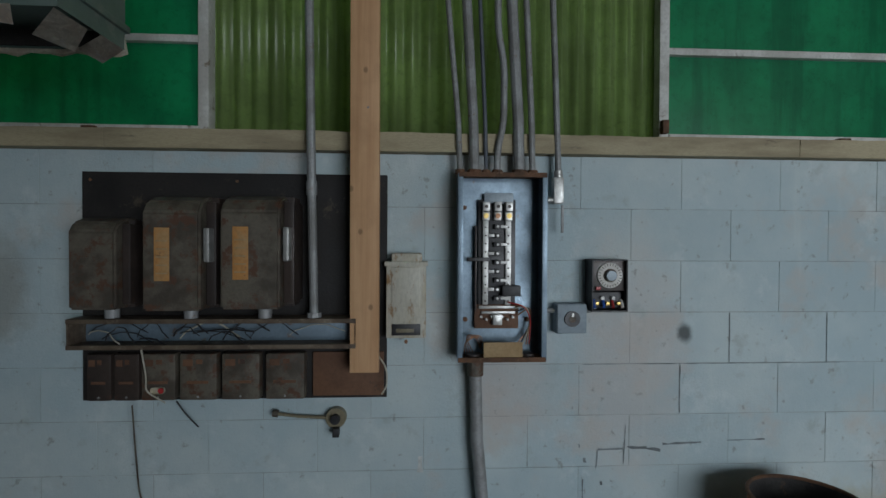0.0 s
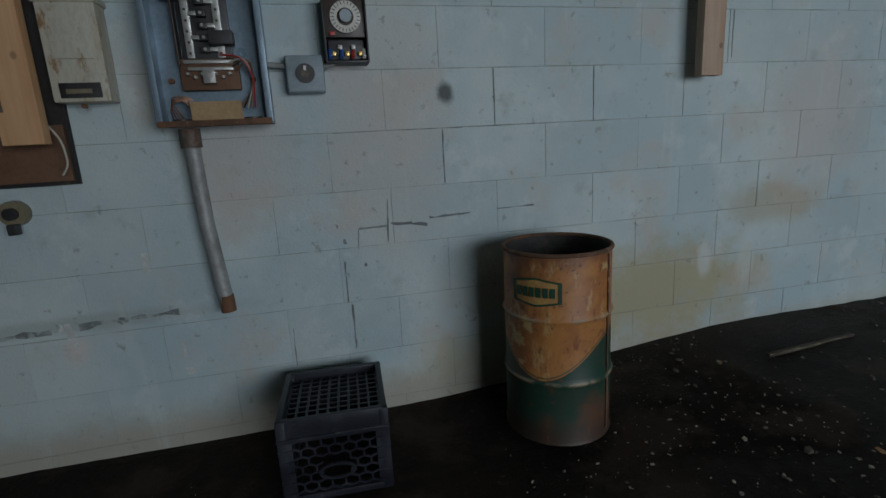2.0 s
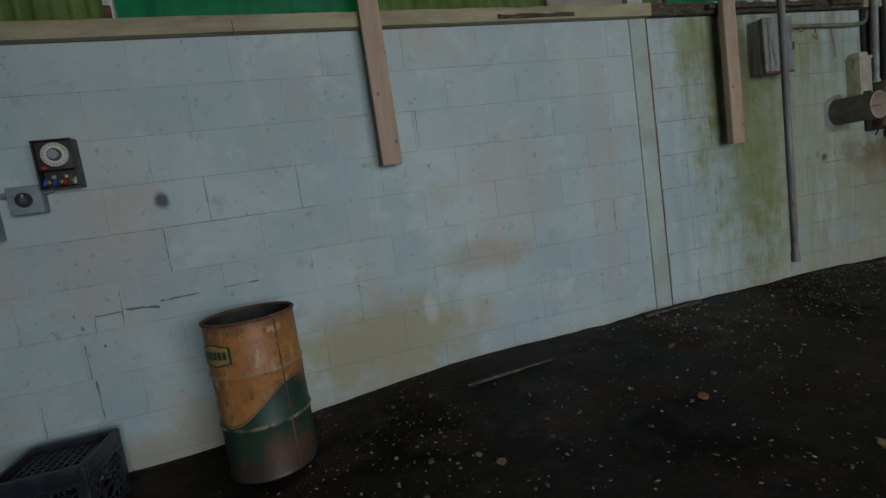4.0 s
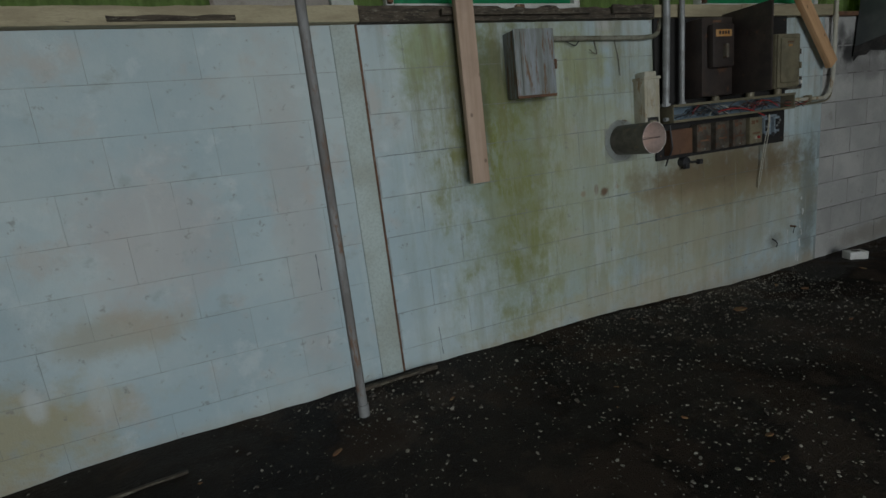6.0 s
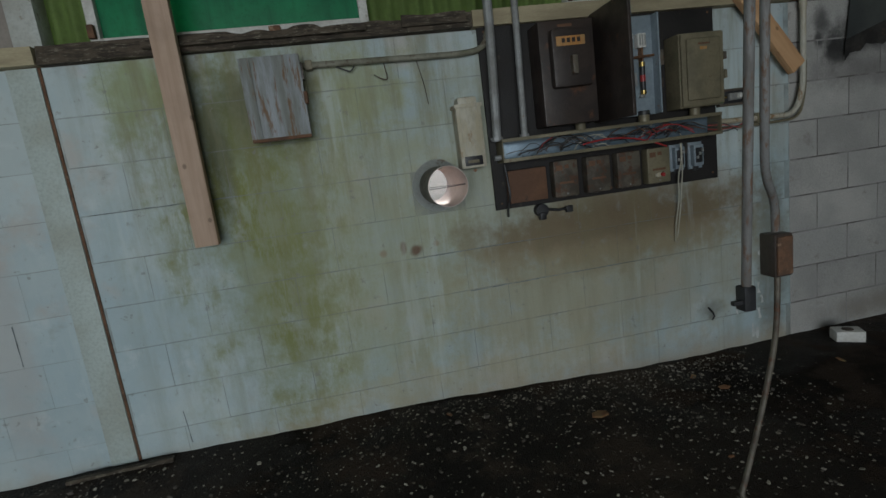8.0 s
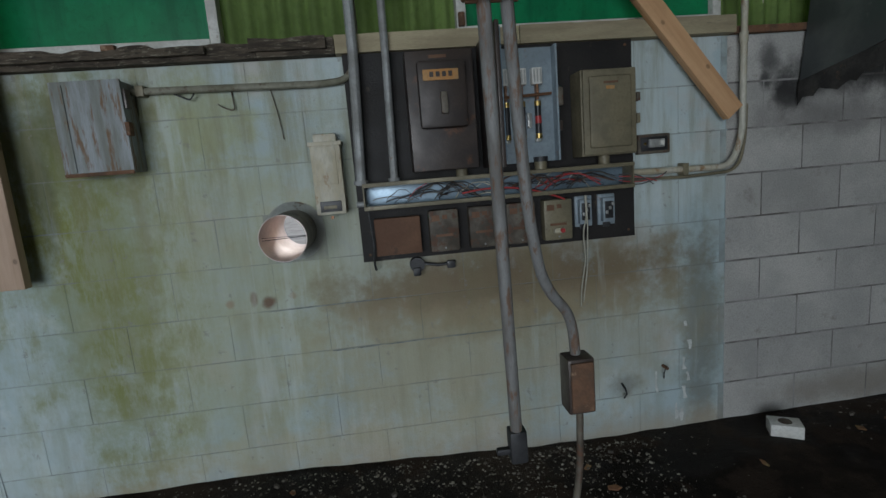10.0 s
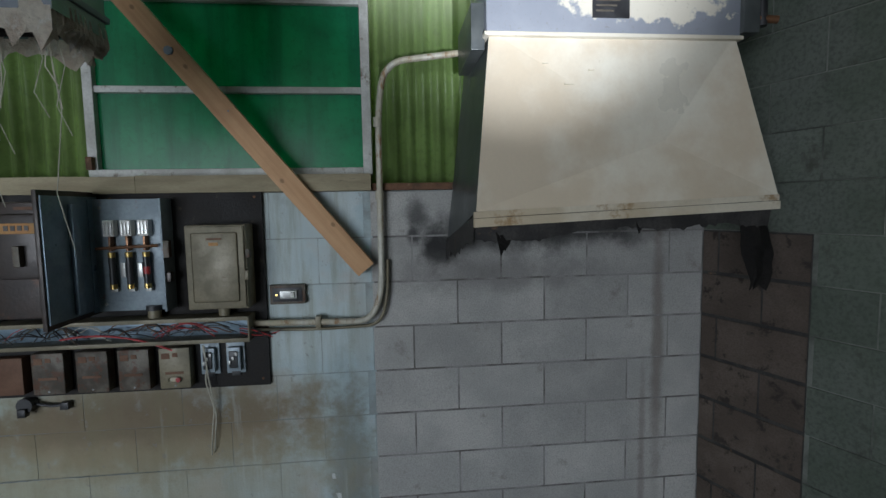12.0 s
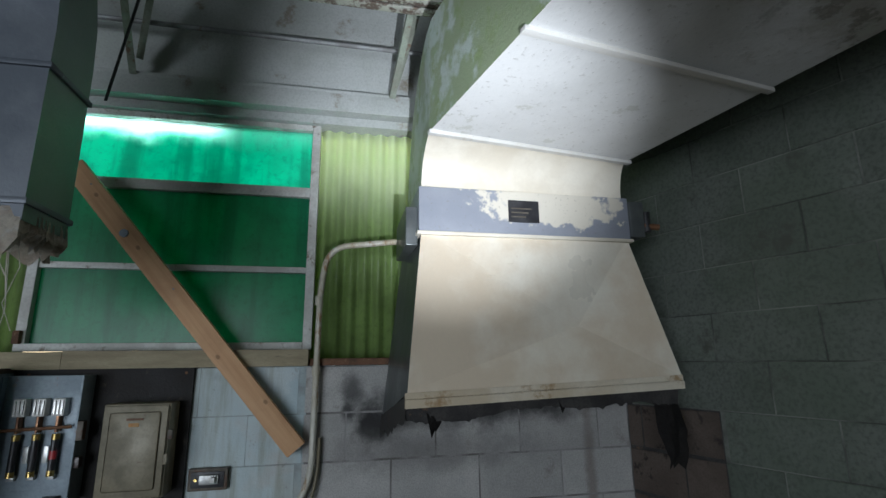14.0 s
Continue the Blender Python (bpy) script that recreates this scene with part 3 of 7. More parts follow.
for v in bm.verts:
    v.co.x = min(v.co.x, EX + SPLAY * (WY - v.co.y) + 0.1)
    v.co.z = ground_z(v.co.x, v.co.y)
solid("floor", bm, M_DIRT, "wet black dirt floor strewn with pale chips", "floor", kind="structure")

bm = bmesh.new()
bmesh.ops.create_grid(bm, x_segments=2, y_segments=2, size=0.5, matrix=Matrix.Translation((0, 0, -0.35)) @ Matrix.Diagonal((4000, 4000, 1, 1)))
M_OUT = surface("outdoor_gravel", (0.22, 0.21, 0.19), (0.16, 0.15, 0.13), 2.0, 0.9)
solid("ground", bm, M_OUT, "pale gravel yard outside the building", "ground", kind="structure")

# window wall: solid core below the sill with the round vent cut through it
VX, VZ, VR = 5.105, 1.145, 0.088
bm = bmesh.new()
for x0, x1, z0, z1 in ((XW, VX - 0.12, -0.4, 9 * C), (VX + 0.12, EX + 0.2, -0.4, 9 * C), (VX - 0.12, VX + 0.12, -0.4, VZ - 0.12), (VX - 0.12, VX + 0.12, VZ + 0.12, 9 * C)):
    box(bm, x0, x1, WY + 0.0016, WY + 0.2, z0, z1)
ringp = [(VX + VR * math.cos(k * math.pi / 16), VZ + VR * math.sin(k * math.pi / 16)) for k in range(32)]
sq = []
for k in range(32):
    c, s = math.cos(k * math.pi / 16), math.sin(k * math.pi / 16)
    f = 0.12 / max(abs(c), abs(s))
    sq.append((VX + f * c, VZ + f * s))
for y in (WY + 0.0016, WY + 0.2):
    a = [bm.verts.new((x, y, z)) for x, z in ringp]
    b = [bm.verts.new((x, y, z)) for x, z in sq]
    for k in range(32):
        bm.faces.new((a[k], a[(k + 1) % 32], b[(k + 1) % 32], b[k]))
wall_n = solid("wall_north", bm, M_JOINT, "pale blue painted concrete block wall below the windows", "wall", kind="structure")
bm = boxed(7.06, EX + 0.2, WY + 0.0009, WY + 0.05, -0.3, 9 * C - 0.002)
part("bare_mortar", bm, M_DARKMORTAR, wall_n, "dark bare mortar joints")

END_WALL = Matrix.Translation((EX, WY, 0)) @ Matrix.Rotation(math.atan(SPLAY) - radians(90), 4, "Z")
bm = boxed(0.0, 7.95, 0.004, 0.2, -0.4, ZC)
bm.transform(END_WALL)
wall_e = solid("wall_east", bm, M_EASTJOINT, "grimy grey concrete block end wall", "wall", kind="structure")
solid("wall_west", boxed(XW - 0.2, XW, YS, WY + 0.2, -0.4, ZC), M_WALL, "plain grey painted wall", "wall", kind="structure")
DX0, DX1, DZ = 1.15, 5.65, 2.8
bm = bmesh.new()
for x0, x1, z0, z1 in ((XW - 0.2, DX0, -0.4, ZC), (DX1, EF + 0.2, -0.4, ZC), (DX0, DX1, DZ, ZC)):
    box(bm, x0, x1, YS - 0.2, YS, z0, z1)
solid("wall_south", bm, M_WALL, "plain grey wall with an open loading door", "wall", kind="structure")

# deck with shallow ribs
bm = bmesh.new()
box(bm, XW - 0.2, EF + 0.2, YS - 0.2, WY + 0.25, ZC + 0.02, ZC + 0.12)
for v in bm.verts:
    v.co.x = min(v.co.x, EX + SPLAY * (WY - v.co.y) + 0.2)
n = 56
for k in range(n):
    x = XW + (EF - XW) * (k + 0.5) / n
    box(bm, x - 0.09, x + 0.09, YS, min(WY + 0.1, WY - (x + 0.09 - EX) / SPLAY), ZC - 0.012, ZC + 0.03)
solid("ceiling", bm, M_CEIL, "grey-green ribbed steel roof deck", "ceiling", kind="structure")

# band of wall above the glazing, header with its stops
solid("wall_upper", boxed(XW, EX, WY + 0.06, WY + 0.2, 3.17, ZC), M_HEADER, "pale painted wall band above the windows", "wall", kind="structure")
bm = boxed(XW, EX, WY - 0.03, WY + 0.2, 3.075, 3.17, 0.004)
box(bm, XW, EX, WY + 0.03, WY + 0.2, 3.03, 3.075, 0.003)
box(bm, XW, EX, WY - 0.015, WY + 0.05, 3.17, 3.20, 0.003)
solid("trim_header", bm, M_HEADER, "pale painted steel header over the windows", "trim", kind="structure")

# sill: lengths of weathered timber
def rough_board(x0, x1, y0, y1, z0, z1, wear, seed):
    """A squared timber with gnawed, uneven arrises."""
    n = max(4, int((x1 - x0) / 0.03))
    bm = bmesh.new()
    rings = []
    for i in range(n + 1):
        x = x0 + (x1 - x0) * i / n
        j = [wear * noise.noise((x * 9 + seed, k * 3.1, seed)) for k in range(4)]
        rings.append([bm.verts.new(p) for p in ((x, y0 + abs(j[0]) * 1.5, z0), (x, y0 + abs(j[1]) * 2, z1 + j[1]), (x, y1, z1 + j[2] * 0.3), (x, y1, z0))])
    for a, c in zip(rings, rings[1:]):
        for k in range(4):
            bm.faces.new((a[k], a[(k + 1) % 4], c[(k + 1) % 4], c[k]))
    bm.faces.new(rings[0][::-1])
    bm.faces.new(rings[-1])
    return bm


for x0, x1, mat_, dz, lab, wear in ((XW, -1.35, M_SILL, 0, "weathered pale timber sill", 0.003), (-1.347, 1.28, M_SILL, 0.002, "weathered pale timber sill", 0.003), (1.283, 3.565, M_SILL, 0, "weathered pale timber sill", 0.005),
                                    (3.57, 5.05, M_ROT, -0.006, "dark rotten timber sill", 0.022), (5.053, 5.35, M_ROT, -0.004, "dark rotten timber sill", 0.012), (5.353, 6.1, M_SILL, 0, "weathered pale timber sill", 0.004), (6.103, 7.06, M_SILL, 0.002, "weathered pale timber sill", 0.004)):
    solid("trim_sill", rough_board(x0, x1, 1.672, 1.90, 9 * C + 0.002, 1.900 + dz, wear, x0), mat_, lab, "sill", kind="structure")
solid("loose_batten", rough_board(-0.55, 0.35, -0.02, 0.006, -0.012, 0.016, 0.012, 5), M_ROT, "splintered dark batten nailed along the sill", "batten", at=(4.52, 1.668, 1.862))
solid("loose_batten", rough_board(-0.17, 0.12, -0.014, 0.008, -0.022, 0.024, 0.008, 7), M_ROT, "short dark board end nailed to the sill", "batten", at=(5.2, 1.668, 1.872))
solid("loose_batten", rough_board(-0.24, 0.22, -0.006, 0.006, -0.008, 0.012, 0.012, 9), M_ROT, "charred splinter on the pale sill", "batten", at=(2.82, 1.668, 1.85))
solid("trim_sill", boxed(7.063, EX, 1.70, 1.90, 9 * C + 0.002, 1.862, 0.004), M_RUST, "rusty dark sill strip", "sill", kind="structure")


# ---- glazing ----
def window(name, x0, x1, hidden_top=False):
    w = thing(name, (x0, 1.80, 1.905), "green coated window with flaking white frame", "window")
    w["kind"] = "structure"
    W, H = x1 - x0, 3.03 - 1.905
    fr = 0.04
    for nm, b in (("frame_side", (0, fr, -0.02, 0.05, 0, H)), ("frame_side", (W - fr, W, -0.02, 0.05, 0, H)), ("frame_foot", (fr, W - fr, -0.025, 0.05, 0, 0.032)), ("frame_head", (fr, W - fr, -0.02, 0.05, H - 0.03, H))):
        part(nm, boxed(*b, 0.003), M_FRAME, w)
    bars = (0.372, 0.765)
    for zb, wd in zip(bars, (0.028, 0.05)):
        part("glazing_bar", boxed(fr, W - fr, -0.012, 0.04, zb - wd / 2, zb + wd / 2, 0.003), M_FRAME, w)
    edges = (0.03, *bars, H - 0.03)
    for i in range(3):
        part("pane", boxed(fr - 0.005, W - fr + 0.005, 0.012, 0.018, edges[i], edges[i + 1]), M_GREENTOP if i == 2 else M_GREEN, w, "green pane with daylight glare painted at the top" if i == 2 else "dark green pane")
    part("latch", boxed(0.004, 0.03, -0.045, -0.018, 0.03, 0.085, 0.004), M_RUST, w, "rusty latch")
    part("latch", boxed(W * 0.62, W * 0.62 + 0.05, -0.05, -0.02, -0.002, 0.022, 0.004), M_RUST, w, "rusty latch")
    return w


for i, (a, b) in enumerate(((-2.23, -1.02), (0.77, 1.97), (3.74, 4.90), (5.865, 7.065))):
    window("window_%d" % (i + 1), a, b)


def corrugated(x0, x1, z0=1.90, z1=3.03, y=1.835):
    bm = bmesh.new()
    x0, x1 = x0 - 0.02, x1 + 0.02
    pitch, n = 0.068, max(2, int((x1 - x0) / 0.068 * 8))
    rows = []
    for z in (z0, (z0 + z1) / 2, z1):
        rows.append([bm.verts.new((x0 + (x1 - x0) * i / n, y + 0.011 * math.sin(2 * math.pi * (x1 - x0) * i / n / pitch), z)) for i in range(n + 1)])
    for a, b in zip(rows, rows[1:]):
        for i in range(n):
            bm.faces.new((a[i], a[i + 1], b[i + 1], b[i]))
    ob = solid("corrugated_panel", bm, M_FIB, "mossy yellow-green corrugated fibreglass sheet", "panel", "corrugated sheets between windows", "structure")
    md = ob.modifiers.new("thick", "SOLIDIFY")
    md.thickness = 0.002


for a, b in ((XW, -2.24), (-1.015, 0.765), (1.975, 2.955), (3.575, 3.735), (4.905, 5.86), (7.07, EX)):
    corrugated(a, b, 1.86 if a > 7 else 1.90)
solid("panel_board", boxed(2.955, 3.465, 1.79, 1.83, 1.905, 3.03, 0.003), M_PLY, "stained grey plywood infill panel", "panel", kind="structure")
solid("trim_post", boxed(3.467, 3.573, 1.75, 1.86, 1.905, 3.03, 0.004), M_POST, "chalky white window post", "post", kind="structure")
# painted strip and rust-edged control joint
solid("trim_strip", boxed(3.435, 3.548, WY - 0.007, WY + 0.02, -0.08, 9 * C, 0.002), M_STRIP, "painted filler strip beside the cracked wall joint", "trim", kind="structure")
solid("trim_crack", boxed(3.55, 3.56, WY - 0.0045, WY + 0.02, -0.08, 9 * C), M_RUST, "rust-stained open joint in the block wall", "joint", kind="structure")


# ---- west end: distribution boards on the window wall ----
def plank(name, x0, x1, z0, z1, y0, material, label, turn=0.0, length=None):
    """A length of two-by-four, standing on its lower end at x0..x1, z0."""
    w = x1 - x0
    h = length or (z1 - z0)
    p = thing(name, ((x0 + x1) / 2, y0, z0), label, "plank", "bracing planks")
    bm = boxed(-w / 2, w / 2, 0, 0.04, 0, h, 0.004)
    part("board", bm, material, p)
    for zz in (h - 0.12, h * 0.55):
        part("nail", rodded((0.012, -0.003, zz), (0.012, 0.004, zz), 0.004, 8), M_STEEL, p)
    p.rotation_euler = (0, turn, 0)
    return p


def wire(name, pts, r, material, label, parent=None):
    bm = tube_mesh(bend(pts, 0.03, 4), r, 6)
    if parent:
        return part(name, bm, material, parent, label)
    return solid(name, bm, material, label, "wire")


def backboard(at, w, h, label):
    o = thing("backboard", at, label, "backboard", "black backboards")
    part("board", boxed(0, w, 0, 0.018, 0, h, 0.002), M_TAR, o)
    for x in (0.03, w * 0.5, w - 0.03):
        for z in (0.03, h - 0.03):
            part("nail_head", rodded((x, -0.002, z), (x, 0.004, z), 0.006, 8), M_RUST, o)
    return o


backboard((-1.44, 1.70, 0.90), 1.115, 0.845, "black tarred plywood backboard with chipped edges")


def safety_switch(at, w, h, d, label, tagcol, lid=True):
    """A fusible switch box with a rounded cover, side lever and a hub below."""
    s = thing("switch_box", at, label, "switch box", "switch boxes on the west board")
    part("body", boxed(0.01, w - 0.01, -d * 0.45, 0, 0, h, 0.004), M_BOXBROWN, s, "dark box body")
    bm = bmesh.new()
    prof = [(0, -0.02), (-d, -0.02), (-d, h * 0.80), (-d * 0.86, h * 0.90), (-d * 0.5, h * 0.955), (0, h * 0.955)]
    for x in (0, w * 0.84):
        bm.faces.new([bm.verts.new((x, y, z + 0.02)) for y, z in prof])
    bm.verts.ensure_lookup_table()
    n = len(prof)
    for k in range(n):
        bm.faces.new((bm.verts[k], bm.verts[(k + 1) % n], bm.verts[n + (k + 1) % n], bm.verts[n + k]))
    bmesh.ops.bevel(bm, geom=list(bm.edges), offset=0.008, segments=2, affect="EDGES")
    part("cover", bm, M_BOXGREY, s, "grimy grey rounded cover")
    part("side_channel", boxed(w * 0.85, w, -d * 0.75, 0, 0.015, h * 0.95, 0.004), M_BOXBROWN, s)
    if tagcol:
        part("label_plate", boxed(w * 0.18, w * 0.40, -d - 0.003, -d + 0.002, h * 0.26, h * 0.72, 0.001), M_ORANGE, s, "faded orange instruction label")
        for k in range(5):
            part("label_line", boxed(w * 0.21, w * 0.37, -d - 0.005, -d - 0.001, h * (0.32 + 0.07 * k), h * (0.333 + 0.07 * k)), M_CARD, s)
        part("lever", boxed(w * 0.88, w * 0.97, -d * 0.98, -d * 0.72, h * 0.42, h * 0.72, 0.006), M_BUS, s, "pale worn lever")
    part("hub", rodded((w * 0.5, -d * 0.4, -0.055), (w * 0.5, -d * 0.4, 0.005), 0.024), M_STEEL, s, "steel conduit hub")
    return s


safety_switch((-1.39, 1.70, 1.255), 0.185, 0.31, 0.15, "dull grey steel switch box on a black board", False)
safety_switch((-1.13, 1.70, 1.255), 0.225, 0.39, 0.18, "grimy grey switch box with an orange label", True)
safety_switch((-0.875, 1.70, 1.26), 0.235, 0.39, 0.18, "grimy grey switch box with an orange label", True)


def wireway(at, w, h, d, label, lip):
    """An open square wiring trough: back, two lips, end plates and its tangle of wires."""
    t = thing("wiring_trough", at, label, "wiring trough")
    part("back", boxed(0.004, w - 0.004, -0.006, 0, 0.006, h - 0.006, 0.001), M_BLUEPAN, t, "blue-grey steel back")
    part("top_lip", boxed(0, w, -d, 0, h - 0.006, h + 0.006, 0.002), lip, t, "dirty upper lip")
    part("bottom_lip", boxed(0, w, -d, 0, -0.006, 0.006, 0.002), lip, t, "dirty lower lip")
    part("front_flange", boxed(0, w, -d - 0.004, -d, -0.006, 0.010, 0.001), lip, t)
    part("front_flange", boxed(0, w, -d - 0.004, -d, h - 0.010, h + 0.006, 0.001), lip, t)
    for x in (0, w - 0.006):
        part("end_plate", boxed(x, x + 0.006, -d, 0, 0, h, 0.001), lip, t)
    return t


tr1 = wireway((-1.43, 1.70, 1.115), 1.0, 0.095, 0.10, "open steel wiring trough with cut wires", M_LIPRUST)
rw = random.Random(4)


def tangle(parent, w, h, d, count, mats):
    for k in range(count):
        x = rw.uniform(0.03, w - 0.25)
        a = (x, -rw.uniform(0.02, d * 0.8), rw.uniform(0.01, h * 0.5))
        b = (x + rw.uniform(0.08, 0.24), -rw.uniform(0.02, d), rw.uniform(0.0, h * 0.5))
        pts = sag(a, b, -rw.uniform(0.01, h * 0.6), 8, 0.006)
        part("loose_wire", tube_mesh(pts, rw.choice((0.0018, 0.0025, 0.003)), 5), rw.choice(mats), parent)


tangle(tr1, 1.0, 0.095, 0.1, 16, (M_BLACK, M_BLACK, M_BLACK, M_WIRE))


def breaker_cover(at, w, h, d, label, material, red=False, marks=True):
    b = thing("breaker_box", at, label, "breaker box", "small breaker boxes under the troughs")
    part("body", boxed(0, w, -d, 0, 0, h, 0.008), material, b)
    if marks:
        part("maker_mark", boxed(w * 0.1, w * 0.36, -d - 0.002, -d + 0.002, h * 0.74, h * 0.88), M_MASONITE, b, "faded red square mark")
        part("maker_mark", boxed(w * 0.45, w * 0.62, -d - 0.002, -d + 0.002, h * 0.78, h * 0.88), M_MASONITE, b)
        part("print_bar", boxed(w * 0.2, w * 0.78, -d - 0.002, -d + 0.002, h * 0.36, h * 0.42), M_MASONITE, b, "faded red print")
    part("screw", rodded((w * 0.5, -d - 0.003, h * 0.08), (w * 0.5, -d + 0.002, h * 0.08), 0.004, 8), M_STEEL, b)
    part("foot_tab", boxed(w * 0.35, w * 0.65, -0.012, 0.0, -0.008, 0.004, 0.001), M_BOXBROWN, b)
    if red:
        part("reset_oval", boxed(w * 0.3, w * 0.72, -d - 0.003, -d + 0.002, h * 0.16, h * 0.3, 0.012), M_CREAM, b, "pale oval plate")
        part("reset_button", rodded((w * 0.62, -d - 0.012, h * 0.23), (w * 0.62, -d, h * 0.23), 0.010), M_REDPART, b, "red push button")
    return b


for x, w, mt, red in ((-1.395, 0.085, M_BOXBROWN, False), (-1.30, 0.088, M_BOXBROWN, False), (-1.205, 0.12, M_BOXGREY, True), (-1.07, 0.132, M_BOXGREY, False), (-0.92, 0.135, M_BOXGREY, False), (-0.763, 0.14, M_BOXGREY, False)):
    breaker_cover((x, 1.70, 0.912), w, 0.17, 0.05, "grimy grey breaker box cover with faded red print" if mt is M_BOXGREY else "dark brown breaker box cover", mt, red)
solid("cover_board", boxed(0, 0.265, -0.012, 0, 0, 0.165, 0.002), M_MASONITE, "rust-brown hardboard cover piece", "board", at=(-0.60, 1.70, 0.912))

plank("plank", -0.452, -0.348, 1.02, 2.75, 1.60, M_PINE, "new pine two-by-four nailed upright over the board")

# riser at the board, with a coupling
c = thing("conduit_riser", (-0.585, 1.635, 1.22), "grey steel conduit rising from the wiring trough", "conduit")
part("pipe", tube_mesh([(0.0, 0, 0), (-0.012, 0, 0.6), (-0.03, 0, 1.9)], 0.016), M_STEEL, c)
part("coupling", rodded((-0.009, 0, 0.44), (-0.010, 0, 0.49), 0.020), M_STEEL, c)
part("locknut", rodded((0, 0, -0.008), (0, 0, 0.014), 0.026, 8), M_STEEL, c)

# rosette with a cable tail
r = thing("cable_rosette", (-0.515, 1.72, 0.825), "grimy round cable clamp with a stiff tail", "cable clamp")
part("disc", rodded((0, 0, 0), (0, -0.03, 0), 0.038, 20), M_BOXTAN, r, "dirty tan disc")
part("hub", rodded((0, -0.028, 0), (0, -0.05, 0), 0.018), M_BLACK, r)
part("tail", tube_mesh([(-0.03, -0.02, 0), (-0.14, -0.02, 0.006), (-0.22, -0.022, 0.018)], 0.006, 8), M_BOXTAN, r)
part("tail_end", rodded((-0.235, -0.022, 0.02), (-0.215, -0.022, 0.018), 0.013), M_BOXGREY, r)
part("plug", boxed(-0.008, 0.016, -0.06, -0.03, -0.062, -0.03, 0.003), M_BLACK, r)
for k, pts in enumerate((((-1.19, 1.62, 1.12), (-1.175, 1.63, 1.0), (-1.185, 1.64, 0.95), (-1.12, 1.65, 0.905)), ((-1.23, 1.64, 0.90), (-1.25, 1.69, 0.75), (-1.24, 1.70, 0.55), (-1.2, 1.70, 0.45)), ((-1.08, 1.65, 0.91), (-1.06, 1.68, 0.85), (-1.02, 1.69, 0.80)), ((-0.36, 1.65, 1.08), (-0.32, 1.63, 1.03), (-0.32, 1.64, 0.96), (-0.34, 1.64, 0.93)))):
    wire("loose_cable", pts, 0.003, (M_WIRE, M_BOXGREY, M_BLACK, M_WIRE)[k], ("stiff pale cable hanging from the trough", "thin grey cord trailing down the wall", "short black wire end", "curl of pale wire behind the plank")[k])


def meter_box(at, w, h, d, side, label):
    """A small cream utility box: cap, stained face panel and a gap at its foot."""
    b = thing("meter_box", at, label, "meter box", "cream meter boxes")
    part("body", boxed(0, w, -d, 0, 0, h, 0.006), M_CREAM, b)
    part("cap", boxed(w * 0.12, w * 0.9, -d * 0.9, 0, h - 0.004, h + 0.036, 0.012), M_CREAM, b)
    part("hinge_lip", boxed(-0.006, w + 0.006, -d - 0.006, 0, h - 0.012, h + 0.004, 0.002), M_CREAM, b)
    fp_ = part("face_panel", boxed(w * 0.14, w * 0.84, -d - 0.004, -d + 0.002, h * 0.42, h * 0.94, 0.003), M_CREAM, b, "yellow-stained face panel")
    # black patch on the face stands for the slot's shaded inside
    part("slot", boxed(w * 0.14, w * 0.86, -d - 0.003, -d + 0.004, h * 0.04, h * 0.19, 0.002), M_BLACK, b, "black patch for the dark inside of the wiring slot")
    part("terminal", boxed(w * 0.25, w * 0.7, -d - 0.006, -d + 0.002, h * 0.08, h * 0.13, 0.003), M_BOXTAN, b)
    part("seal_screw", rodded((w * 0.5, -d - 0.004, -0.012), (w * 0.5, -d + 0.01, -0.012), 0.007, 8), M_COPPER, b)
    return b


meter_box((-0.325, 1.72, 1.135), 0.148, 0.28, 0.075, 1, "yellow-stained cream meter box on the painted wall")

# open panel: tray walls, bus, breakers missing
px0, px1, pz0, pz1, pd = -0.06, 0.265, 1.055, 1.745, 0.105
p = thing("electrical_panel", (px0, 1.72, pz0), "gutted blue-grey electrical panel with rusty edges", "electrical panel")
W, H = px1 - px0, pz1 - pz0
part("back_plate", boxed(0.003, W - 0.003, -0.006, 0, 0.003, H - 0.003), M_BLUEPAN, p)
for b in ((0, 0.006, -pd, 0, 0, H), (W - 0.006, W, -pd, 0, 0, H)):
    part("side_wall", boxed(*b, 0.001), M_BLUEPAN, p)
part("top_wall", boxed(0.006, W - 0.006, -pd, 0, H - 0.006, H, 0.001), M_RUST, p, "rusty top wall")
part("bottom_wall", boxed(0.006, W - 0.006, -pd, 0, 0, 0.006, 0.001), M_RUST, p, "rusty bottom wall")
part("side_lip", boxed(-0.003, 0.016, -pd - 0.003, -pd + 0.001, 0, H, 0.001), M_BLUEPAN, p)
part("side_lip", boxed(W - 0.016, W + 0.003, -pd - 0.003, -pd + 0.001, 0, H, 0.001), M_BLUEPAN, p)
part("end_lip", boxed(0.0, W, -pd - 0.0045, -pd - 0.001, -0.004, 0.014, 0.001), M_RUST, p, "rusty lower lip")
part("end_lip", boxed(0.0, W, -pd - 0.0045, -pd - 0.001, H - 0.014, H + 0.004, 0.001), M_RUST, p, "rusty upper lip")
cx = W * 0.47
part("bus_base", boxed(cx - 0.072, cx + 0.072, -0.030, -0.006, 0.13, 0.60, 0.003), M_BLACK, p, "dark bus base")
part("bus_mount", boxed(cx - 0.05, cx + 0.062, -0.036, -0.006, 0.585, 0.625, 0.002), M_BLUEGREY, p)
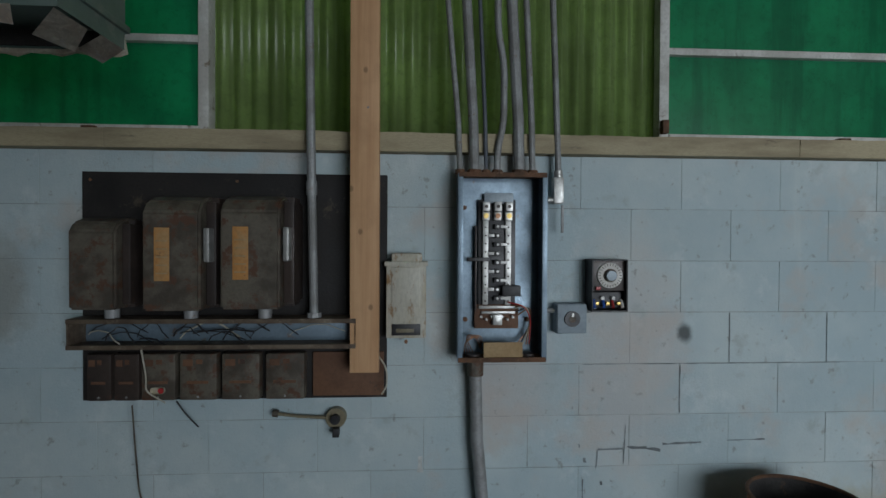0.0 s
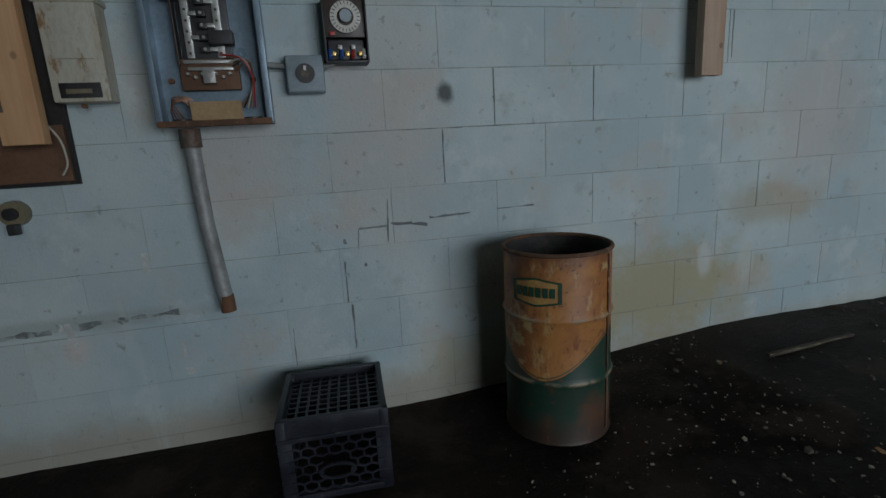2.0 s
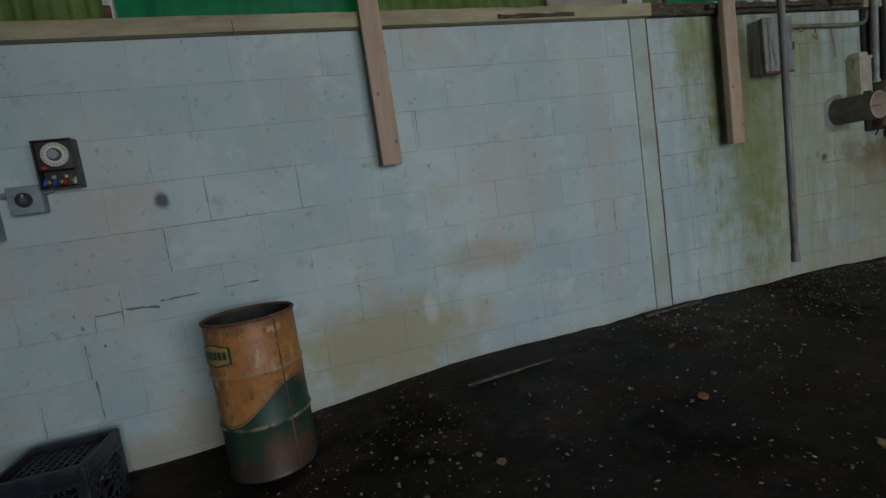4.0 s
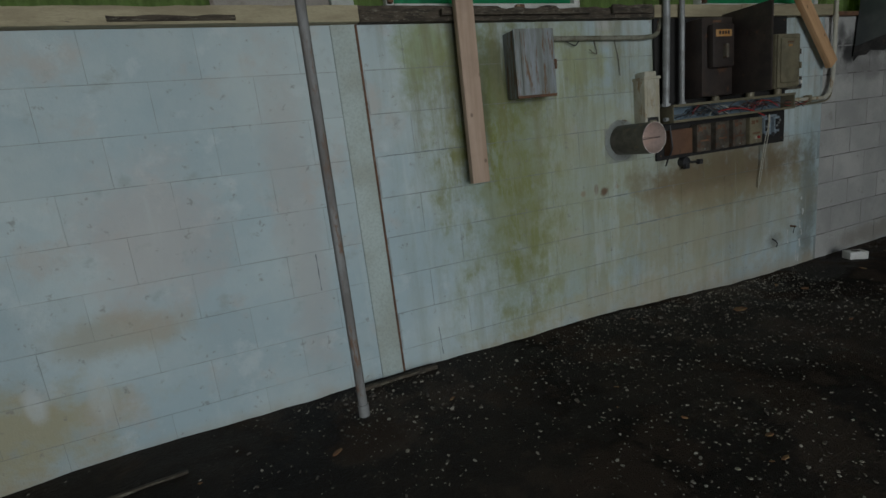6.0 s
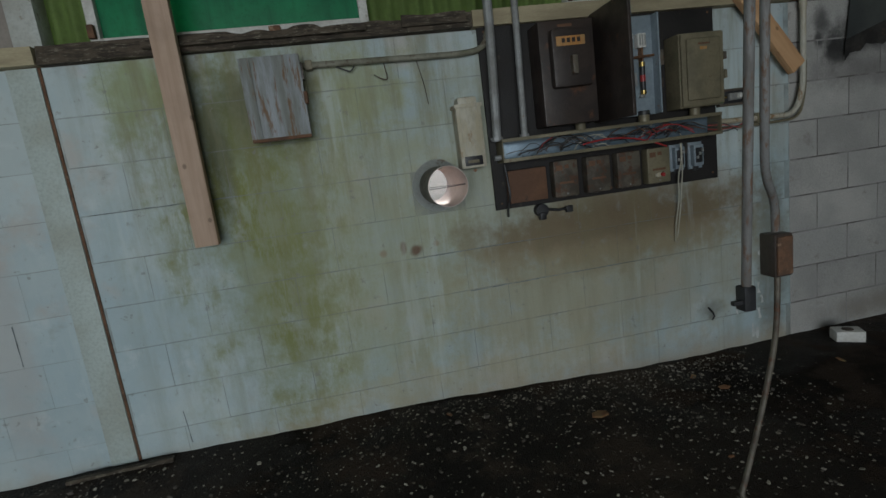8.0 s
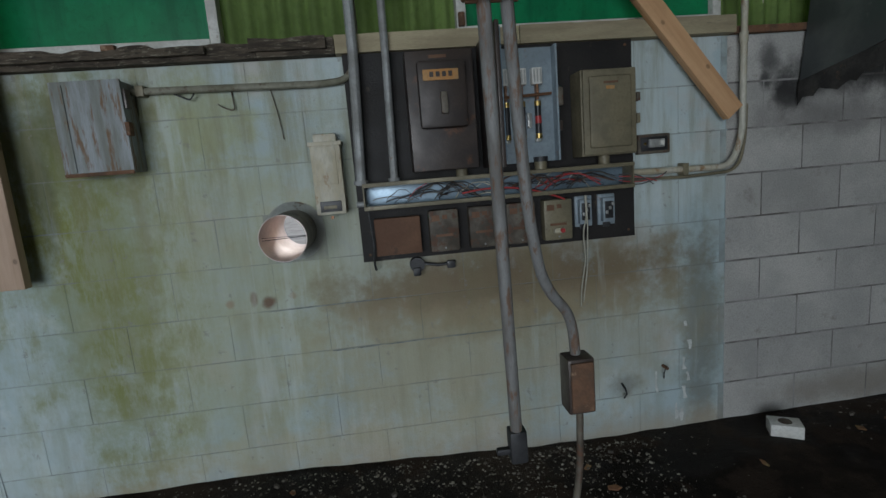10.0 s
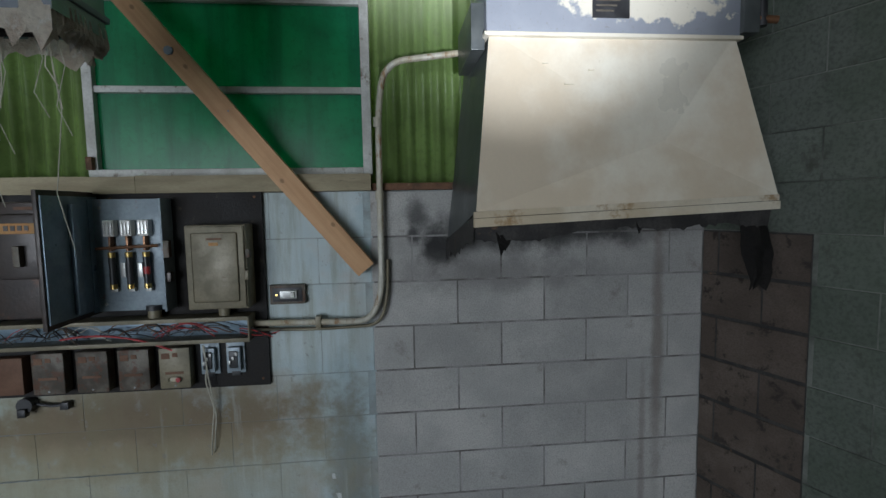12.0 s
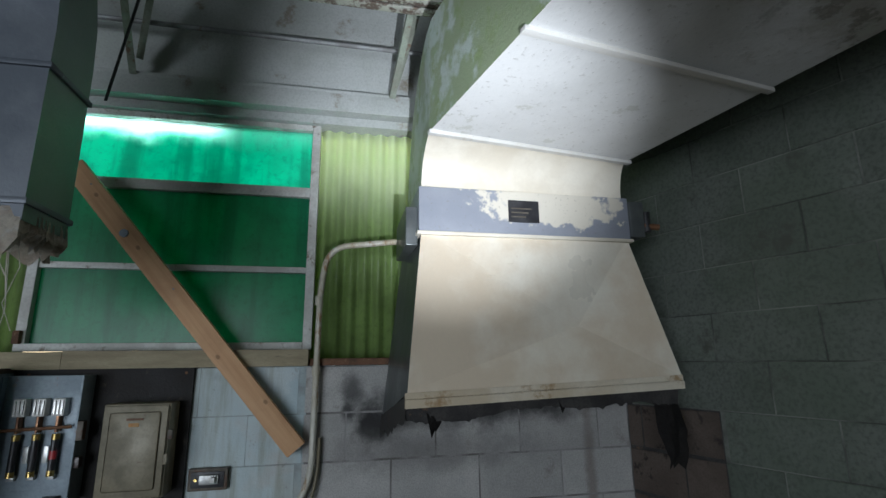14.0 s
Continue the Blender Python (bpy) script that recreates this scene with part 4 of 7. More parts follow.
for dx in (-0.045, 0.042):
    part("bus_bar", boxed(cx + dx - 0.011, cx + dx + 0.011, -0.042, -0.03, 0.20, 0.52, 0.002), M_BUS, p, "pale bus bar")
    for k in range(10):
        part("bus_screw", rodded((cx + dx, -0.045, 0.215 + 0.031 * k), (cx + dx, -0.04, 0.215 + 0.031 * k), 0.004, 6), M_BOXBROWN, p)
for k in range(9):
    z, sgn = 0.225 + 0.034 * k, (-1 if k % 2 else 1)
    part("stab", boxed(cx + (0.0 if sgn > 0 else -0.036), cx + (0.036 if sgn > 0 else 0.0), -0.05, -0.03, z - 0.006, z + 0.006, 0.002), M_BUS, p)
    part("stab_block", boxed(cx - 0.013, cx + 0.013, -0.052, -0.03, z - 0.009, z + 0.009, 0.002), M_BLACK, p)
    part("stab_screw", rodded((cx, -0.056, z), (cx, -0.05, z), 0.005, 6), M_BUS, p)
for k, dx in enumerate((-0.045, 0.0, 0.042)):
    part("lug", boxed(cx + dx - 0.014, cx + dx + 0.014, -0.06, -0.03, 0.555, 0.59, 0.003), M_BUS, p, "main lug")
    part("lug_screw", rodded((cx + dx, -0.066, 0.572), (cx + dx, -0.06, 0.572), 0.007, 8), M_BOXBROWN, p)
    part("lug_seat", boxed(cx + dx - 0.014, cx + dx + 0.014, -0.052, -0.03, 0.52, 0.553, 0.003), M_BUS, p)
    part("brass_screw", rodded((cx + dx, -0.058, 0.537), (cx + dx, -0.05, 0.537), 0.010, 10), M_BRASS if k != 1 else M_COPPER, p, "brass lug screw")
part("side_rail", boxed(cx - 0.085, cx - 0.079, -0.045, -0.006, 0.18, 0.50, 0.001), M_BOXBROWN, p)
part("retainer", boxed(cx - 0.115, cx - 0.03, -0.055, -0.035, 0.365, 0.38, 0.003), M_BLACK, p)
part("last_breaker", boxed(cx + 0.015, cx + 0.085, -0.075, -0.03, 0.235, 0.275, 0.004), M_BLACK, p, "single black breaker left in place")
part("neutral_bar", boxed(cx - 0.07, cx + 0.07, -0.045, -0.03, 0.185, 0.196, 0.002), M_BUS, p)
part("neutral_bar", boxed(cx - 0.06, cx + 0.07, -0.045, -0.03, 0.165, 0.175, 0.002), M_BUS, p)
part("neutral_lug", boxed(cx - 0.018, cx + 0.018, -0.06, -0.03, 0.125, 0.165, 0.003), M_BUS, p)
for k in range(7):
    part("terminal_screw", rodded((cx - 0.06 + 0.02 * k, -0.052, 0.145 if k % 2 else 0.155), (cx - 0.06 + 0.02 * k, -0.03, 0.145 if k % 2 else 0.155), 0.005, 6), M_BUS, p)
part("terminal_base", boxed(cx - 0.085, cx + 0.085, -0.034, -0.006, 0.108, 0.2, 0.003), M_MASONITE, p, "rust-brown terminal base")
part("card_piece", boxed(0.095, 0.24, -pd + 0.005, -pd + 0.012, 0.008, 0.068, 0.001), M_CARD, p, "torn tan cardboard strip")
for x, z in ((0.035, 0.14), (W - 0.05, 0.14), (0.03, 0.57)):
    part("mount_bolt", rodded((x, -0.016, z), (x, -0.006, z), 0.009, 8), M_RUST, p)
for x in (0.06, W - 0.06):
    part("knockout", rodded((x, -0.06, 0.006), (x, -0.06, 0.02), 0.028), M_BOXBROWN, p)
for k in range(5):
    part("panel_wire", tube_mesh(bend([(cx + 0.04 + 0.01 * k, -0.05, 0.21 - 0.012 * k), (cx + 0.10 + 0.006 * k, -0.07, 0.20), (W - 0.045, -0.06 + 0.006 * k, 0.15 - 0.01 * k), (W - 0.05 - 0.012 * k, -0.05, 0.05)], 0.03), 0.0025, 6), (M_REDPART, M_COPPER, M_WIRE, M_BLACK, M_COPPER)[k], p)
for k in range(4):
    part("panel_wire", tube_mesh(bend([(0.03 + 0.012 * k, -0.03, 0.012), (0.028, -0.06, 0.06 + 0.01 * k), (0.07 + 0.01 * k, -0.055, 0.085), (0.09, -0.04, 0.03)], 0.03), 0.002, 6), M_COPPER, p)

# conduits that drop into the panel
for x0, x1, rr, mt in ((-0.052, -0.10, 0.011, M_STEEL), (0.002, -0.03, 0.019, M_STEEL), (0.046, 0.02, 0.008, M_GALV), (0.088, 0.09, 0.013, M_STEEL), (0.172, 0.14, 0.021, M_STEEL), (0.222, 0.195, 0.012, M_STEEL)):
    c = thing("panel_conduit", (x0, 1.665, 1.74), "grey steel conduit dropping into the breaker panel", "conduit", "conduits above the breaker panel")
    d = x1 - x0
    pts = [(0, 0, 0), (d * 0.15, 0, 0.2), (d, 0, 0.65), (d * 1.6, 0, 1.33)]
    if abs(x0 - 0.088) < 0.01:
        pts = bend([(0, 0, 0), (0.0, 0, 0.1), (0.024, 0, 0.2), (0.024, 0, 0.42), (0.0, 0, 0.55), (-0.005, 0, 1.33)], 0.05)
    part("pipe", tube_mesh(pts, rr), mt, c)
    part("locknut", rodded((0, 0, 0.004), (0.001, 0, 0.024), rr + 0.008, 8), M_RUST, c, "rusty locknut")
c = thing("conduit_elbow", (0.32, 1.675, 1.64), "grey conduit with a pale elbow fitting", "conduit")
part("pipe", tube_mesh([(0.005, 0, 0.10), (-0.01, 0, 0.5), (-0.05, 0, 1.42)], 0.012), M_STEEL, c)
part("fitting", boxed(-0.018, 0.022, -0.02, 0.02, 0.0, 0.10, 0.006), M_BUS, c, "pale elbow fitting")
part("neck", rodded((0.004, 0, 0.095), (0.003, 0, 0.125), 0.017), M_BUS, c)
part("spout", rodded((-0.055, 0, 0.014), (-0.015, 0, 0.014), 0.012), M_BUS, c)
part("strap_tail", boxed(0.014, 0.024, -0.012, -0.004, -0.11, -0.005, 0.002), M_STEEL, c, "dangling cover strip")

# pipe below the panel
c = thing("feed_pipe", (0.01, 1.672, 1.05), "bare steel feed pipe cut off below the panel", "pipe")
part("pipe", tube_mesh([(0, 0, -0.03), (0.008, 0, -0.3), (0.035, -0.005, -0.60)], 0.024, 16), M_STEEL, c)
part("bushing", rodded((0, 0, -0.06), (0, 0, -0.003), 0.032, 12), M_BOXGREY, c)
part("rusty_end", rodded((0.0325, -0.005, -0.545), (0.0352, -0.005, -0.602), 0.0245, 16), M_RUST, c, "rusty cut end")

# outlet box and time switch
b = thing("outlet_box", (0.318, 1.72, 1.145), "grey surface outlet box with a round socket", "outlet")
part("box", boxed(0, 0.12, -0.055, 0, 0, 0.115, 0.008), M_BLUEGREY, b)
part("cover_plate", boxed(0.004, 0.116, -0.06, -0.054, 0.004, 0.111, 0.003), M_BLUEGREY, b)
part("socket", rodded((0.06, -0.066, 0.058), (0.06, -0.058, 0.058), 0.030, 20), M_BLACK, b, "round dark socket")
part("socket_core", rodded((0.06, -0.068, 0.058), (0.06, -0.064, 0.058), 0.013, 14), M_BOXGREY, b)
part("slot", boxed(0.056, 0.064, -0.07, -0.066, 0.066, 0.080), M_BUS, b)
part("nipple", tube_mesh(bend([(0.118, -0.03, 0.085), (0.145, -0.03, 0.085), (0.16, -0.03, 0.10)], 0.02), 0.009), M_STEEL, b)
part("nipple", tube_mesh([(-0.055, -0.03, 0.09), (0.002, -0.03, 0.085)], 0.009), M_STEEL, b)
t = thing("time_switch", (0.447, 1.72, 1.232), "black time switch with a pale round dial, cover missing", "time switch")
part("case_back", boxed(0, 0.138, -0.006, 0, 0, 0.198, 0.002), M_BLACK, t)
for bx in ((0, 0.005, -0.08, -0.004, 0, 0.198), (0.133, 0.138, -0.08, -0.004, 0, 0.198), (0.005, 0.133, -0.08, -0.004, 0, 0.005), (0.005, 0.133, -0.08, -0.004, 0.193, 0.198)):
    part("case_wall", boxed(*bx, 0.001), M_BLACK, t)
part("face_plate", boxed(0.006, 0.132, -0.062, -0.05, 0.078, 0.192, 0.002), M_BOXBROWN, t)
dial = part("dial", rodded((0.072, -0.072, 0.137), (0.072, -0.062, 0.137), 0.048, 32), M_WHITE, t, "off-white round dial")
for k in range(24):
    a = k * math.pi / 12
    part("dial_mark", boxed(-0.0012, 0.0012, -0.0735, -0.071, 0.036, 0.046), M_BOXGREY, dial).matrix_local = Matrix.Translation((0.072, 0, 0.137)) @ Matrix.Rotation(a, 4, "Y")
part("dial_ring", rodded((0.072, -0.075, 0.137), (0.072, -0.071, 0.137), 0.026, 24), M_BOXGREY, dial)
part("dial_knob", rodded((0.072, -0.088, 0.137), (0.072, -0.072, 0.137), 0.019, 20), M_BLUEGREY, dial, "grey setting knob")
part("trip_lever", boxed(0.018, 0.036, -0.072, -0.062, 0.082, 0.094, 0.002), M_REDPART, t, "red trip lever")
part("terminal_block", boxed(0.012, 0.126, -0.05, -0.02, 0.012, 0.072, 0.003), M_BLACK, t)
for k in range(5):
    part("terminal", boxed(0.02 + 0.021 * k, 0.034 + 0.021 * k, -0.062, -0.048, 0.022 + (k % 2) * 0.02, 0.036 + (k % 2) * 0.02, 0.002), M_BUS if k % 2 else M_BRASS, t)
for k, mt in enumerate((M_BLUEPART, M_BLUEPART, M_REDPART, M_WHITE)):
    part("wire_nut", rodded((0.014 + 0.036 * k, -0.07, 0.015), (0.016 + 0.036 * k, -0.05, 0.042), 0.006, 8), mt, t)

plank("plank", 1.848, 1.945, 1.16, 2.9, 1.625, M_PINKPINE, "grey-pink two-by-four nailed upright to the sill")

# ---- drum and crate ----
DRX, DRY, DR, DH = 1.14, 1.44, 0.180, 0.66
dz = -0.045
d = thing("steel_drum", (DRX, DRY, dz), "open yellow and green steel drum, rusty and scuffed", "drum")


def drum_mat():
    m, nt, pb = node_mat("drum_paint")
    tc = nt.nodes.new("ShaderNodeTexCoord")
    sep = nt.nodes.new("ShaderNodeSeparateXYZ")
    nt.links.new(tc.outputs["Object"], sep.inputs[0])
    v = tc.outputs["Object"]
    mid, big, fine_ = noise_node(nt, v, 9.0, 8, 0.65), noise_node(nt, v, 3.0, 6, 0.6), noise_node(nt, v, 40.0, 5, 0.6)
    # the green foot ends in a bowed line that dips at the front
    q = math_node(nt, "SUBTRACT", math_node(nt, "MULTIPLY", sep.outputs[0], 0.731), math_node(nt, "MULTIPLY", sep.outputs[1], 0.682))
    line = math_node(nt, "ADD", math_node(nt, "MULTIPLY", math_node(nt, "MULTIPLY", q, q), 4.6), 0.235)
    gap = math_node(nt, "SUBTRACT", sep.outputs[2], line)
    yellow = mix_node(nt, step_node(nt, mid, 0.35, 0.65), (0.45, 0.20, 0.058), (0.30, 0.11, 0.042))
    yellow = mix_node(nt, step_node(nt, mid, 0.58, 0.66, 0, 0.8), yellow, (0.60, 0.43, 0.19))
    green = mix_node(nt, step_node(nt, mid, 0.4, 0.7), (0.013, 0.05, 0.033), (0.04, 0.05, 0.036))
    col = mix_node(nt, step_node(nt, gap, -0.002, 0.002), green, yellow)
    seam = math_node(nt, "ABSOLUTE", math_node(nt, "SUBTRACT", gap, 0.008), 0)
    col = mix_node(nt, step_node(nt, seam, 0.002, 0.004, 0.8, 0.0), col, (0.03, 0.07, 0.04))
    col = mix_node(nt, step_node(nt, big, 0.50, 0.62, 0, 0.75), col, (0.14, 0.055, 0.03))
    col = mix_node(nt, step_node(nt, fine_, 0.60, 0.68, 0, 0.8), col, (0.10, 0.05, 0.03))
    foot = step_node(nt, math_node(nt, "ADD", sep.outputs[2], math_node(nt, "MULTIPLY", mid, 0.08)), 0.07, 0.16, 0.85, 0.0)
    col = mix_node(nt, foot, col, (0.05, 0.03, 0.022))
    # scuffed pale hoops, drips of worn paint, a rusty top edge
    for zc in (0.225, 0.44):
        hoop = math_node(nt, "ABSOLUTE", math_node(nt, "SUBTRACT", sep.outputs[2], zc), 0)
        col = mix_node(nt, math_node(nt, "MULTIPLY", step_node(nt, hoop, 0.004, 0.010, 0.75, 0.0), step_node(nt, mid, 0.40, 0.55)), col, (0.33, 0.27, 0.17))
    stretch = nt.nodes.new("ShaderNodeMapping")
    stretch.inputs["Scale"].default_value = (13, 13, 6.0)
    nt.links.new(v, stretch.inputs["Vector"])
    worn = noise_node(nt, stretch.outputs["Vector"], 1.0, 7, 0.65)
    col = mix_node(nt, math_node(nt, "MULTIPLY", step_node(nt, gap, 0.0, 0.02), step_node(nt, worn, 0.56, 0.64, 0, 0.55)), col, (0.56, 0.40, 0.19))
    col = mix_node(nt, step_node(nt, noise_node(nt, stretch.outputs["Vector"], 1.7, 7, 0.7), 0.58, 0.66, 0, 0.7), col, (0.15, 0.055, 0.03))
    crown = step_node(nt, math_node(nt, "ADD", sep.outputs[2], math_node(nt, "MULTIPLY", mid, 0.10)), 0.66, 0.70, 0.0, 0.7)
    col = mix_node(nt, crown, col, (0.17, 0.07, 0.035))
    nt.links.new(col, pb.inputs["Base Color"])
    pb.inputs["Roughness"].default_value = 0.48
    bump_node(nt, pb, math_node(nt, "ADD", mid, big), 0.25, 0.004)
    return m


M_DRUM = drum_mat()


def lathe(profile, seg=56):
    bm = bmesh.new()
    rings = [[bm.verts.new((r * math.cos(2 * math.pi * k / seg), r * math.sin(2 * math.pi * k / seg), z)) for k in range(seg)] for r, z in profile]
    for a, b in zip(rings, rings[1:]):
        for k in range(seg):
            bm.faces.new((a[k], a[(k + 1) % seg], b[(k + 1) % seg], b[k]))
    return bm


prof = [(DR - 0.004, 0.0), (DR + 0.004, 0.008), (DR, 0.02)]
for zc in (0.225, 0.44):
    prof += [(DR, zc - 0.018), (DR + 0.003, zc - 0.009), (DR + 0.0075, zc), (DR + 0.003, zc + 0.009), (DR, zc + 0.018)]
prof += [(DR, DH - 0.012)]
bm = lathe(prof)
for v in bm.verts:
    k = 1 + 0.010 * noise.noise((v.co.x * 6, v.co.y * 6, v.co.z * 5))
    v.co.x *= k
    v.co.y *= k
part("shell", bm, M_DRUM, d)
# the drum's inner shade is painted as a near-black lining
part("lining", lathe([(DR - 0.004, DH - 0.012), (DR - 0.005, 0.03), (0.001, 0.028)]), M_SOOTSHADE, d, "drum inside darkened to stand for shade")
part("rim", tube_mesh([(DR * math.cos(2 * math.pi * k / 48), DR * math.sin(2 * math.pi * k / 48), DH - 0.008) for k in range(49)], 0.007, 8, False), M_RUST, d, "rolled rusty rim")
part("weld_seam", boxed(DR * math.cos(-0.96) - 0.002, DR * math.cos(-0.96) + 0.004, DR * math.sin(-0.96) - 0.006, DR * math.sin(-0.96) + 0.006, 0.03, DH - 0.02, 0.001), M_RUST, d, "dark rusty seam")
# plain emblem: a six-sided border with bars, bent round the drum
M_EMB = surface("emblem_green", (0.012, 0.075, 0.04), (0.02, 0.06, 0.035), 20.0, 0.5)
M_EMBPALE = surface("emblem_pale", (0.50, 0.31, 0.10), (0.42, 0.22, 0.07), 20.0, 0.6)


def on_drum(poly_list, lift):
    bm = bmesh.new()
    for poly in poly_list:
        vs = []
        for u, w in poly:
            a = radians(-138) + u / DR
            vs.append(bm.verts.new(((DR + lift) * math.cos(a), (DR + lift) * math.sin(a), 0.535 + w)))
        bm.faces.new(vs)
    return bm


def hexband(s0, s1, n=10):
    def outline(s):
        top = [(-0.082 + 0.164 * i / n, 0.034 + 0.014 * (1 - abs(2 * i / n - 1))) for i in range(n + 1)]
        bot = [(0.082 - 0.164 * i / n, -0.034 - 0.014 * (1 - abs(2 * i / n - 1))) for i in range(n + 1)]
        return [(u * s, w * s) for u, w in top + bot]
    a, b = outline(s0), outline(s1)
    return [[a[i], a[(i + 1) % len(a)], b[(i + 1) % len(b)], b[i]] for i in range(len(a))]


def strips(u0, u1, w0, w1, n=6):
    return [[(u0 + (u1 - u0) * i / n, w0), (u0 + (u1 - u0) * (i + 1) / n, w0), (u0 + (u1 - u0) * (i + 1) / n, w1), (u0 + (u1 - u0) * i / n, w1)] for i in range(n)]


part("emblem_ground", on_drum([q for k in range(8) for q in hexband(1.0 - k / 8, 1.0 - (k + 1) / 8 + 0.0001)], 0.0035), M_EMBPALE, d, "pale six-sided emblem ground")
part("emblem_border", on_drum(hexband(1.0, 0.86), 0.0055), M_EMB, d, "green emblem border")
for k in range(6):
    part("emblem_bar", on_drum(strips(-0.064 + 0.0218 * k, -0.064 + 0.0218 * k + 0.0165, -0.016, 0.016, 2), 0.0055), M_EMB, d, "green emblem bar")

# milk crate
CS, CH = 0.325, 0.275
k = thing("milk_crate", (0.357, 1.475, -0.075), "black plastic milk crate standing upside down", "crate")
k.rotation_euler = (0, 0, radians(-3))
M_CRATE = surface("black_crate_plastic", (0.016, 0.018, 0.026), (0.028, 0.031, 0.042), 8.0, 0.4, 0, 0.2, (0.10, 0.10, 0.10), 0.66)


def crate_side():
    """One side: solid bands and corners round a honeycomb of openings, with an oval grip below."""
    bm = bmesh.new()
    h, t = CS / 2, 0.012
    box(bm, -h, h, 0, t + 0.006, CH - 0.06, CH, 0.003)
    box(bm, -h, h, -0.004, t + 0.006, CH - 0.072, CH - 0.058, 0.002)
    box(bm, -h, h, 0, t + 0.006, 0.0, 0.022, 0.003)
    for s in (-1, 1):
        box(bm, s * h - (0.04 if s > 0 else 0), s * h + (0.04 if s < 0 else 0), 0, t + 0.004, 0.02, CH - 0.058, 0.002)
        for k in range(5):
            box(bm, s * (h - 0.02) - 0.02, s * (h - 0.02) + 0.02, -0.003, 0.002, 0.03 + 0.036 * k, 0.036 + 0.036 * k)
    cell, rise, row_h = 0.0408, 0.008, 0.0285
    for r in range(7):
        z = 0.028 + row_h * r
        n = 6
        for i in range(2 * n):
            xa, xb = -h + 0.04 + cell * i / 2, -h + 0.04 + cell * (i + 1) / 2
            up = (i + r) % 2
            if r in (1, 2, 3) and abs((xa + xb) / 2) < 0.05:
                continue
            rod(bm, (xa, 0.006, z + (rise if up else 0)), (xb, 0.006, z + (0 if up else rise)), 0.0042, 6)
            if r < 6 and up and xa > -h + 0.045:
                rod(bm, (xa, 0.006, z + rise), (xa, 0.006, z + row_h), 0.004, 6)
    ring_ = [(0.052 * math.cos(k * math.pi / 12), 0.085 + 0.024 * math.sin(k * math.pi / 12)) for k in range(25)]
    for (xa, za), (xb, zb) in zip(ring_, ring_[1:]):
        rod(bm, (xa, 0.006, za), (xb, 0.006, zb), 0.0055, 6)
    return bm


me_side = finish("side", crate_side(), M_CRATE)
for i in range(4):
    o = new("side", me_side)
    o.parent = k
    o.matrix_local = Matrix.Rotation(i * math.pi / 2, 4, "Z") @ Matrix.Translation((0, -CS / 2, 0))
n = 9
slat_a = finish("grid_bar", boxed(-0.0035, 0.0035, -CS / 2 + 0.012, CS / 2 - 0.012, CH - 0.034, CH - 0.022), M_CRATE)
slat_b = finish("grid_bar", boxed(-CS / 2 + 0.012, CS / 2 - 0.012, -0.0035, 0.0035, CH - 0.036, CH - 0.0235), M_CRATE)
for i in range(n + 1):
    x = -CS / 2 + 0.02 + (CS - 0.04) * i / n
    for me, at in ((slat_a, (x, 0, 0)), (slat_b, (0, x, 0))):
        o = new("grid_bar", me)
        o.parent, o.location = k, at
for sx in (-1, 1):
    for sy in (-1, 1):
        part("corner_post", boxed(sx * (CS / 2 - 0.012) - 0.014, sx * (CS / 2 - 0.012) + 0.014, sy * (CS / 2 - 0.012) - 0.014, sy * (CS / 2 - 0.012) + 0.014, 0, CH - 0.002, 0.005), M_CRATE, k)

# ---- middle bay ----
plank("plank", 4.022, 4.117, 1.03, 2.85, 1.60, M_PINKPINE, "pinkish pine two-by-four nailed upright to the sill")
g = thing("fuse_cabinet", (4.335, 1.72, 1.435), "pale grey steel cabinet with a rust-streaked door", "cabinet")
W, H, D = 0.235, 0.33, 0.115
part("body", boxed(0, W, -D + 0.012, 0, 0, H, 0.004), M_CABGREY, g)
gd = part("door", boxed(-0.004, W + 0.004, -D, -D + 0.014, -0.004, H + 0.004, 0.004), M_CABGREY, g, "rust-streaked grey door")
part("door_rib", boxed(0.03, 0.042, -D - 0.005, -D + 0.002, 0.01, H - 0.01, 0.002), M_CABGREY, gd)
part("latch", boxed(W - 0.002, W + 0.014, -D - 0.004, -D + 0.03, 0.13, 0.18, 0.003), M_RUST, gd, "rusty latch")
part("hasp", boxed(W, W + 0.012, -D + 0.01, -D + 0.05, 0.23, 0.30, 0.003), M_BOXBROWN, g)
part("rust_edge", boxed(-0.003, W + 0.003, -D - 0.002, -D + 0.004, -0.008, 0.006, 0.001), M_RUST, gd, "rusted lower edge")
c = thing("wall_conduit", (4.57, 1.695, 1.735), "grimy painted conduit along the wall top", "conduit")
part("pipe", tube_mesh(bend([(0, 0, 0), (0.72, 0, -0.012), (0.83, 0, 0.0), (0.865, 0, 0.12), (0.865, 0, 1.32)], 0.09), 0.014), M_CONDUIT, c)
part("strap", boxed(0.02, 0.05, -0.018, 0.025, -0.02, 0.02, 0.003), M_BOXTAN, c)
wire("wall_wire", ((4.7, 1.70, 1.73), (4.78, 1.69, 1.69), (4.8, 1.685, 1.715)), 0.003, M_BLACK, "black wire stub below the conduit")
wire("wall_wire", ((4.93, 1.715, 1.73), (4.94, 1.70, 1.64), (4.90, 1.695, 1.655), (4.88, 1.695, 1.67)), 0.0025, M_BOXGREY, "bent wire hook on the wall")
wire("wall_wire", ((5.08, 1.715, 1.72), (5.10, 1.71, 1.62), (5.11, 1.71, 1.52)), 0.002, M_BOXGREY, "thin wire hanging on the wall")
meter_box((5.215, 1.72, 1.205), 0.118, 0.285, 0.09, 1, "cream meter box with a stained face")

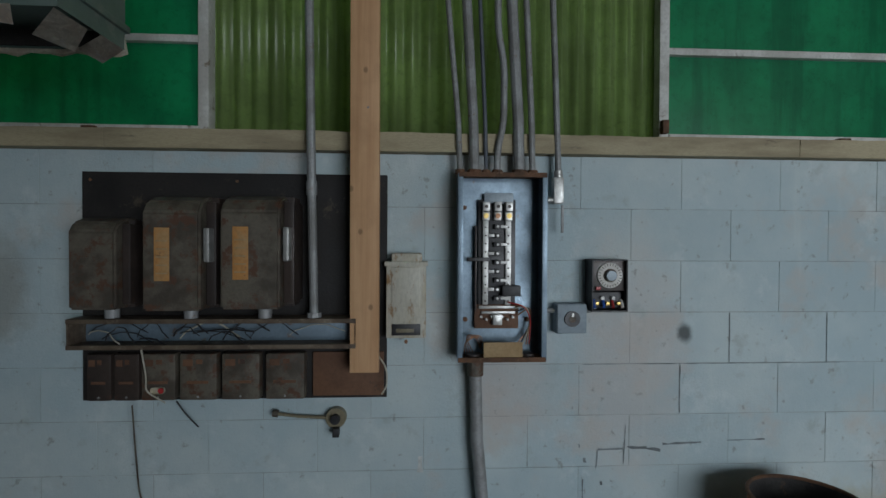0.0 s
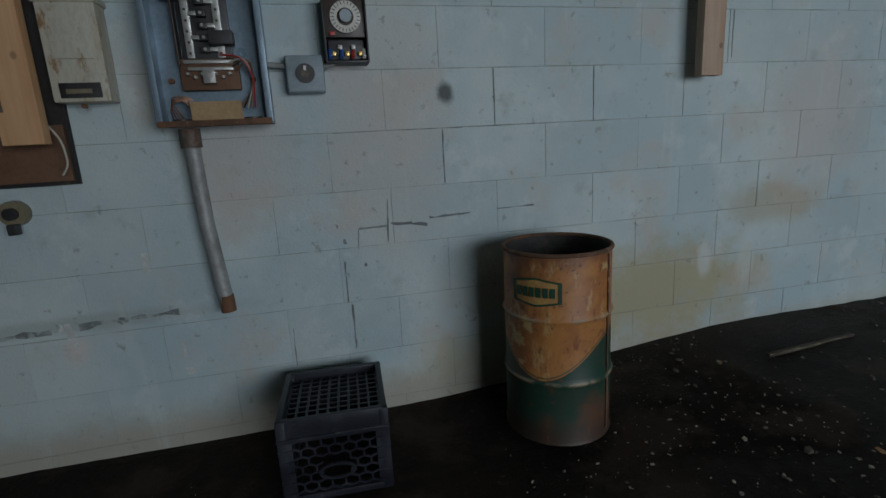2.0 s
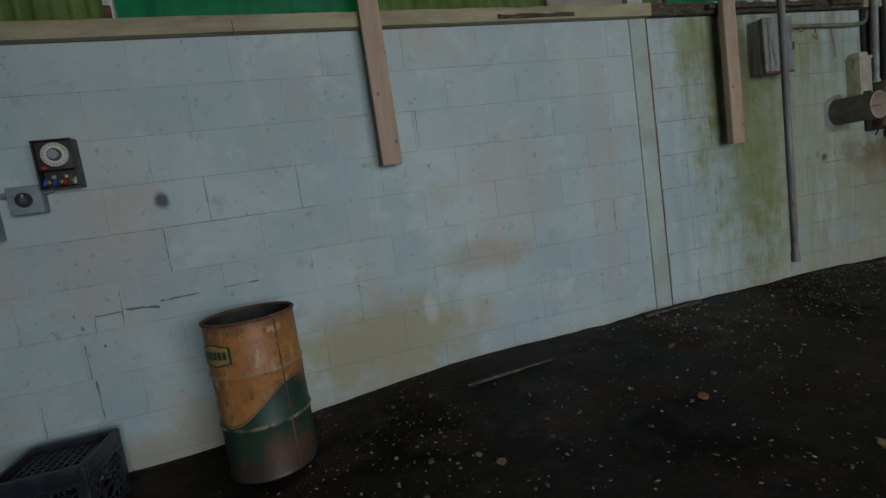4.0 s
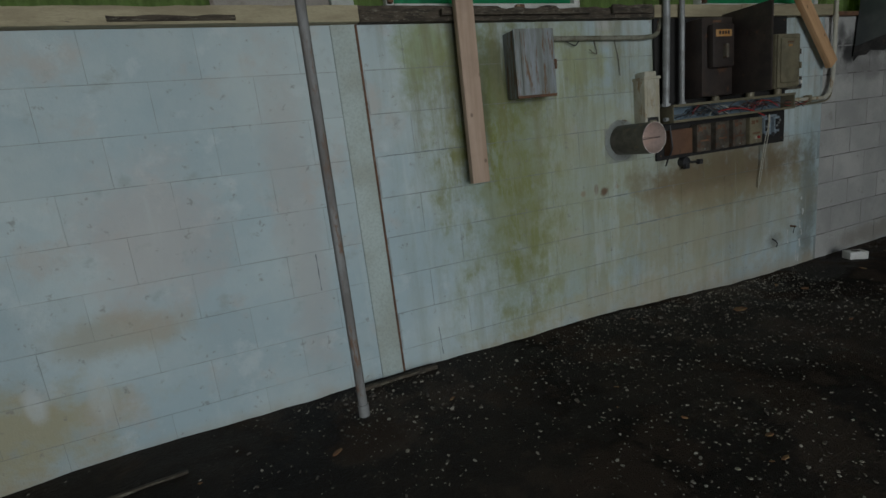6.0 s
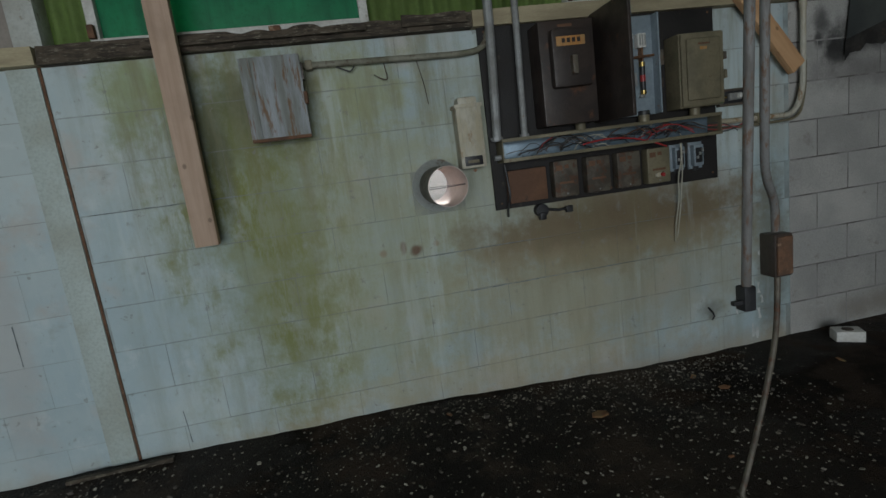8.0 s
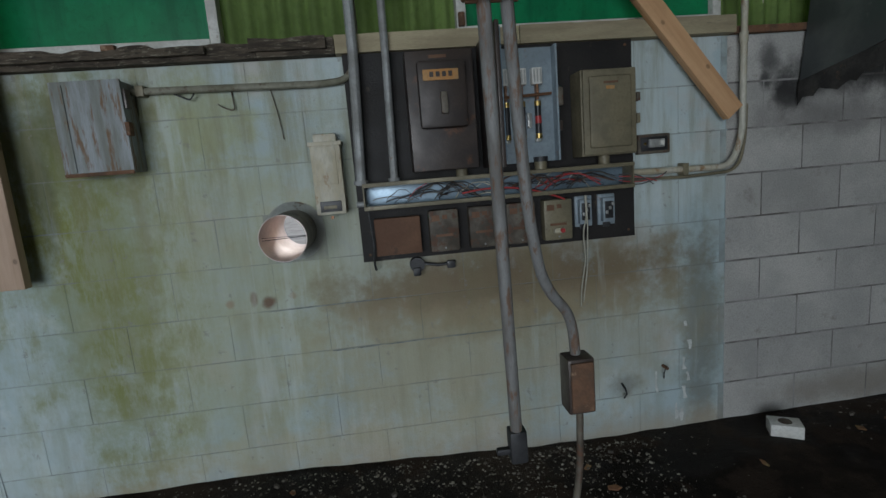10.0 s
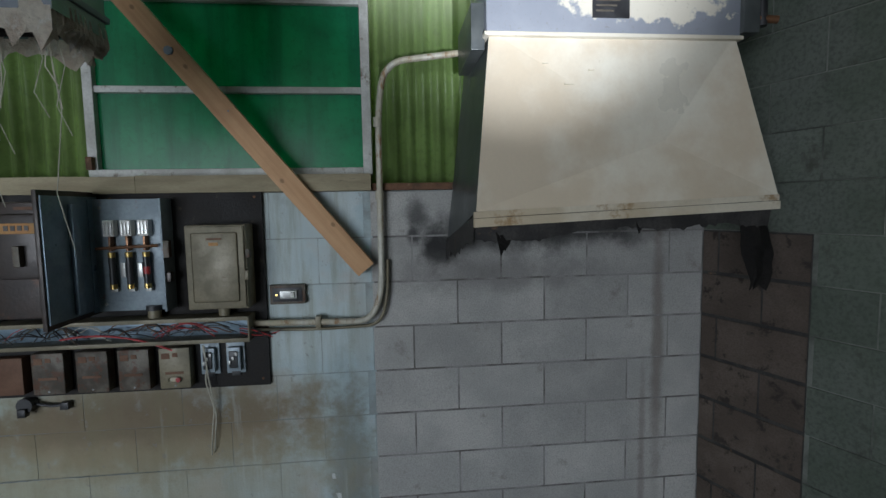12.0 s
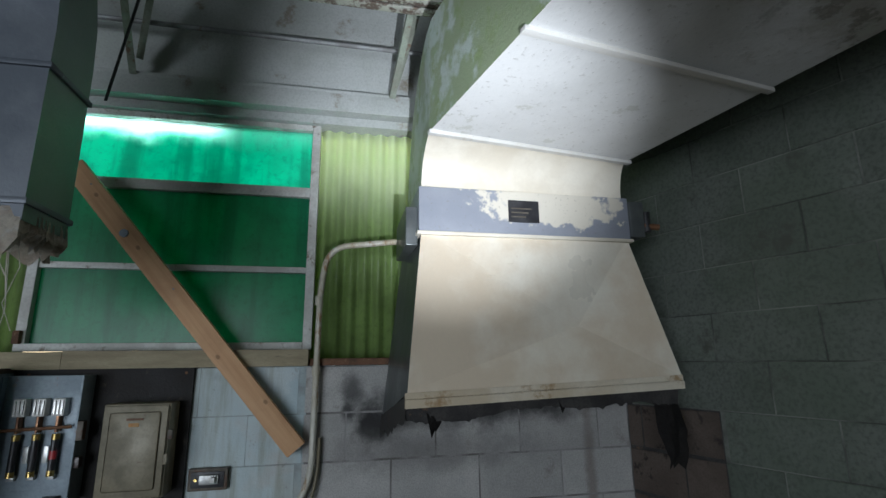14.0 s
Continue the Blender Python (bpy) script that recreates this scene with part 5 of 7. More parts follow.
# round vent through the wall
v_ = thing("vent_tube", (VX, 1.72, VZ), "short grimy vent tube through the wall, daylight inside", "vent")
bm = bmesh.new()
seg = 40
ring = lambda r, y: [bm.verts.new((r * math.cos(2 * math.pi * i / seg), y, r * math.sin(2 * math.pi * i / seg))) for i in range(seg)]
a, b = ring(VR, -0.26), ring(VR, 0.01)
for i in range(seg):
    bm.faces.new((a[i], a[(i + 1) % seg], b[(i + 1) % seg], b[i]))
part("sleeve", bm, M_TUBE, v_)
bm = bmesh.new()
a, b, c_ = ring(VR, -0.26), ring(VR - 0.003, -0.26), ring(VR - 0.003, 0.205)
for u, w in ((a, b), (b, c_)):
    for i in range(seg):
        bm.faces.new((u[i], u[(i + 1) % seg], w[(i + 1) % seg], w[i]))
part("lining", bm, M_TUBEIN, v_, "pale pinkish lining")
part("cross_wire", rodded((-VR + 0.004, -0.22, -0.006), (VR - 0.004, -0.22, -0.002), 0.0015, 6), M_BLACK, v_)
part("cross_wire", rodded((-VR + 0.004, -0.225, 0.004), (VR - 0.004, -0.215, 0.0), 0.001, 6), M_BLACK, v_)
bm = bmesh.new()
a, b = ring(VR + 0.001, -0.004), ring(VR + 0.035, -0.002)
for i in range(seg):
    bm.faces.new((a[i], a[(i + 1) % seg], b[(i + 1) % seg], b[i]))
bmesh.ops.solidify(bm, geom=list(bm.faces), thickness=0.004)
part("mortar_collar", bm, M_POST, v_, "rough plaster collar")

# hanging conduits
c = thing("hanging_conduit", (3.115, 0.585, 0.55), "grey conduit hanging from the roof, open end", "conduit", "hanging conduits")
part("pipe", tube_mesh([(0, 0, 0), (0.006, -0.004, 1.0), (0.02, -0.02, 2.2), (0.02, -0.02, 3.5)], 0.0125), M_POLE, c)
part("coupling", rodded((-0.0002, 0, -0.004), (0.0002, 0, 0.03), 0.0150), M_POLE, c)
c = thing("drop_conduit", (5.70, 0.53, 0.74), "grey drop conduit with a clamp and outlet box", "conduit", "hanging conduits")
part("pipe", tube_mesh([(0.01, 0.01, 0.02), (-0.015, -0.05, 0.75), (-0.03, -0.09, 1.3), (-0.05, -0.12, 3.3)], 0.0122), M_POLE, c)
part("foot_fitting", boxed(-0.008, 0.028, -0.008, 0.028, 0.0, 0.07, 0.006), M_BLACK, c, "dark foot fitting")
part("foot_tab", boxed(-0.035, 0.0, 0.0, 0.014, 0.02, 0.032, 0.002), M_BLACK, c)
part("side_pipe", tube_mesh(bend([(0.165, 0.07, 0.19), (0.155, 0.06, 0.28), (0.085, 0.02, 0.36), (0.05, -0.02, 0.50), (0.02, -0.06, 0.87), (0.0, -0.10, 1.3), (-0.01, -0.12, 3.3)], 0.12), 0.0112), M_POLE, c)
part("clamp", boxed(-0.058, 0.046, -0.094, -0.088, 0.868, 0.888, 0.002), M_RUST, c, "rusty flat pipe clamp")
part("clamp", boxed(-0.05, 0.04, -0.064, -0.058, 0.868, 0.888, 0.002), M_RUST, c)
for bx_ in (-0.05, 0.036):
    part("clamp_bolt", rodded((bx_, -0.10, 0.878), (bx_, -0.05, 0.878), 0.005, 8), M_RUST, c)
part("outlet_box", boxed(0.138, 0.198, 0.045, 0.10, 0.06, 0.185, 0.006), M_BOXBROWN, c, "grimy outlet box")
part("box_cover", boxed(0.143, 0.193, 0.039, 0.046, 0.067, 0.178, 0.003), M_RUST, c)
part("flex_tail", tube_mesh(bend([(0.17, 0.07, 0.06), (0.165, 0.07, -0.12), (0.10, 0.06, -0.35), (0.03, 0.05, -0.55), (0.0, 0.04, -0.6), (0.05, 0.03, -0.63)], 0.12), 0.008), M_BOXGREY, c, "flexible conduit tail")

# ---- east board ----
backboard((5.375, 1.70, 0.985), 1.22, 0.855, "black tarred plywood backboard, patched and scuffed")
for x0, x1, rr in ((5.40, 5.435, 0.021), (5.535, 5.555, 0.016)):
    c = thing("board_conduit", (x0, 1.65, 1.31), "grey conduit rising from the wiring trough", "conduit", "conduits above the east board")
    part("pipe", tube_mesh([(0, 0, 0), ((x1 - x0) * 0.6, 0, 0.5), (x1 - x0, 0, 1.75)], rr), M_STEEL, c)
    part("locknut", rodded((0, 0, 0.004), (0, 0, 0.02), rr + 0.008, 8), M_STEEL, c)
    part("coupling", rodded(((x1 - x0) * 0.75, 0, 0.80), ((x1 - x0) * 0.76, 0, 0.86), rr + 0.004), M_GALV, c)
    part("strap", boxed(-0.03 + (x1 - x0), 0.035 + (x1 - x0), -rr - 0.004, 0.05, 0.74, 0.765, 0.002), M_WHITE, c, "white pipe strap")

s = thing("switch_cabinet", (5.615, 1.70, 1.345), "dark brown enamel switch cabinet with a raised cover", "cabinet")
part("body", boxed(0, 0.262, -0.13, 0, 0, 0.455, 0.006), M_BOXBROWN, s)
rc_ = part("raised_cover", boxed(0.04, 0.225, -0.175, -0.128, 0.16, 0.41, 0.016), M_BOXBROWN, s, "raised brown cover")
part("brass_plate", boxed(0.06, 0.195, -0.178, -0.172, 0.335, 0.375, 0.002), M_ORANGE, rc_, "orange brass name plate")
for q in range(4):
    part("plate_letter_bar", boxed(0.085 + 0.024 * q, 0.10 + 0.024 * q, -0.18, -0.176, 0.347, 0.366), M_BOXBROWN, rc_)
part("handle", boxed(0.12, 0.145, -0.20, -0.17, 0.21, 0.29, 0.004), M_BOXGREY, rc_, "grey switch handle")
part("print_bar", boxed(0.09, 0.16, -0.132, -0.128, 0.425, 0.437), M_MASONITE, s)
part("hub", rodded((0.2, -0.06, -0.04), (0.2, -0.06, 0.004), 0.024), M_BOXTAN, s)

f = thing("fuse_switch", (5.94, 1.70, 1.348), "open blue-grey fuse switch box with three cartridge fuses", "fuse box")
W, H, D = 0.285, 0.46, 0.10
part("back_plate", boxed(0, W, -0.05, 0, 0, H, 0.003), M_BLUEGREY, f, "blue-grey back plate")
part("side_rim", boxed(W - 0.006, W + 0.002, -D, 0, 0, H, 0.002), M_BLUEGREY, f)
part("side_rim", boxed(-0.004, 0.004, -D * 0.8, 0, 0, H, 0.002), M_BLUEPAN, f)
door = part("door", boxed(-0.022, -0.006, -0.345, 0.0, -0.01, H + 0.03, 0.004), M_BOXBROWN, f, "brown door swung open")
part("door_lining", boxed(-0.006, 0.0, -0.335, -0.01, 0.01, H + 0.01, 0.001), M_BLUEPAN, door, "blue inside of the door")
part("door_channel", boxed(0.0, 0.018, -0.20, -0.16, 0.02, H - 0.02, 0.004), M_BLUEPAN, door)
for q in range(3):
    x = 0.075 + 0.066 * q
    part("terminal_block", boxed(x - 0.021, x + 0.021, -0.085, -0.048, 0.31, 0.375, 0.004), M_WHITE, f, "white ceramic terminal")
    for j in range(3):
        part("terminal_rib", boxed(x - 0.016 + 0.013 * j, x - 0.010 + 0.013 * j, -0.089, -0.083, 0.318, 0.368), M_BUS, f)
    part("blade", boxed(x - 0.004, x + 0.004, -0.082, -0.048, 0.25, 0.312, 0.001), M_COPPER, f)
    fz = part("fuse", rodded((x, -0.072, 0.11), (x, -0.072, 0.225), 0.0125), M_BLACK, f, "black cartridge fuse")
    for zz in (0.095, 0.225):
        part("ferrule", rodded((x, -0.072, zz), (x, -0.072, zz + 0.02), 0.0135), M_BRASS, fz)
    part("clip", boxed(x - 0.012, x + 0.012, -0.07, -0.048, 0.082, 0.10, 0.002), M_BUS, f)
part("red_band", rodded((0.207, -0.072, 0.155), (0.207, -0.072, 0.185), 0.0130), M_REDPART, f, "red label on a fuse")
part("cross_bar", rodded((0.025, -0.086, 0.262), (0.262, -0.086, 0.27), 0.006, 8), M_COPPER, f)
part("insulator", boxed(0.10, 0.118, -0.062, -0.048, 0.14, 0.2, 0.002), M_BUS, f)
part("insulator", boxed(0.166, 0.184, -0.062, -0.048, 0.14, 0.2, 0.002), M_BUS, f)
part("hinge_lug", boxed(W, W + 0.02, -0.09, -0.06, 0.12, 0.16, 0.003), M_BOXBROWN, f)
part("arc_handle", boxed(W, W + 0.022, -0.1, -0.07, 0.22, 0.29, 0.003), M_BOXGREY, f)
part("screw", rodded((0.03, -0.054, H - 0.035), (0.03, -0.048, H - 0.035), 0.007, 8), M_BUS, f)
part("screw", rodded((0.03, -0.054, 0.03), (0.03, -0.048, 0.03), 0.007, 8), M_BUS, f)
part("hub", rodded((0.215, -0.05, -0.045), (0.215, -0.05, 0.01), 0.026), M_BOXTAN, f)
part("hub_cap", rodded((0.215, -0.05, 0.0), (0.215, -0.05, 0.02), 0.031), M_BLACK, f)

s = thing("small_cabinet", (6.315, 1.70, 1.352), "tan enamel cabinet with a recessed door panel", "cabinet")
part("body", boxed(0, 0.238, -0.11, 0, 0, 0.345, 0.006), M_BOXTAN, s)
part("door_rim", boxed(0.006, 0.232, -0.122, -0.108, 0.006, 0.339, 0.005), M_BOXTAN, s)
part("door_panel", boxed(0.03, 0.208, -0.130, -0.118, 0.032, 0.315, 0.01), M_BOXTAN, s, "raised tan door panel")
part("print_bar", boxed(0.09, 0.15, -0.1325, -0.128, 0.285, 0.293), M_MASONITE, s)
part("brass_plate", boxed(0.10, 0.135, -0.1325, -0.128, 0.262, 0.275), M_ORANGE, s, "small brass plate")
part("latch", boxed(0.236, 0.252, -0.12, -0.09, 0.21, 0.245, 0.003), M_BOXGREY, s)
part("hinge", boxed(0.232, 0.246, -0.128, -0.10, 0.12, 0.16, 0.003), M_BOXTAN, s)
part("hub", rodded((0.12, -0.05, -0.045), (0.12, -0.05, 0.004), 0.024), M_BOXTAN, s)

tr2 = wireway((5.405, 1.70, 1.215), 1.14, 0.095, 0.10, "open steel wiring trough full of loose wires", M_BOXTAN)
tangle(tr2, 1.14, 0.095, 0.1, 46, (M_BLACK, M_BLACK, M_BLACK, M_MASONITE, M_WIRE, M_BLACK, M_BOXGREY, M_REDPART))
part("nipple", rodded((-0.03, -0.06, 0.02), (0.01, -0.06, 0.02), 0.012), M_STEEL, tr2)
part("red_wire", tube_mesh(sag((0.40, -0.09, 0.03), (0.83, -0.10, -0.03), -0.035, 10), 0.004, 6), M_REDPART, tr2, "loose red wire")
for q in range(5):
    part("loose_wire", tube_mesh(sag((1.09, -0.06, 0.05 - 0.008 * q), (1.22 + 0.015 * q, -0.11, 0.0 + 0.012 * q), 0.012 * q - 0.02, 6), 0.0022, 5), M_REDPART if q % 2 else M_BLACK, tr2)
solid("cover_board", boxed(0, 0.19, -0.05, 0, 0, 0.155, 0.004), M_MASONITE, "rust-brown hardboard box cover", "board", at=(5.435, 1.70, 1.012))
for x, red in ((5.662, 0), (5.832, 0), (5.995, 0), (6.158, 1)):
    breaker_cover((x, 1.70, 1.008), 0.125, 0.175, 0.055, "grimy tan breaker box cover with faded red print" + (" and red button" if red else ""), M_BOXTAN if x > 6.1 else M_BOXGREY, bool(red))
for x in (6.312, 6.418):
    o = thing("open_receptacle", (x, 1.70, 1.05), "open switch body with bright terminals", "switch", "open switches on the east board")
    part("strap", boxed(0.0, 0.078, -0.012, 0, 0, 0.135, 0.002), M_BLUEGREY, o)
    part("body", boxed(0.012, 0.066, -0.04, -0.01, 0.015, 0.12, 0.004), M_BLUEGREY, o)
    part("insert", boxed(0.02, 0.056, -0.046, -0.038, 0.03, 0.105, 0.003), M_BLACK, o)
    for q in range(3):
        part("terminal", boxed(0.02 + 0.014 * q, 0.03 + 0.014 * q, -0.054, -0.044, 0.05 + 0.018 * q, 0.065 + 0.018 * q, 0.002), M_BUS, o)
    # hole drawn as a black patch in place of its inner shade
    part("mount_hole", boxed(0.02, 0.056, -0.014, -0.01, -0.012, 0.01, 0.002), M_BLACK, o)
wire("loose_cable", ((6.34, 1.64, 1.19), (6.35, 1.65, 1.10), (6.335, 1.66, 1.03), (6.355, 1.69, 0.9), (6.335, 1.70, 0.76), (6.33, 1.70, 0.68)), 0.0035, M_WIRE, "pale cable hanging below the board")
wire("loose_cable", ((6.345, 1.64, 1.19), (6.352, 1.65, 1.05), (6.362, 1.69, 0.86), (6.342, 1.70, 0.70)), 0.003, M_WIRE, "pale cable hanging below the board")
wire("loose_cable", ((5.42, 1.64, 1.2), (5.43, 1.63, 1.05), (5.42, 1.66, 0.99), (5.425, 1.68, 0.95)), 0.005, M_BLACK, "black cable end at the board edge")
o = thing("cable_clamp", (5.60, 1.72, 0.955), "black cable clamp with a short tail", "cable clamp")
part("knob", rodded((0, 0, 0), (0, -0.045, 0), 0.032, 16), M_BLACK, o)
part("plug", boxed(-0.02, 0.012, -0.06, -0.03, -0.045, -0.01, 0.004), M_BLACK, o)
part("tail", tube_mesh([(0.03, -0.02, 0.0), (0.09, -0.022, -0.012), (0.15, -0.02, -0.01)], 0.007, 8), M_BLACK, o)
part("tail_end", boxed(0.13, 0.165, -0.034, -0.008, -0.03, 0.002, 0.004), M_BLACK, o)

o = thing("wall_switch", (6.612, 1.72, 1.343), "open wall switch box with bare metal terminals", "switch")
part("box", boxed(0, 0.15, -0.03, 0, 0, 0.085, 0.004), M_BOXGREY, o)
# flat black patch stands for the shade within the open switch box
part("recess", boxed(0.012, 0.138, -0.033, -0.028, 0.012, 0.073, 0.002), M_BLACK, o)
part("device", boxed(0.045, 0.118, -0.045, -0.03, 0.026, 0.062, 0.004), M_BUS, o, "bare metal switch body")
part("toggle", boxed(0.09, 0.108, -0.06, -0.044, 0.034, 0.056, 0.003), M_WHITE, o)
part("screw", rodded((0.03, -0.04, 0.044), (0.03, -0.03, 0.044), 0.006, 8), M_BRASS, o)

# conduits from the trough round and up to the hood
c = thing("hood_conduit", (6.545, 1.675, 1.268), "cream conduit bending up the wall to the hood", "conduit")
part("pipe", tube_mesh(bend([(0, 0, 0), (0.27, 0, -0.005), (0.50, 0, -0.01), (0.55, 0, 0.12), (0.555, 0, 0.9), (0.585, 0, 1.10), (0.93, -0.05, 1.13)], 0.13), 0.014), M_CREAM, c)
part("second_pipe", tube_mesh(bend([(0, 0.01, -0.03), (0.3, 0.01, -0.04), (0.54, 0.01, -0.03), (0.575, 0.012, 0.1), (0.578, 0.012, 0.26)], 0.11), 0.007), M_BOXTAN, c)
for zz in (0.52, 0.83):
    part("coupling", rodded((0.5515, 0, zz), (0.5517, 0, zz + 0.04), 0.018), M_CREAM, c)
part("strap", boxed(0.26, 0.285, -0.018, 0.03, -0.03, 0.022, 0.003), M_BOXTAN, c)
plk = plank("plank", 0, 0.086, 0, 0, 1.632, M_PINE, "new pine two-by-four nailed slantwise across the window", radians(-39.5), 1.55)
plk.location = (7.032, 1.632, 1.49)
part("bolt", rodded((-0.005, -0.008, 1.17), (-0.005, 0.004, 1.17), 0.018, 8), M_BLUEGREY, plk, "bluish bolt head")

# drips, peg on the wall
o = thing("wall_peg", (6.735, 1.72, 0.334), "small rusty peg with a knot of cord", "peg")
part("pin", rodded((0, 0, 0), (0, -0.04, 0.0), 0.008, 8), M_RUST, o)
part("cord", tube_mesh([(0, -0.03, 0.004), (-0.015, -0.035, -0.02), (-0.012, -0.03, -0.05)], 0.003, 6), M_BLACK, o)
o = thing("wall_peg", (6.525, 1.72, 0.262), "small black hook in the wall", "peg")
part("pin", rodded((0, 0, 0.01), (0.004, -0.03, -0.01), 0.005, 8), M_BLACK, o)
part("hook", tube_mesh([(0.004, -0.03, -0.01), (0.008, -0.035, -0.03), (-0.006, -0.035, -0.05)], 0.004, 6), M_BLACK, o)

# ---- hood and its duct ----
h = thing("exhaust_hood", (7.44, 1.72, 1.68), "smoke-stained cream exhaust hood with sooty underside", "hood")
HX0, HX1 = 0.0, 1.135     # front lip
TX0, TX1 = 0.06, 0.97     # band
YF, YT = -0.50, -0.46
Z0, Z1, Z2 = 0.055, 0.68, 0.86


def prism(bm, lower, upper):
    a = [bm.verts.new(p) for p in lower]
    b = [bm.verts.new(p) for p in upper]
    n = len(a)
    for i in range(n):
        bm.faces.new((a[i], a[(i + 1) % n], b[(i + 1) % n], b[i]))
    return a, b


bm = bmesh.new()
vs = [bm.verts.new(p) for p in ((HX0, YF, Z0), (HX1, YF, Z0 + 0.04), (TX1, YT, Z1), (TX0, YT, Z1))]
mid_ = bm.verts.new((0.72, -0.442, 0.30))
for i in range(4):
    bm.faces.new((vs[i], vs[(i + 1) % 4], mid_))
part("front_sheet", bm, M_HOODFRONT, h, "creased smoke-stained front sheet").data.shade_flat()
# both side sheets take a much darker colour than the front
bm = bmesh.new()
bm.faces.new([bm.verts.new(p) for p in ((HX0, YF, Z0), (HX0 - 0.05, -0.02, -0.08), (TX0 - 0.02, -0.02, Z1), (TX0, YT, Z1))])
part("side_sheet", bm, M_HOODSIDE, h, "hood side sheet, darker than the front")
for x, z, l in ((0.33, 0.50, 0.035), (0.42, 0.55, 0.02), (0.58, 0.42, 0.012), (0.80, 0.52, 0.015), (0.25, 0.57, 0.02), (0.88, 0.30, 0.01)):
    yq = YF + (YT - YF) * (z - Z0) / (Z1 - Z0) + 0.066 * max(0, 1 - abs(x - 0.70) / 0.75) * max(0, 1 - abs(z - 0.27) / 0.42)
    part("scratch", boxed(x, x + l, yq - 0.004, yq + 0.004, z, z + 0.004), M_LIP, h)
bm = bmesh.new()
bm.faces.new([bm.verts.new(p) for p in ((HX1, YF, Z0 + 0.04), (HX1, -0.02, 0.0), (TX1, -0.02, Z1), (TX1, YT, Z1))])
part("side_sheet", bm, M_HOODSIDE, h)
for z, dy, hh in ((0.0, -0.012, 0.03), (0.032, -0.006, 0.022)):
    bm = bmesh.new()
    prism(bm, ((HX0 - 0.008, YF + dy, z), (HX1, YF + dy, z + 0.045), (HX1, YF + 0.012, z + 0.045), (HX0 - 0.008, YF + 0.012, z)), ((HX0 - 0.008, YF + dy, z + hh), (HX1, YF + dy, z + hh + 0.045), (HX1, YF + 0.012, z + hh + 0.045), (HX0 - 0.008, YF + 0.012, z + hh)))
    part("lip", bm, M_LIP, h, "rolled rust-stained lip")
# sooty inner skirt with a ragged lower edge
rs = random.Random(9)
bm = bmesh.new()
prev = None
path = [(HX0 + 1.13 * i / 90, YF + 0.02, 0.01 + 0.04 * i / 90) for i in range(91)]
for x, y, z in path:
    a, b = bm.verts.new((x, y, z + 0.02)), bm.verts.new((x, y + 0.02, z - 0.055 - 0.03 * noise.noise((x * 3, 0, 0)) - 0.012 * noise.noise((x * 11, 4, 0)) - rs.random() ** 5 * 0.012))
    if prev:
        bm.faces.new((prev[0], a, b, prev[1]))
    prev = (a, b)
part("skirt", bm, M_SOOTSHADE, h, "ragged sooty skirt")
bm = bmesh.new()
prev = None
for i in range(19):
    y = YF + 0.02 + 0.46 * i / 18
    a, b = bm.verts.new((-0.05 * i / 18 - 0.004, y, 0.04 - 0.11 * i / 18)), bm.verts.new((-0.05 * i / 18 - 0.008, y, -0.05 - 0.10 * i / 18 - 0.03 * noise.noise((i * 0.4, 3, 0)) - rs.random() ** 3 * 0.03))
    if prev:
        bm.faces.new((prev[0], a, b, prev[1]))
    prev = (a, b)
part("skirt", bm, M_SOOTSHADE, h, "ragged sooty skirt")
# black sheet closes the hood from below
part("filter_shelf", boxed(0.02, 1.1, -0.46, -0.03, 0.05, 0.07), M_SOOTSHADE, h, "black underside sheet")
for x, z, l in ((0.10, -0.02, 0.09), (0.115, -0.03, 0.06),  (1.02, 0.03, 0.05), (0.62, 0.02, 0.06)):
    bm = bmesh.new()
    q = [bm.verts.new(p) for p in ((x - 0.025, YF + 0.03, z), (x + 0.03, YF + 0.05, z), (x + 0.014, YF + 0.045, z - l * 0.6), (x - 0.004, YF + 0.04, z - l))]
    bm.faces.new(q)
    bmesh.ops.solidify(bm, geom=list(bm.faces), thickness=0.006)
    part("soot_rag", bm, M_RAGSHADE, h, "hanging greasy rag of soot")
bm = bmesh.new()
rows = []
for i in range(10):
    u = i / 9
    wd = 0.035 + 0.03 * math.sin(math.pi * min(1, u * 1.1)) + 0.008 * noise.noise((i * 0.9, 2, 0))
    cx_ = 1.075 + 0.035 * math.sin(u * 2.2) + 0.012 * noise.noise((i * 0.6, 7, 0))
    rows.append([bm.verts.new((cx_ + (q / 4 - 0.5) * 2 * wd, YF + 0.05 + 0.014 * math.sin(q * 1.7 + u * 4), 0.05 - 0.32 * u + 0.02 * (q % 2) * u)) for q in range(5)])
for a, b in zip(rows, rows[1:]):
    for q in range(4):
        bm.faces.new((a[q], a[q + 1], b[q + 1], b[q]))
bmesh.ops.solidify(bm, geom=list(bm.faces), thickness=0.006)
part("soot_rag", bm, M_RAGSHADE, h, "long greasy black rag")
# band
band = part("band", boxed(TX0 - 0.012, TX1 + 0.012, YT - 0.012, -0.02, Z1 - 0.01, Z2, 0.004), M_BANDPEEL, h, "peeling grey collar band")
part("band_flange", boxed(TX0 - 0.02, TX1 + 0.02, YT - 0.022, -0.02, Z1 - 0.022, Z1 - 0.008, 0.003), M_HOOD, h)
part("warning_plate", boxed(0.425, 0.56, YT - 0.017, YT - 0.010, Z1 + 0.045, Z1 + 0.14, 0.002), M_BLACK, band, "small black plate")
for q in range(3):
    part("plate_bar", boxed(0.437, 0.50 + 0.012 * q, YT - 0.019, YT - 0.016, Z1 + 0.065 + 0.018 * q, Z1 + 0.071 + 0.018 * q), M_BOXGREY, band)
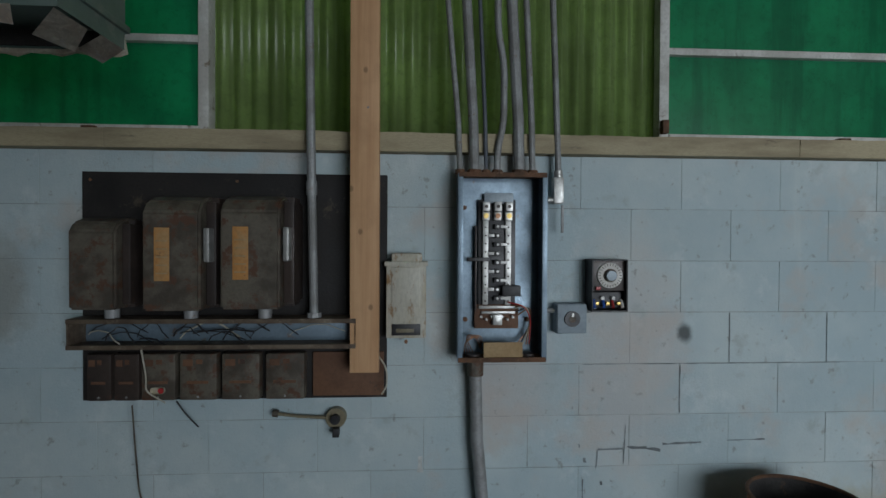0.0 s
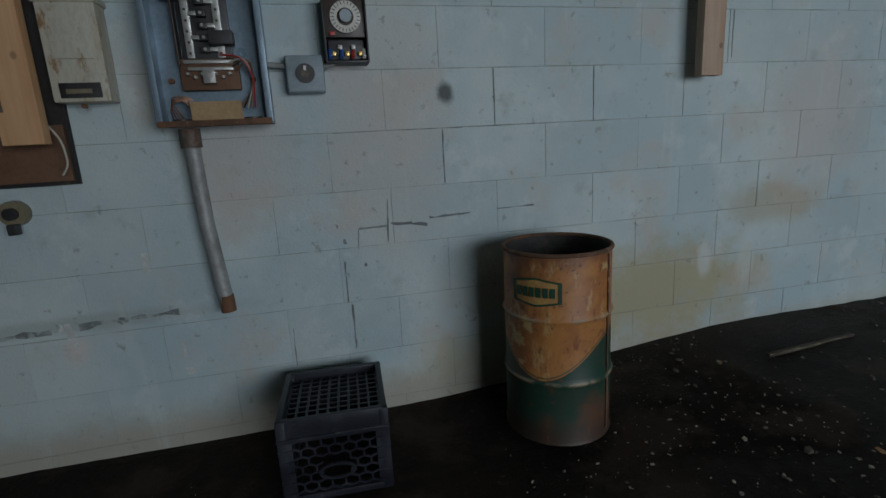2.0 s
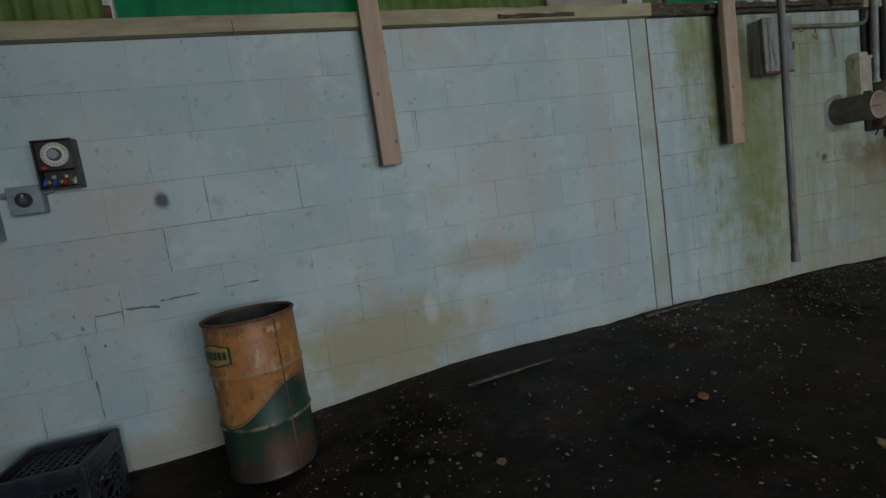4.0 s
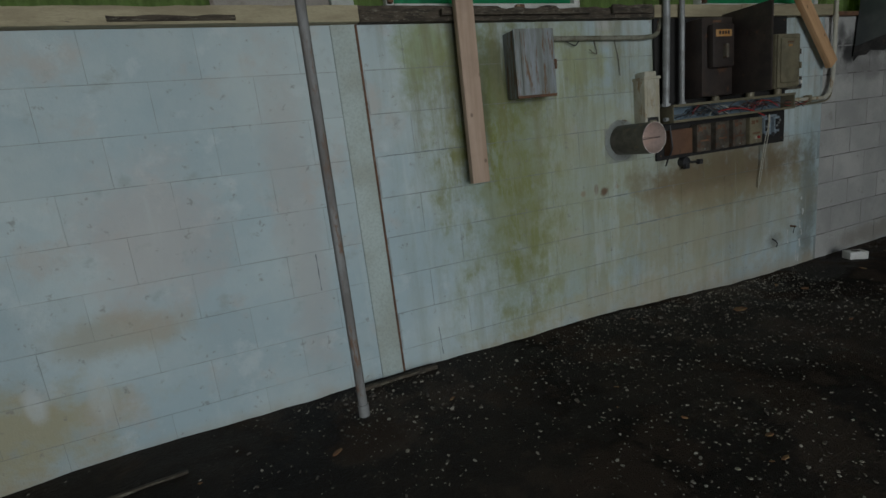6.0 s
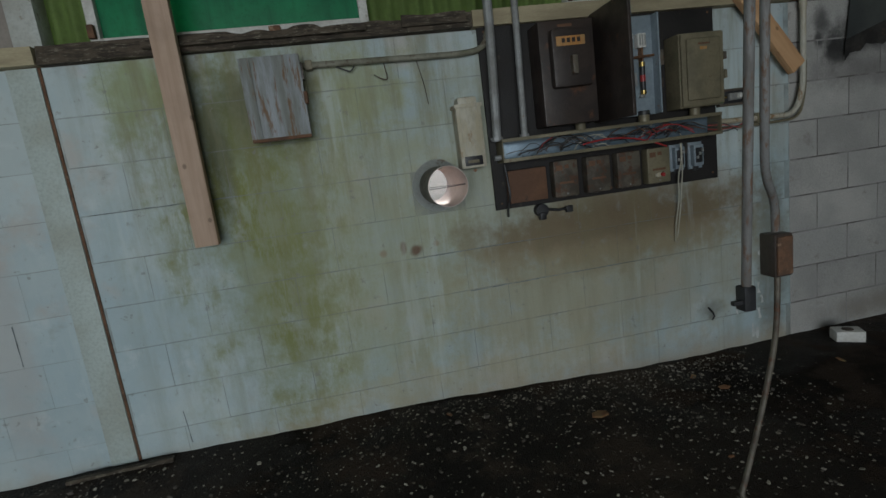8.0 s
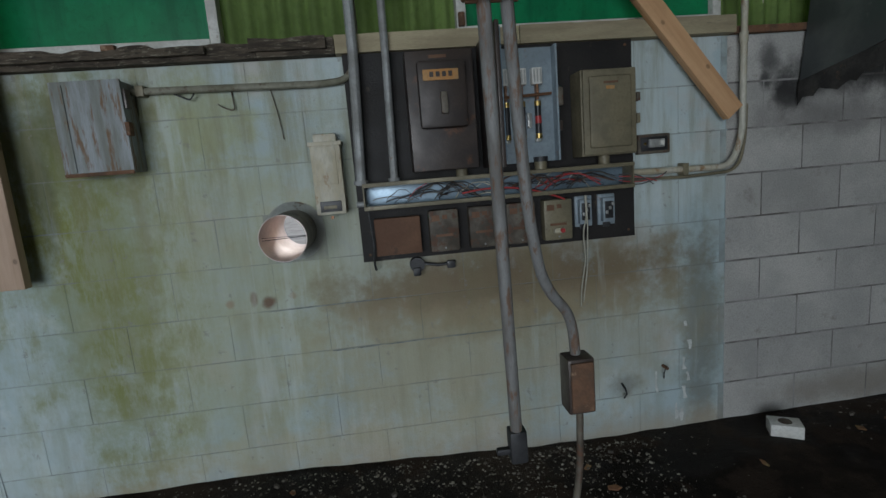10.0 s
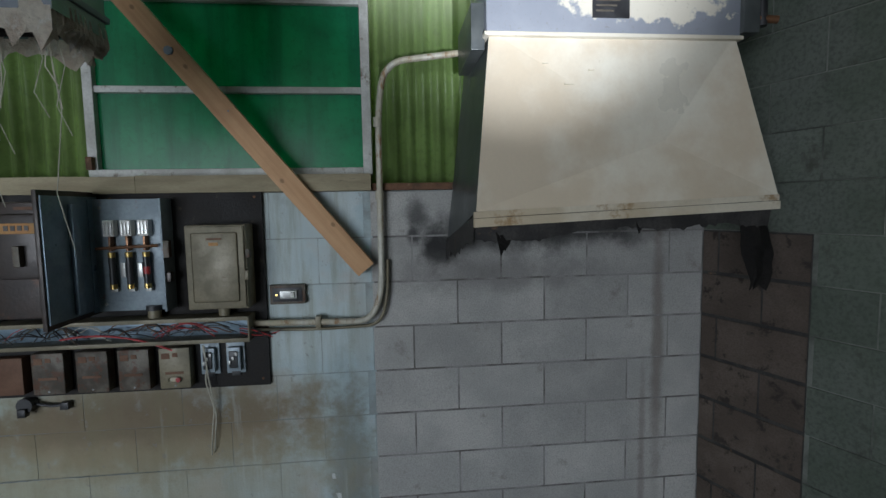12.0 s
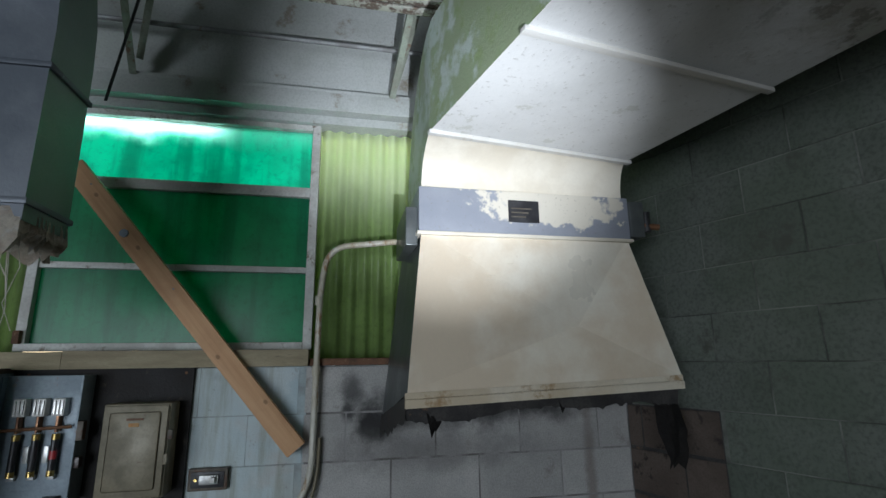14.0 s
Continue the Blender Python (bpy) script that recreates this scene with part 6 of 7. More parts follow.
part("damper_box", boxed(TX1 + 0.012, TX1 + 0.075, YT - 0.03, YT + 0.12, Z1 - 0.0, Z1 + 0.16, 0.004), M_HOODSIDE, h, "damper box")
part("damper_shaft", rodded((TX1 + 0.07, YT + 0.0, Z1 + 0.06), (TX1 + 0.15, YT - 0.02, Z1 + 0.05), 0.014), M_COPPER, h, "brown damper shaft")
part("damper_knob", rodded((TX1 + 0.10, YT - 0.005, Z1 + 0.03), (TX1 + 0.10, YT - 0.005, Z1 + 0.12), 0.018), M_BLACK, h)
part("side_bracket", boxed(TX0 - 0.06, TX0 - 0.012, YT + 0.02, -0.1, Z1 - 0.06, Z1 + 0.1, 0.004), M_HOODSIDE, h)

dct = thing("exhaust_duct", (7.50, 1.26, 2.54), "white painted duct with peeling green side and torn belly", "duct")
DW = 0.90
ym = -0.20     # where the elbow ends
zm = 0.145
belly, roof = [], []
for i in range(11):
    a = (math.pi / 2) * i / 10
    belly.append((-(1 - math.cos(a)) * 0.20, math.sin(a) * 0.15))
    roof.append((0.40 - (1 - math.cos(a)) * 0.62, math.sin(a) * 0.62))


def sheet(bm, pts, x0, x1, shear=0.0):
    prev = None
    for y, z in pts:
        off = shear * max(-y - 0.2, 0)
        a, b = bm.verts.new((x0 + off, y, z)), bm.verts.new((x1 + off, y, z))
        if prev:
            bm.faces.new((prev[0], prev[1], b, a))
        prev = (a, b)
    return bm


def veer(bm):
    """The run swings gently towards the end wall."""
    for v in bm.verts:
        x, y = v.co.x, v.co.y
        v.co.x = x + 0.25 * max(-y - 0.2, 0)
        v.co.y = y + 0.15 * x * min(1, max(-y, 0) / 0.2)
    return bm


part("elbow_belly", veer(sheet(bmesh.new(), belly, 0, DW)), M_HOOD, dct, "white curved elbow belly")
END = -5.2
# belly with the torn hole: a grid with faces cut away along an uneven rim
bm = bmesh.new()
nx, ny = 110, 300
grid = [[bm.verts.new((DW * i / nx, -0.20 - 2.6 * j / ny, 0.15 + 0.03 * (2.6 * j / ny))) for i in range(nx + 1)] for j in range(ny + 1)]
hx, hy = 0.17, -1.22


def torn(x, y):
    w = 0.42 * noise.noise((x * 21, y * 21, 1.0)) + 0.2 * noise.noise((x * 60, y * 60, 4.0))
    main = math.hypot((x - hx) / 0.085, (y - hy) / 0.125)
    tail = math.hypot((x - 0.25) / 0.085, (y + 1.325) / 0.032)
    small = math.hypot((x - 0.42) / 0.048, (y + 1.27 - 0.5 * (x - 0.42)) / 0.024)
    crack = math.hypot((x - 0.40 + 0.3 * (y + 1.18)) / 0.010, (y + 1.18) / 0.085)
    corner = math.hypot((x - 0.02) / 0.055, (y + 1.33) / 0.10)
    return min(main, tail, small, crack, corner) + w < 1.0


for j in range(ny):
    for i in range(nx):
        q = (grid[j][i], grid[j][i + 1], grid[j + 1][i + 1], grid[j + 1][i])
        c0 = sum((v.co for v in q), Vector()) / 4
        if not torn(c0.x, c0.y):
            bm.faces.new(q)
bmesh.ops.delete(bm, geom=[v for v in bm.verts if not v.link_faces], context="VERTS")
for v in bm.verts:
    e = math.hypot(v.co.x - hx, v.co.y - hy)
    v.co.z -= 0.03 * max(0, 1 - abs(e - 0.13) / 0.12) * (0.5 + noise.noise((v.co.x * 9, v.co.y * 9, 5)))
part("belly_sheet", veer(bm), M_BELLY, dct, "stained white belly torn open")
bm = sheet(bmesh.new(), [(-2.8, 0.228), (-3.4, 0.246), (-4.2, 0.27), (END, 0.30)], 0, DW)
part("belly_sheet", veer(bm), M_DUCT, dct)
for y, z in ((-0.21, 0.148), (-0.80, 0.168), (-1.62, 0.19)):
    part("seam", veer(boxed(-0.01, DW + 0.01, y - 0.012, y + 0.012, z - 0.014, z + 0.002, 0.003)), M_DUCT, dct)
runs = [(-1.0, 0.174), (-1.8, 0.198), (-2.6, 0.222), (-3.4, 0.246), (-4.2, 0.27), (END, 0.30)]
side_pts = belly + runs
for x, mt, lab in ((0.0, M_DUCTSIDE, "peeling greenish side sheet"), (DW, M_DUCTSIDE, "side sheet")):
    bm = bmesh.new()
    low = [bm.verts.new((x, y, z)) for y, z in side_pts]
    up = [bm.verts.new((x, y, z)) for y, z in roof + [(y_, z_ + 0.48) for y_, z_ in runs]]
    for i in range(len(low) - 1):
        bm.faces.new((low[i], low[i + 1], up[i + 1], up[i]))
    part("side_sheet", veer(bm), mt, dct, lab)
part("roof_sheet", veer(sheet(bmesh.new(), roof + [(y_, z_ + 0.48) for y_, z_ in runs], 0, DW)), M_DUCTSIDE, dct)
# added black sheet imitates the inner shade behind the torn hole
part("shade_sheet", veer(boxed(0.03, DW - 0.03, -1.9, -0.5, 0.33, 0.34)), M_RAGSHADE, dct, "black sheet standing for the shade inside")
# the torn flap that hangs from the rim of the hole
bm = bmesh.new()
rows = []
hinge = Vector((0.475, -1.23, 0.185))
for j in range(15):
    u = j / 14
    half = 0.052 * (1 - u ** 3.0) ** 0.5 * (1 + 0.25 * math.sin(math.pi * u))
    mid_f = hinge + Vector((-0.084, 0.056, -0.158)) * u + Vector((0.02, 0.02, -0.01)) * math.sin(math.pi * u)
    along = Vector((0.88, -0.25, -0.1)).lerp(Vector((0.88, -0.05, -0.47)), min(1, u * 2))
    rows.append([bm.verts.new(mid_f + along * (s / 8 - 0.5) * 2 * max(half, 0.004) * (1 + 0.2 * noise.noise((j * 0.5, (s > 4) * 9.0, 3.0))) + Vector((0, 0, 0.006 * noise.noise((s * 0.7, j * 0.5, 2))))) for s in range(9)])
for a, b in zip(rows, rows[1:]):
    for s in range(8):
        bm.faces.new((a[s], a[s + 1], b[s + 1], b[s]))
bmesh.ops.solidify(bm, geom=list(bm.faces), thickness=0.003)
part("torn_flap", bm, M_FLAP, dct, "hanging pale torn flap")
bm = bmesh.new()
vs = [bm.verts.new(p) for p in ((0.72, -1.22, 0.178), (0.765, -1.19, 0.18), (0.745, -1.17, 0.145), (0.715, -1.185, 0.135))]
bm.faces.new(vs)
bmesh.ops.solidify(bm, geom=list(bm.faces), thickness=0.003)
part("torn_flap", bm, M_FLAP, dct, "small curled flap")


# ---- sheet-metal drop ducts ----
def drop_duct(at, w, dep, h, label, seed, side_mat, near_mat, fringe=True):
    """A vertical duct that ends in torn insulation and curves away towards the room above."""
    d = thing("drop_duct", at, label, "duct", "drop ducts")
    R = 0.45
    near = [(-dep / 2, 0.0), (-dep / 2, h)]
    for i in range(1, 9):
        a = (math.pi / 2) * i / 8
        near.append((-dep / 2 - (1 - math.cos(a)) * R, h + math.sin(a) * R))
    far = [(dep / 2, 0.0), (dep / 2, h)]
    for i in range(1, 9):
        a = (math.pi / 2) * i / 8
        far.append((dep / 2 - (1 - math.cos(a)) * (R + dep), h + math.sin(a) * (R + dep)))
    near.append((-3.2, h + R))
    far.append((-3.2, h + R + dep))
    part("near_sheet", sheet(bmesh.new(), near[:7], -w / 2, w / 2), near_mat, d, "dull galvanised near sheet")
    # the down-facing run gets its shade by a near-black colour
    part("run_sheet", sheet(bmesh.new(), near[6:], -w / 2, w / 2), M_SOOTSHADE, d, "underside of the run coloured dark for shade")
    fy, fz = near[6]
    part("flange", boxed(-w / 2 - 0.012, w / 2 + 0.012, fy - 0.02, fy + 0.01, fz - 0.022, fz + 0.012, 0.003), M_STEEL, d, "pale joint flange")
    part("far_sheet", sheet(bmesh.new(), far, -w / 2, w / 2), side_mat, d)
    for x in (-w / 2, w / 2):
        bm = bmesh.new()
        a = [bm.verts.new((x, y, z)) for y, z in near]
        b = [bm.verts.new((x, y, z)) for y, z in far]
        for i in range(len(a) - 1):
            bm.faces.new((a[i], a[i + 1], b[i + 1], b[i]))
        part("side_sheet", bm, side_mat, d, "dark side sheet")
    # added black sheets imitate the shade inside the mouth
    part("mouth_shade", boxed(-w / 2 + 0.012, w / 2 - 0.012, -dep / 2 + 0.012, dep / 2 - 0.012, 0.16, 0.2), M_RAGSHADE, d, "black sheet standing for the shade inside")
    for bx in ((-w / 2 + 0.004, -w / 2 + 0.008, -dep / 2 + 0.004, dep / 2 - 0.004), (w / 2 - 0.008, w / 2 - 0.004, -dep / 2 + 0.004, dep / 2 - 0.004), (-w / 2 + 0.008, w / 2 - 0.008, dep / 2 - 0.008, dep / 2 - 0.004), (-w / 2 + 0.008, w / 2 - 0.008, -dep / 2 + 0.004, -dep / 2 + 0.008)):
        part("mouth_shade_side", boxed(*bx, 0.004, 0.18), M_RAGSHADE, d, "black sheet standing for the shade inside")
    for z in (0.04, h * 0.78):
        part("seam", boxed(-w / 2 - 0.008, w / 2 + 0.008, -dep / 2 - 0.008, dep / 2 + 0.008, z, z + 0.016, 0.003), near_mat, d)
    for yy in (-1.0, -2.6):
        for x in (-w / 2 - 0.006, w / 2 + 0.002):
            part("hanger_strap", boxed(x, x + 0.004, yy - 0.015, yy + 0.015, h + R, ZC - at[2], 0.001), M_STEEL, d)
    rr = random.Random(seed)
    bm = bmesh.new()
    corners = [(-w / 2, -dep / 2), (w / 2, -dep / 2), (w / 2, dep / 2), (-w / 2, dep / 2), (-w / 2, -dep / 2)]
    prev = None
    for (xa, ya), (xb, yb) in zip(corners, corners[1:]):
        for i in range(22):
            if not fringe and not (ya > 0 and yb > 0):
                prev = None
                continue
            u = i / 22
            x, y = (xa + (xb - xa) * u) * 0.985, (ya + (yb - ya) * u) * 0.985
            z = (-0.02 - 0.03 * (0.5 + noise.noise((x * 9, y * 9, seed))) - rr.random() ** 3 * 0.05)
            if not fringe:
                z *= 0.35
            q = [bm.verts.new((x, y, 0.06)), bm.verts.new((x * (1 + rr.uniform(-0.03, 0.05)), y * (1 + rr.uniform(-0.03, 0.08)), z * 0.5)), bm.verts.new((x * rr.uniform(0.9, 1.04), y * rr.uniform(0.9, 1.05), z))]
            if prev:
                bm.faces.new((prev[0], q[0], q[1], prev[1]))
                bm.faces.new((prev[1], q[1], q[2], prev[2]))
            prev = q
    bmesh.ops.solidify(bm, geom=list(bm.faces), thickness=0.008)
    part("torn_liner", bm, M_INSUL, d, "torn pale insulation edge")
    for i in range(10 if fringe else 0):
        x, y = rr.uniform(-w / 2, w / 2), rr.choice((-dep / 2, dep / 2)) * rr.uniform(0.8, 1)
        l = rr.uniform(0.06, 0.2)
        part("strand", tube_mesh([(x, y, -0.02), (x + rr.uniform(-0.02, 0.02), y, -0.02 - l * 0.5), (x + rr.uniform(-0.03, 0.03), y, -0.02 - l)], 0.0018, 4), M_INSUL, d)
    return d


M_DUCTGREEN = surface("dark_duct_side", (0.10, 0.15, 0.13), (0.15, 0.20, 0.18), 3.0, 0.45, 0.4, 0.2, (0.2, 0.23, 0.2), 0.66, speck=0.07)
dd1 = drop_duct((6.16, 0.80, 2.19), 0.56, 0.20, 0.52, "galvanised drop duct with torn insulation at its end", 3, M_DUCTGREEN, M_GALV)
for q in range(6):
    x, l = (0.10, 0.13, 0.21, 0.24, 0.255, 0.05)[q], (0.42, 0.30, 0.22, 0.52, 0.26, 0.2)[q]
    part("long_strand", tube_mesh([(x, -0.06, -0.03), (x + 0.012, -0.05, -l * 0.4), (x - 0.006, -0.06, -l * 0.75), (x + 0.016, -0.05, -l)], 0.0011, 5), M_WIRE, dd1, "long pale fibre strand")
dd2 = drop_duct((-1.16, 0.895, 1.925), 0.56, 0.21, 0.5, "dented drop duct with a torn black mouth", 8, M_DUCTGREEN, M_DUCTGREEN, False)

for pts in (((0.27, -0.10, 0.0), (0.285, -0.03, -0.01), (0.24, 0.0, -0.045), (0.20, -0.06, -0.035)), ((0.12, -0.11, 0.0), (0.20, -0.11, 0.0), (0.19, -0.09, -0.03), (0.145, -0.085, -0.022)), ((0.28, 0.02, 0.0), (0.28, 0.10, 0.0), (0.24, 0.09, -0.035), (0.21, 0.05, -0.02))):
    bm = bmesh.new()
    bm.faces.new([bm.verts.new(q) for q in pts])
    bmesh.ops.solidify(bm, geom=list(bm.faces), thickness=0.005)
    part("torn_scrap", bm, M_INSUL, dd2, "curled pale scrap of lining")

# ---- roof steel ----
def angle_bar(name, a, b, s, material, parent, label=""):
    a, b = Vector(a), Vector(b)
    m = Matrix.Translation(a) @ (b - a).to_track_quat("Z", "Y").to_matrix().to_4x4()
    l = (b - a).length
    bm = boxed(-s / 2, s / 2, -0.003, 0.003, 0, l)
    box(bm, -s / 2, -s / 2 + 0.006, 0.002, s, 0, l)
    bm.transform(m)
    return part(name, bm, material, parent, label)


def joist(y, zb, zt, label):
    j = thing("roof_joist", (0, y, zb), label, "joist", "open-web roof joists")
    for dy in (-0.03, 0.03):
        part("bottom_chord", boxed(XW, EX + SPLAY * (WY - y) - 0.02, dy - 0.022, dy + 0.022, 0, 0.012, 0.002), M_JOIST, j)
        part("bottom_chord", boxed(XW, EX + SPLAY * (WY - y) - 0.02, dy + (0.0 if dy > 0 else -0.006) - 0.0, dy + (0.006 if dy > 0 else 0.0), 0.01, 0.055, 0.001), M_JOIST, j)
    part("top_chord", boxed(XW, EX + SPLAY * (WY - y) - 0.02, -0.05, 0.05, zt - zb - 0.02, zt - zb, 0.002), M_JOIST, j)
    n = 26
    for i in range(n):
        x0 = XW + (EX - XW) * i / n
        x1 = XW + (EX - XW) * (i + 1) / n
        a, b = (x0, 0, 0.02), (x1, 0, zt - zb - 0.02)
        if i % 2:
            a, b = (x0, 0, zt - zb - 0.02), (x1, 0, 0.02)
        part("web", rodded(a, b, 0.011, 8), M_BRACE, j)
    return j


joist(1.28, 3.40, 4.04, "open-web roof joist with peeling brown paint")
joist(-0.35, 3.40, 4.04, "open-web roof joist with peeling brown paint")
joist(-1.95, 3.40, 4.04, "open-web roof joist with peeling brown paint")
joist(-3.55, 3.40, 4.04, "open-web roof joist with peeling brown paint")
for x in (6.2, 7.42, 2.6, -0.4):
    o = thing("roof_brace", (x, 1.70, 3.2), "slanting steel angle brace at the wall head", "brace", "roof braces")
    angle_bar("angle", (0, 0, -0.02), (0.16, -1.1, 0.80), 0.03, M_BRACE, o)
    angle_bar("angle", (0.02, 0, 0.06), (0.24, -0.45, 0.84), 0.03, M_BRACE, o)
c = thing("roof_conduit", (XW, 1.66, 3.44), "thin steel pipe along the wall head", "conduit")
part("pipe", tube_mesh([(0, 0, 0), (6, 0, 0.0), (EX - XW, 0, -0.01)], 0.012), M_STEEL, c)
o = thing("wire_hanger", (6.40, 1.25, 3.40), "thin black hanger rod by the duct", "hanger")
part("rod", rodded((0.0, 0, 0), (-0.13, 0.1, -0.55), 0.006, 8), M_BLACK, o)
part("knot", boxed(-0.02, 0.02, -0.02, 0.02, -0.01, 0.04, 0.006), M_BLACK, o)

# ---- cracks and drips on the block wall ----
def wall_mark(name, pts, width, material, label, seed):
    """A thin uneven streak that follows a few points of the wall's face."""
    rr = random.Random(seed)
    bm = bmesh.new()
    prev = None
    for (x0, z0), (x1, z1) in zip(pts, pts[1:]):
        n = max(2, int(math.hypot(x1 - x0, z1 - z0) / 0.025))
        for i in range(n + 1):
            x, z = x0 + (x1 - x0) * i / n, z0 + (z1 - z0) * i / n
            flat = abs(x1 - x0) > abs(z1 - z0)
            w = width * rr.uniform(0.25, 1.2)
            ox, oz = (0, w / 2) if flat else (w / 2, 0)
            jx = rr.uniform(-0.2, 0.2) * width
            a, b = bm.verts.new((x - ox + jx, WY - 0.0022, z - oz + jx)), bm.verts.new((x + ox + jx, WY - 0.0022, z + oz + jx))
            if prev:
                bm.faces.new((prev[0], prev[1], b, a))
            prev = (a, b)
    return solid(name, bm, material, label, "wall mark", "marks on the block wall", "structure")


M_GAP = surface("dark_crack", (0.15, 0.17, 0.175), (0.25, 0.28, 0.29), 20.0, 0.9)
for i, (pts, w) in enumerate((
    (((0.505, 0.677), (0.605, 0.679)), 0.009), (((0.62, 0.685), (0.70, 0.680), (0.76, 0.672)), 0.013), (((0.765, 0.694), (0.925, 0.700)), 0.009), (((1.03, 0.705), (1.187, 0.708)), 0.006),
    (((0.616, 0.775), (0.608, 0.62)), 0.004), (((0.503, 0.676), (0.497, 0.60)), 0.004), (((0.444, 0.56), (0.443, 0.41)), 0.006), (((0.458, 0.40), (0.456, 0.225)), 0.011), (((0.238, 0.337), (0.236, 0.19)), 0.005),
    (((0.427, 0.70), (0.429, 0.685)), 0.014), (((0.451, 0.645), (0.452, 0.625)), 0.012), (((0.518, 0.55), (0.519, 0.535)), 0.010),
    (((0.44, 1.0145), (1.5, 1.0145)), 0.003), (((0.8345, 1.01), (0.834, 0.82)), 0.005), (((1.443, 1.215), (1.443, 1.02)), 0.003), (((1.0365, 1.215), (1.0365, 1.02)), 0.003),
    (((3.78, 0.28), (3.79, 0.12)), 0.007), (((5.2, 0.605), (6.1, 0.61)), 0.004), (((4.95, 0.81), (5.5, 0.815)), 0.004), (((2.07, 1.42), (2.07, 1.24)), 0.005), (((3.2, 0.8), (3.2, 0.62)), 0.005), (((3.60, 1.22), (4.2, 1.22)), 0.004),
)):
    wall_mark("wall_crack", pts, w, M_GAP, "dark uneven crack in the painted wall", i)
M_BAND = surface("grimy_scuff", (0.16, 0.18, 0.175), (0.30, 0.335, 0.34), 9.0, 0.85, 0, 0.2, (0.36, 0.40, 0.40), 0.5)
for i, pts in enumerate((((-1.5, 0.402), (-1.02, 0.418), (-0.79, 0.426)), ((-0.74, 0.428), (-0.50, 0.437)), ((-0.42, 0.442), (-0.12, 0.453)))):
    wall_mark("wall_scuff", pts, 0.022, M_BAND, "dark scuffed band along the painted wall", 60 + i)
M_DRIP = surface("white_drips", (0.62, 0.64, 0.62), (0.5, 0.52, 0.5), 20.0, 0.7)
for i, (x, za, zb) in enumerate(((6.84, 0.30, 0.36), (6.86, 0.24, 0.29), (6.845, 0.15, 0.22), (6.80, 0.05, 0.13), (6.83, 0.04, 0.10), (6.70, 0.20, 0.31), (6.87, 0.40, 0.45), (6.85, 0.52, 0.545), (-0.452, 0.40, 0.46), (-0.475, 0.435, 0.46), (-0.44, 0.36, 0.39), (-0.13, 0.285, 0.35), (-0.118, 0.22, 0.25), (-0.20, 0.60, 0.66))):
    wall_mark("paint_drip", ((x, zb), (x + 0.004, za)), 0.022, M_DRIP, "white drip streak on the painted wall", 40 + i)

# ---- floor litter ----
o = thing("white_block", (7.22, 1.53, 0.012), "white chipped block with a round hollow", "block")
o.rotation_euler = (0, 0, radians(-28))
bm = boxed(-0.066, 0.066, -0.046, 0.046, 0.0, 0.062, 0.005)
part("body", bm, M_WHITE, o)
part("hollow", rodded((0.0, 0, 0.061), (0.0, 0, 0.0635), 0.028, 20), M_BOXGREY, o, "grey round hollow")
solid("floor_stick", boxed(-0.24, 0.24, -0.009, 0.009, 0, 0.014, 0.003), M_ROT, "thin grey stick lying on the dirt", "stick", at=(2.28, 1.42, ground_z(2.28, 1.42) - 0.003)).rotation_euler = (0, 0, radians(4))
solid("floor_batten", boxed(-0.22, 0.22, -0.014, 0.014, 0, 0.022, 0.004), M_ROT, "dark rotten batten lying along the wall foot", "batten", at=(3.5, 1.655, ground_z(3.5, 1.655) - 0.010)).rotation_euler = (0, 0, radians(2))

rc = random.Random(21)


def litter(name, count, smin, smax, material, label, xr, yr, bias, flat=0.35):
    verts, faces = [], []
    for _ in range(count):
        x = rc.uniform(*xr)
        y = yr[1] - (yr[1] - yr[0]) * rc.random() ** bias
        if noise.noise((x * 0.9, y * 0.9, 7)) < rc.uniform(-0.45, 0.5):
            continue
        s, a, z = (smin + (smax - smin) * rc.random() ** 2.2) * (0.6 + rc.random()), rc.uniform(0, math.pi), ground_z(x, y)
        n = rc.choice((4, 5, 5, 6))
        base = len(verts)
        tx, ty = rc.uniform(-0.3, 0.3), rc.uniform(-0.3, 0.3)
        asp = rc.uniform(0.35, 1.0)
        for lay in (0, 1):
            for k in range(n):
                t = a + 2 * math.pi * k / n
                r = s * (1.0 - 0.2 * lay)
                u, w = r * math.cos(t), r * asp * math.sin(t)
                verts.append((x + u * math.cos(a) - w * math.sin(a), y + u * math.sin(a) + w * math.cos(a), z + 0.002 + lay * s * flat + u * tx + w * ty))
        faces.append(tuple(base + n + k for k in range(n)))
        for k in range(n):
            faces.append((base + k, base + (k + 1) % n, base + n + (k + 1) % n, base + n + k))
    me = bpy.data.meshes.new(name)
    me.from_pydata(verts, [], faces)
    me.materials.append(material)
    return tagged(new(name, me), label, "debris", "", "stuff")


litter("paint_chips", 24000, 0.0018, 0.0065, M_CHIP, "pale paint chips and crumbs strewn over the dirt", (-3.5, 8.4), (-1.6, 1.68), 1.4)
litter("paint_chips", 8000, 0.0018, 0.0075, M_CHIP, "pale paint chips thickly strewn below the mossy wall", (3.2, 6.6), (-0.3, 1.66), 1.5)
litter("gravel_bits", 1800, 0.005, 0.013, M_STONE, "small grey stones on the dirt", (-3.5, 8.4), (-2.0, 1.68), 1.2, 0.6)
litter("dead_leaves", 160, 0.015, 0.035, M_LEAF, "brown and yellow dead leaves on the dirt", (-1.0, 8.2), (-1.4, 1.6), 1.2, 0.12)

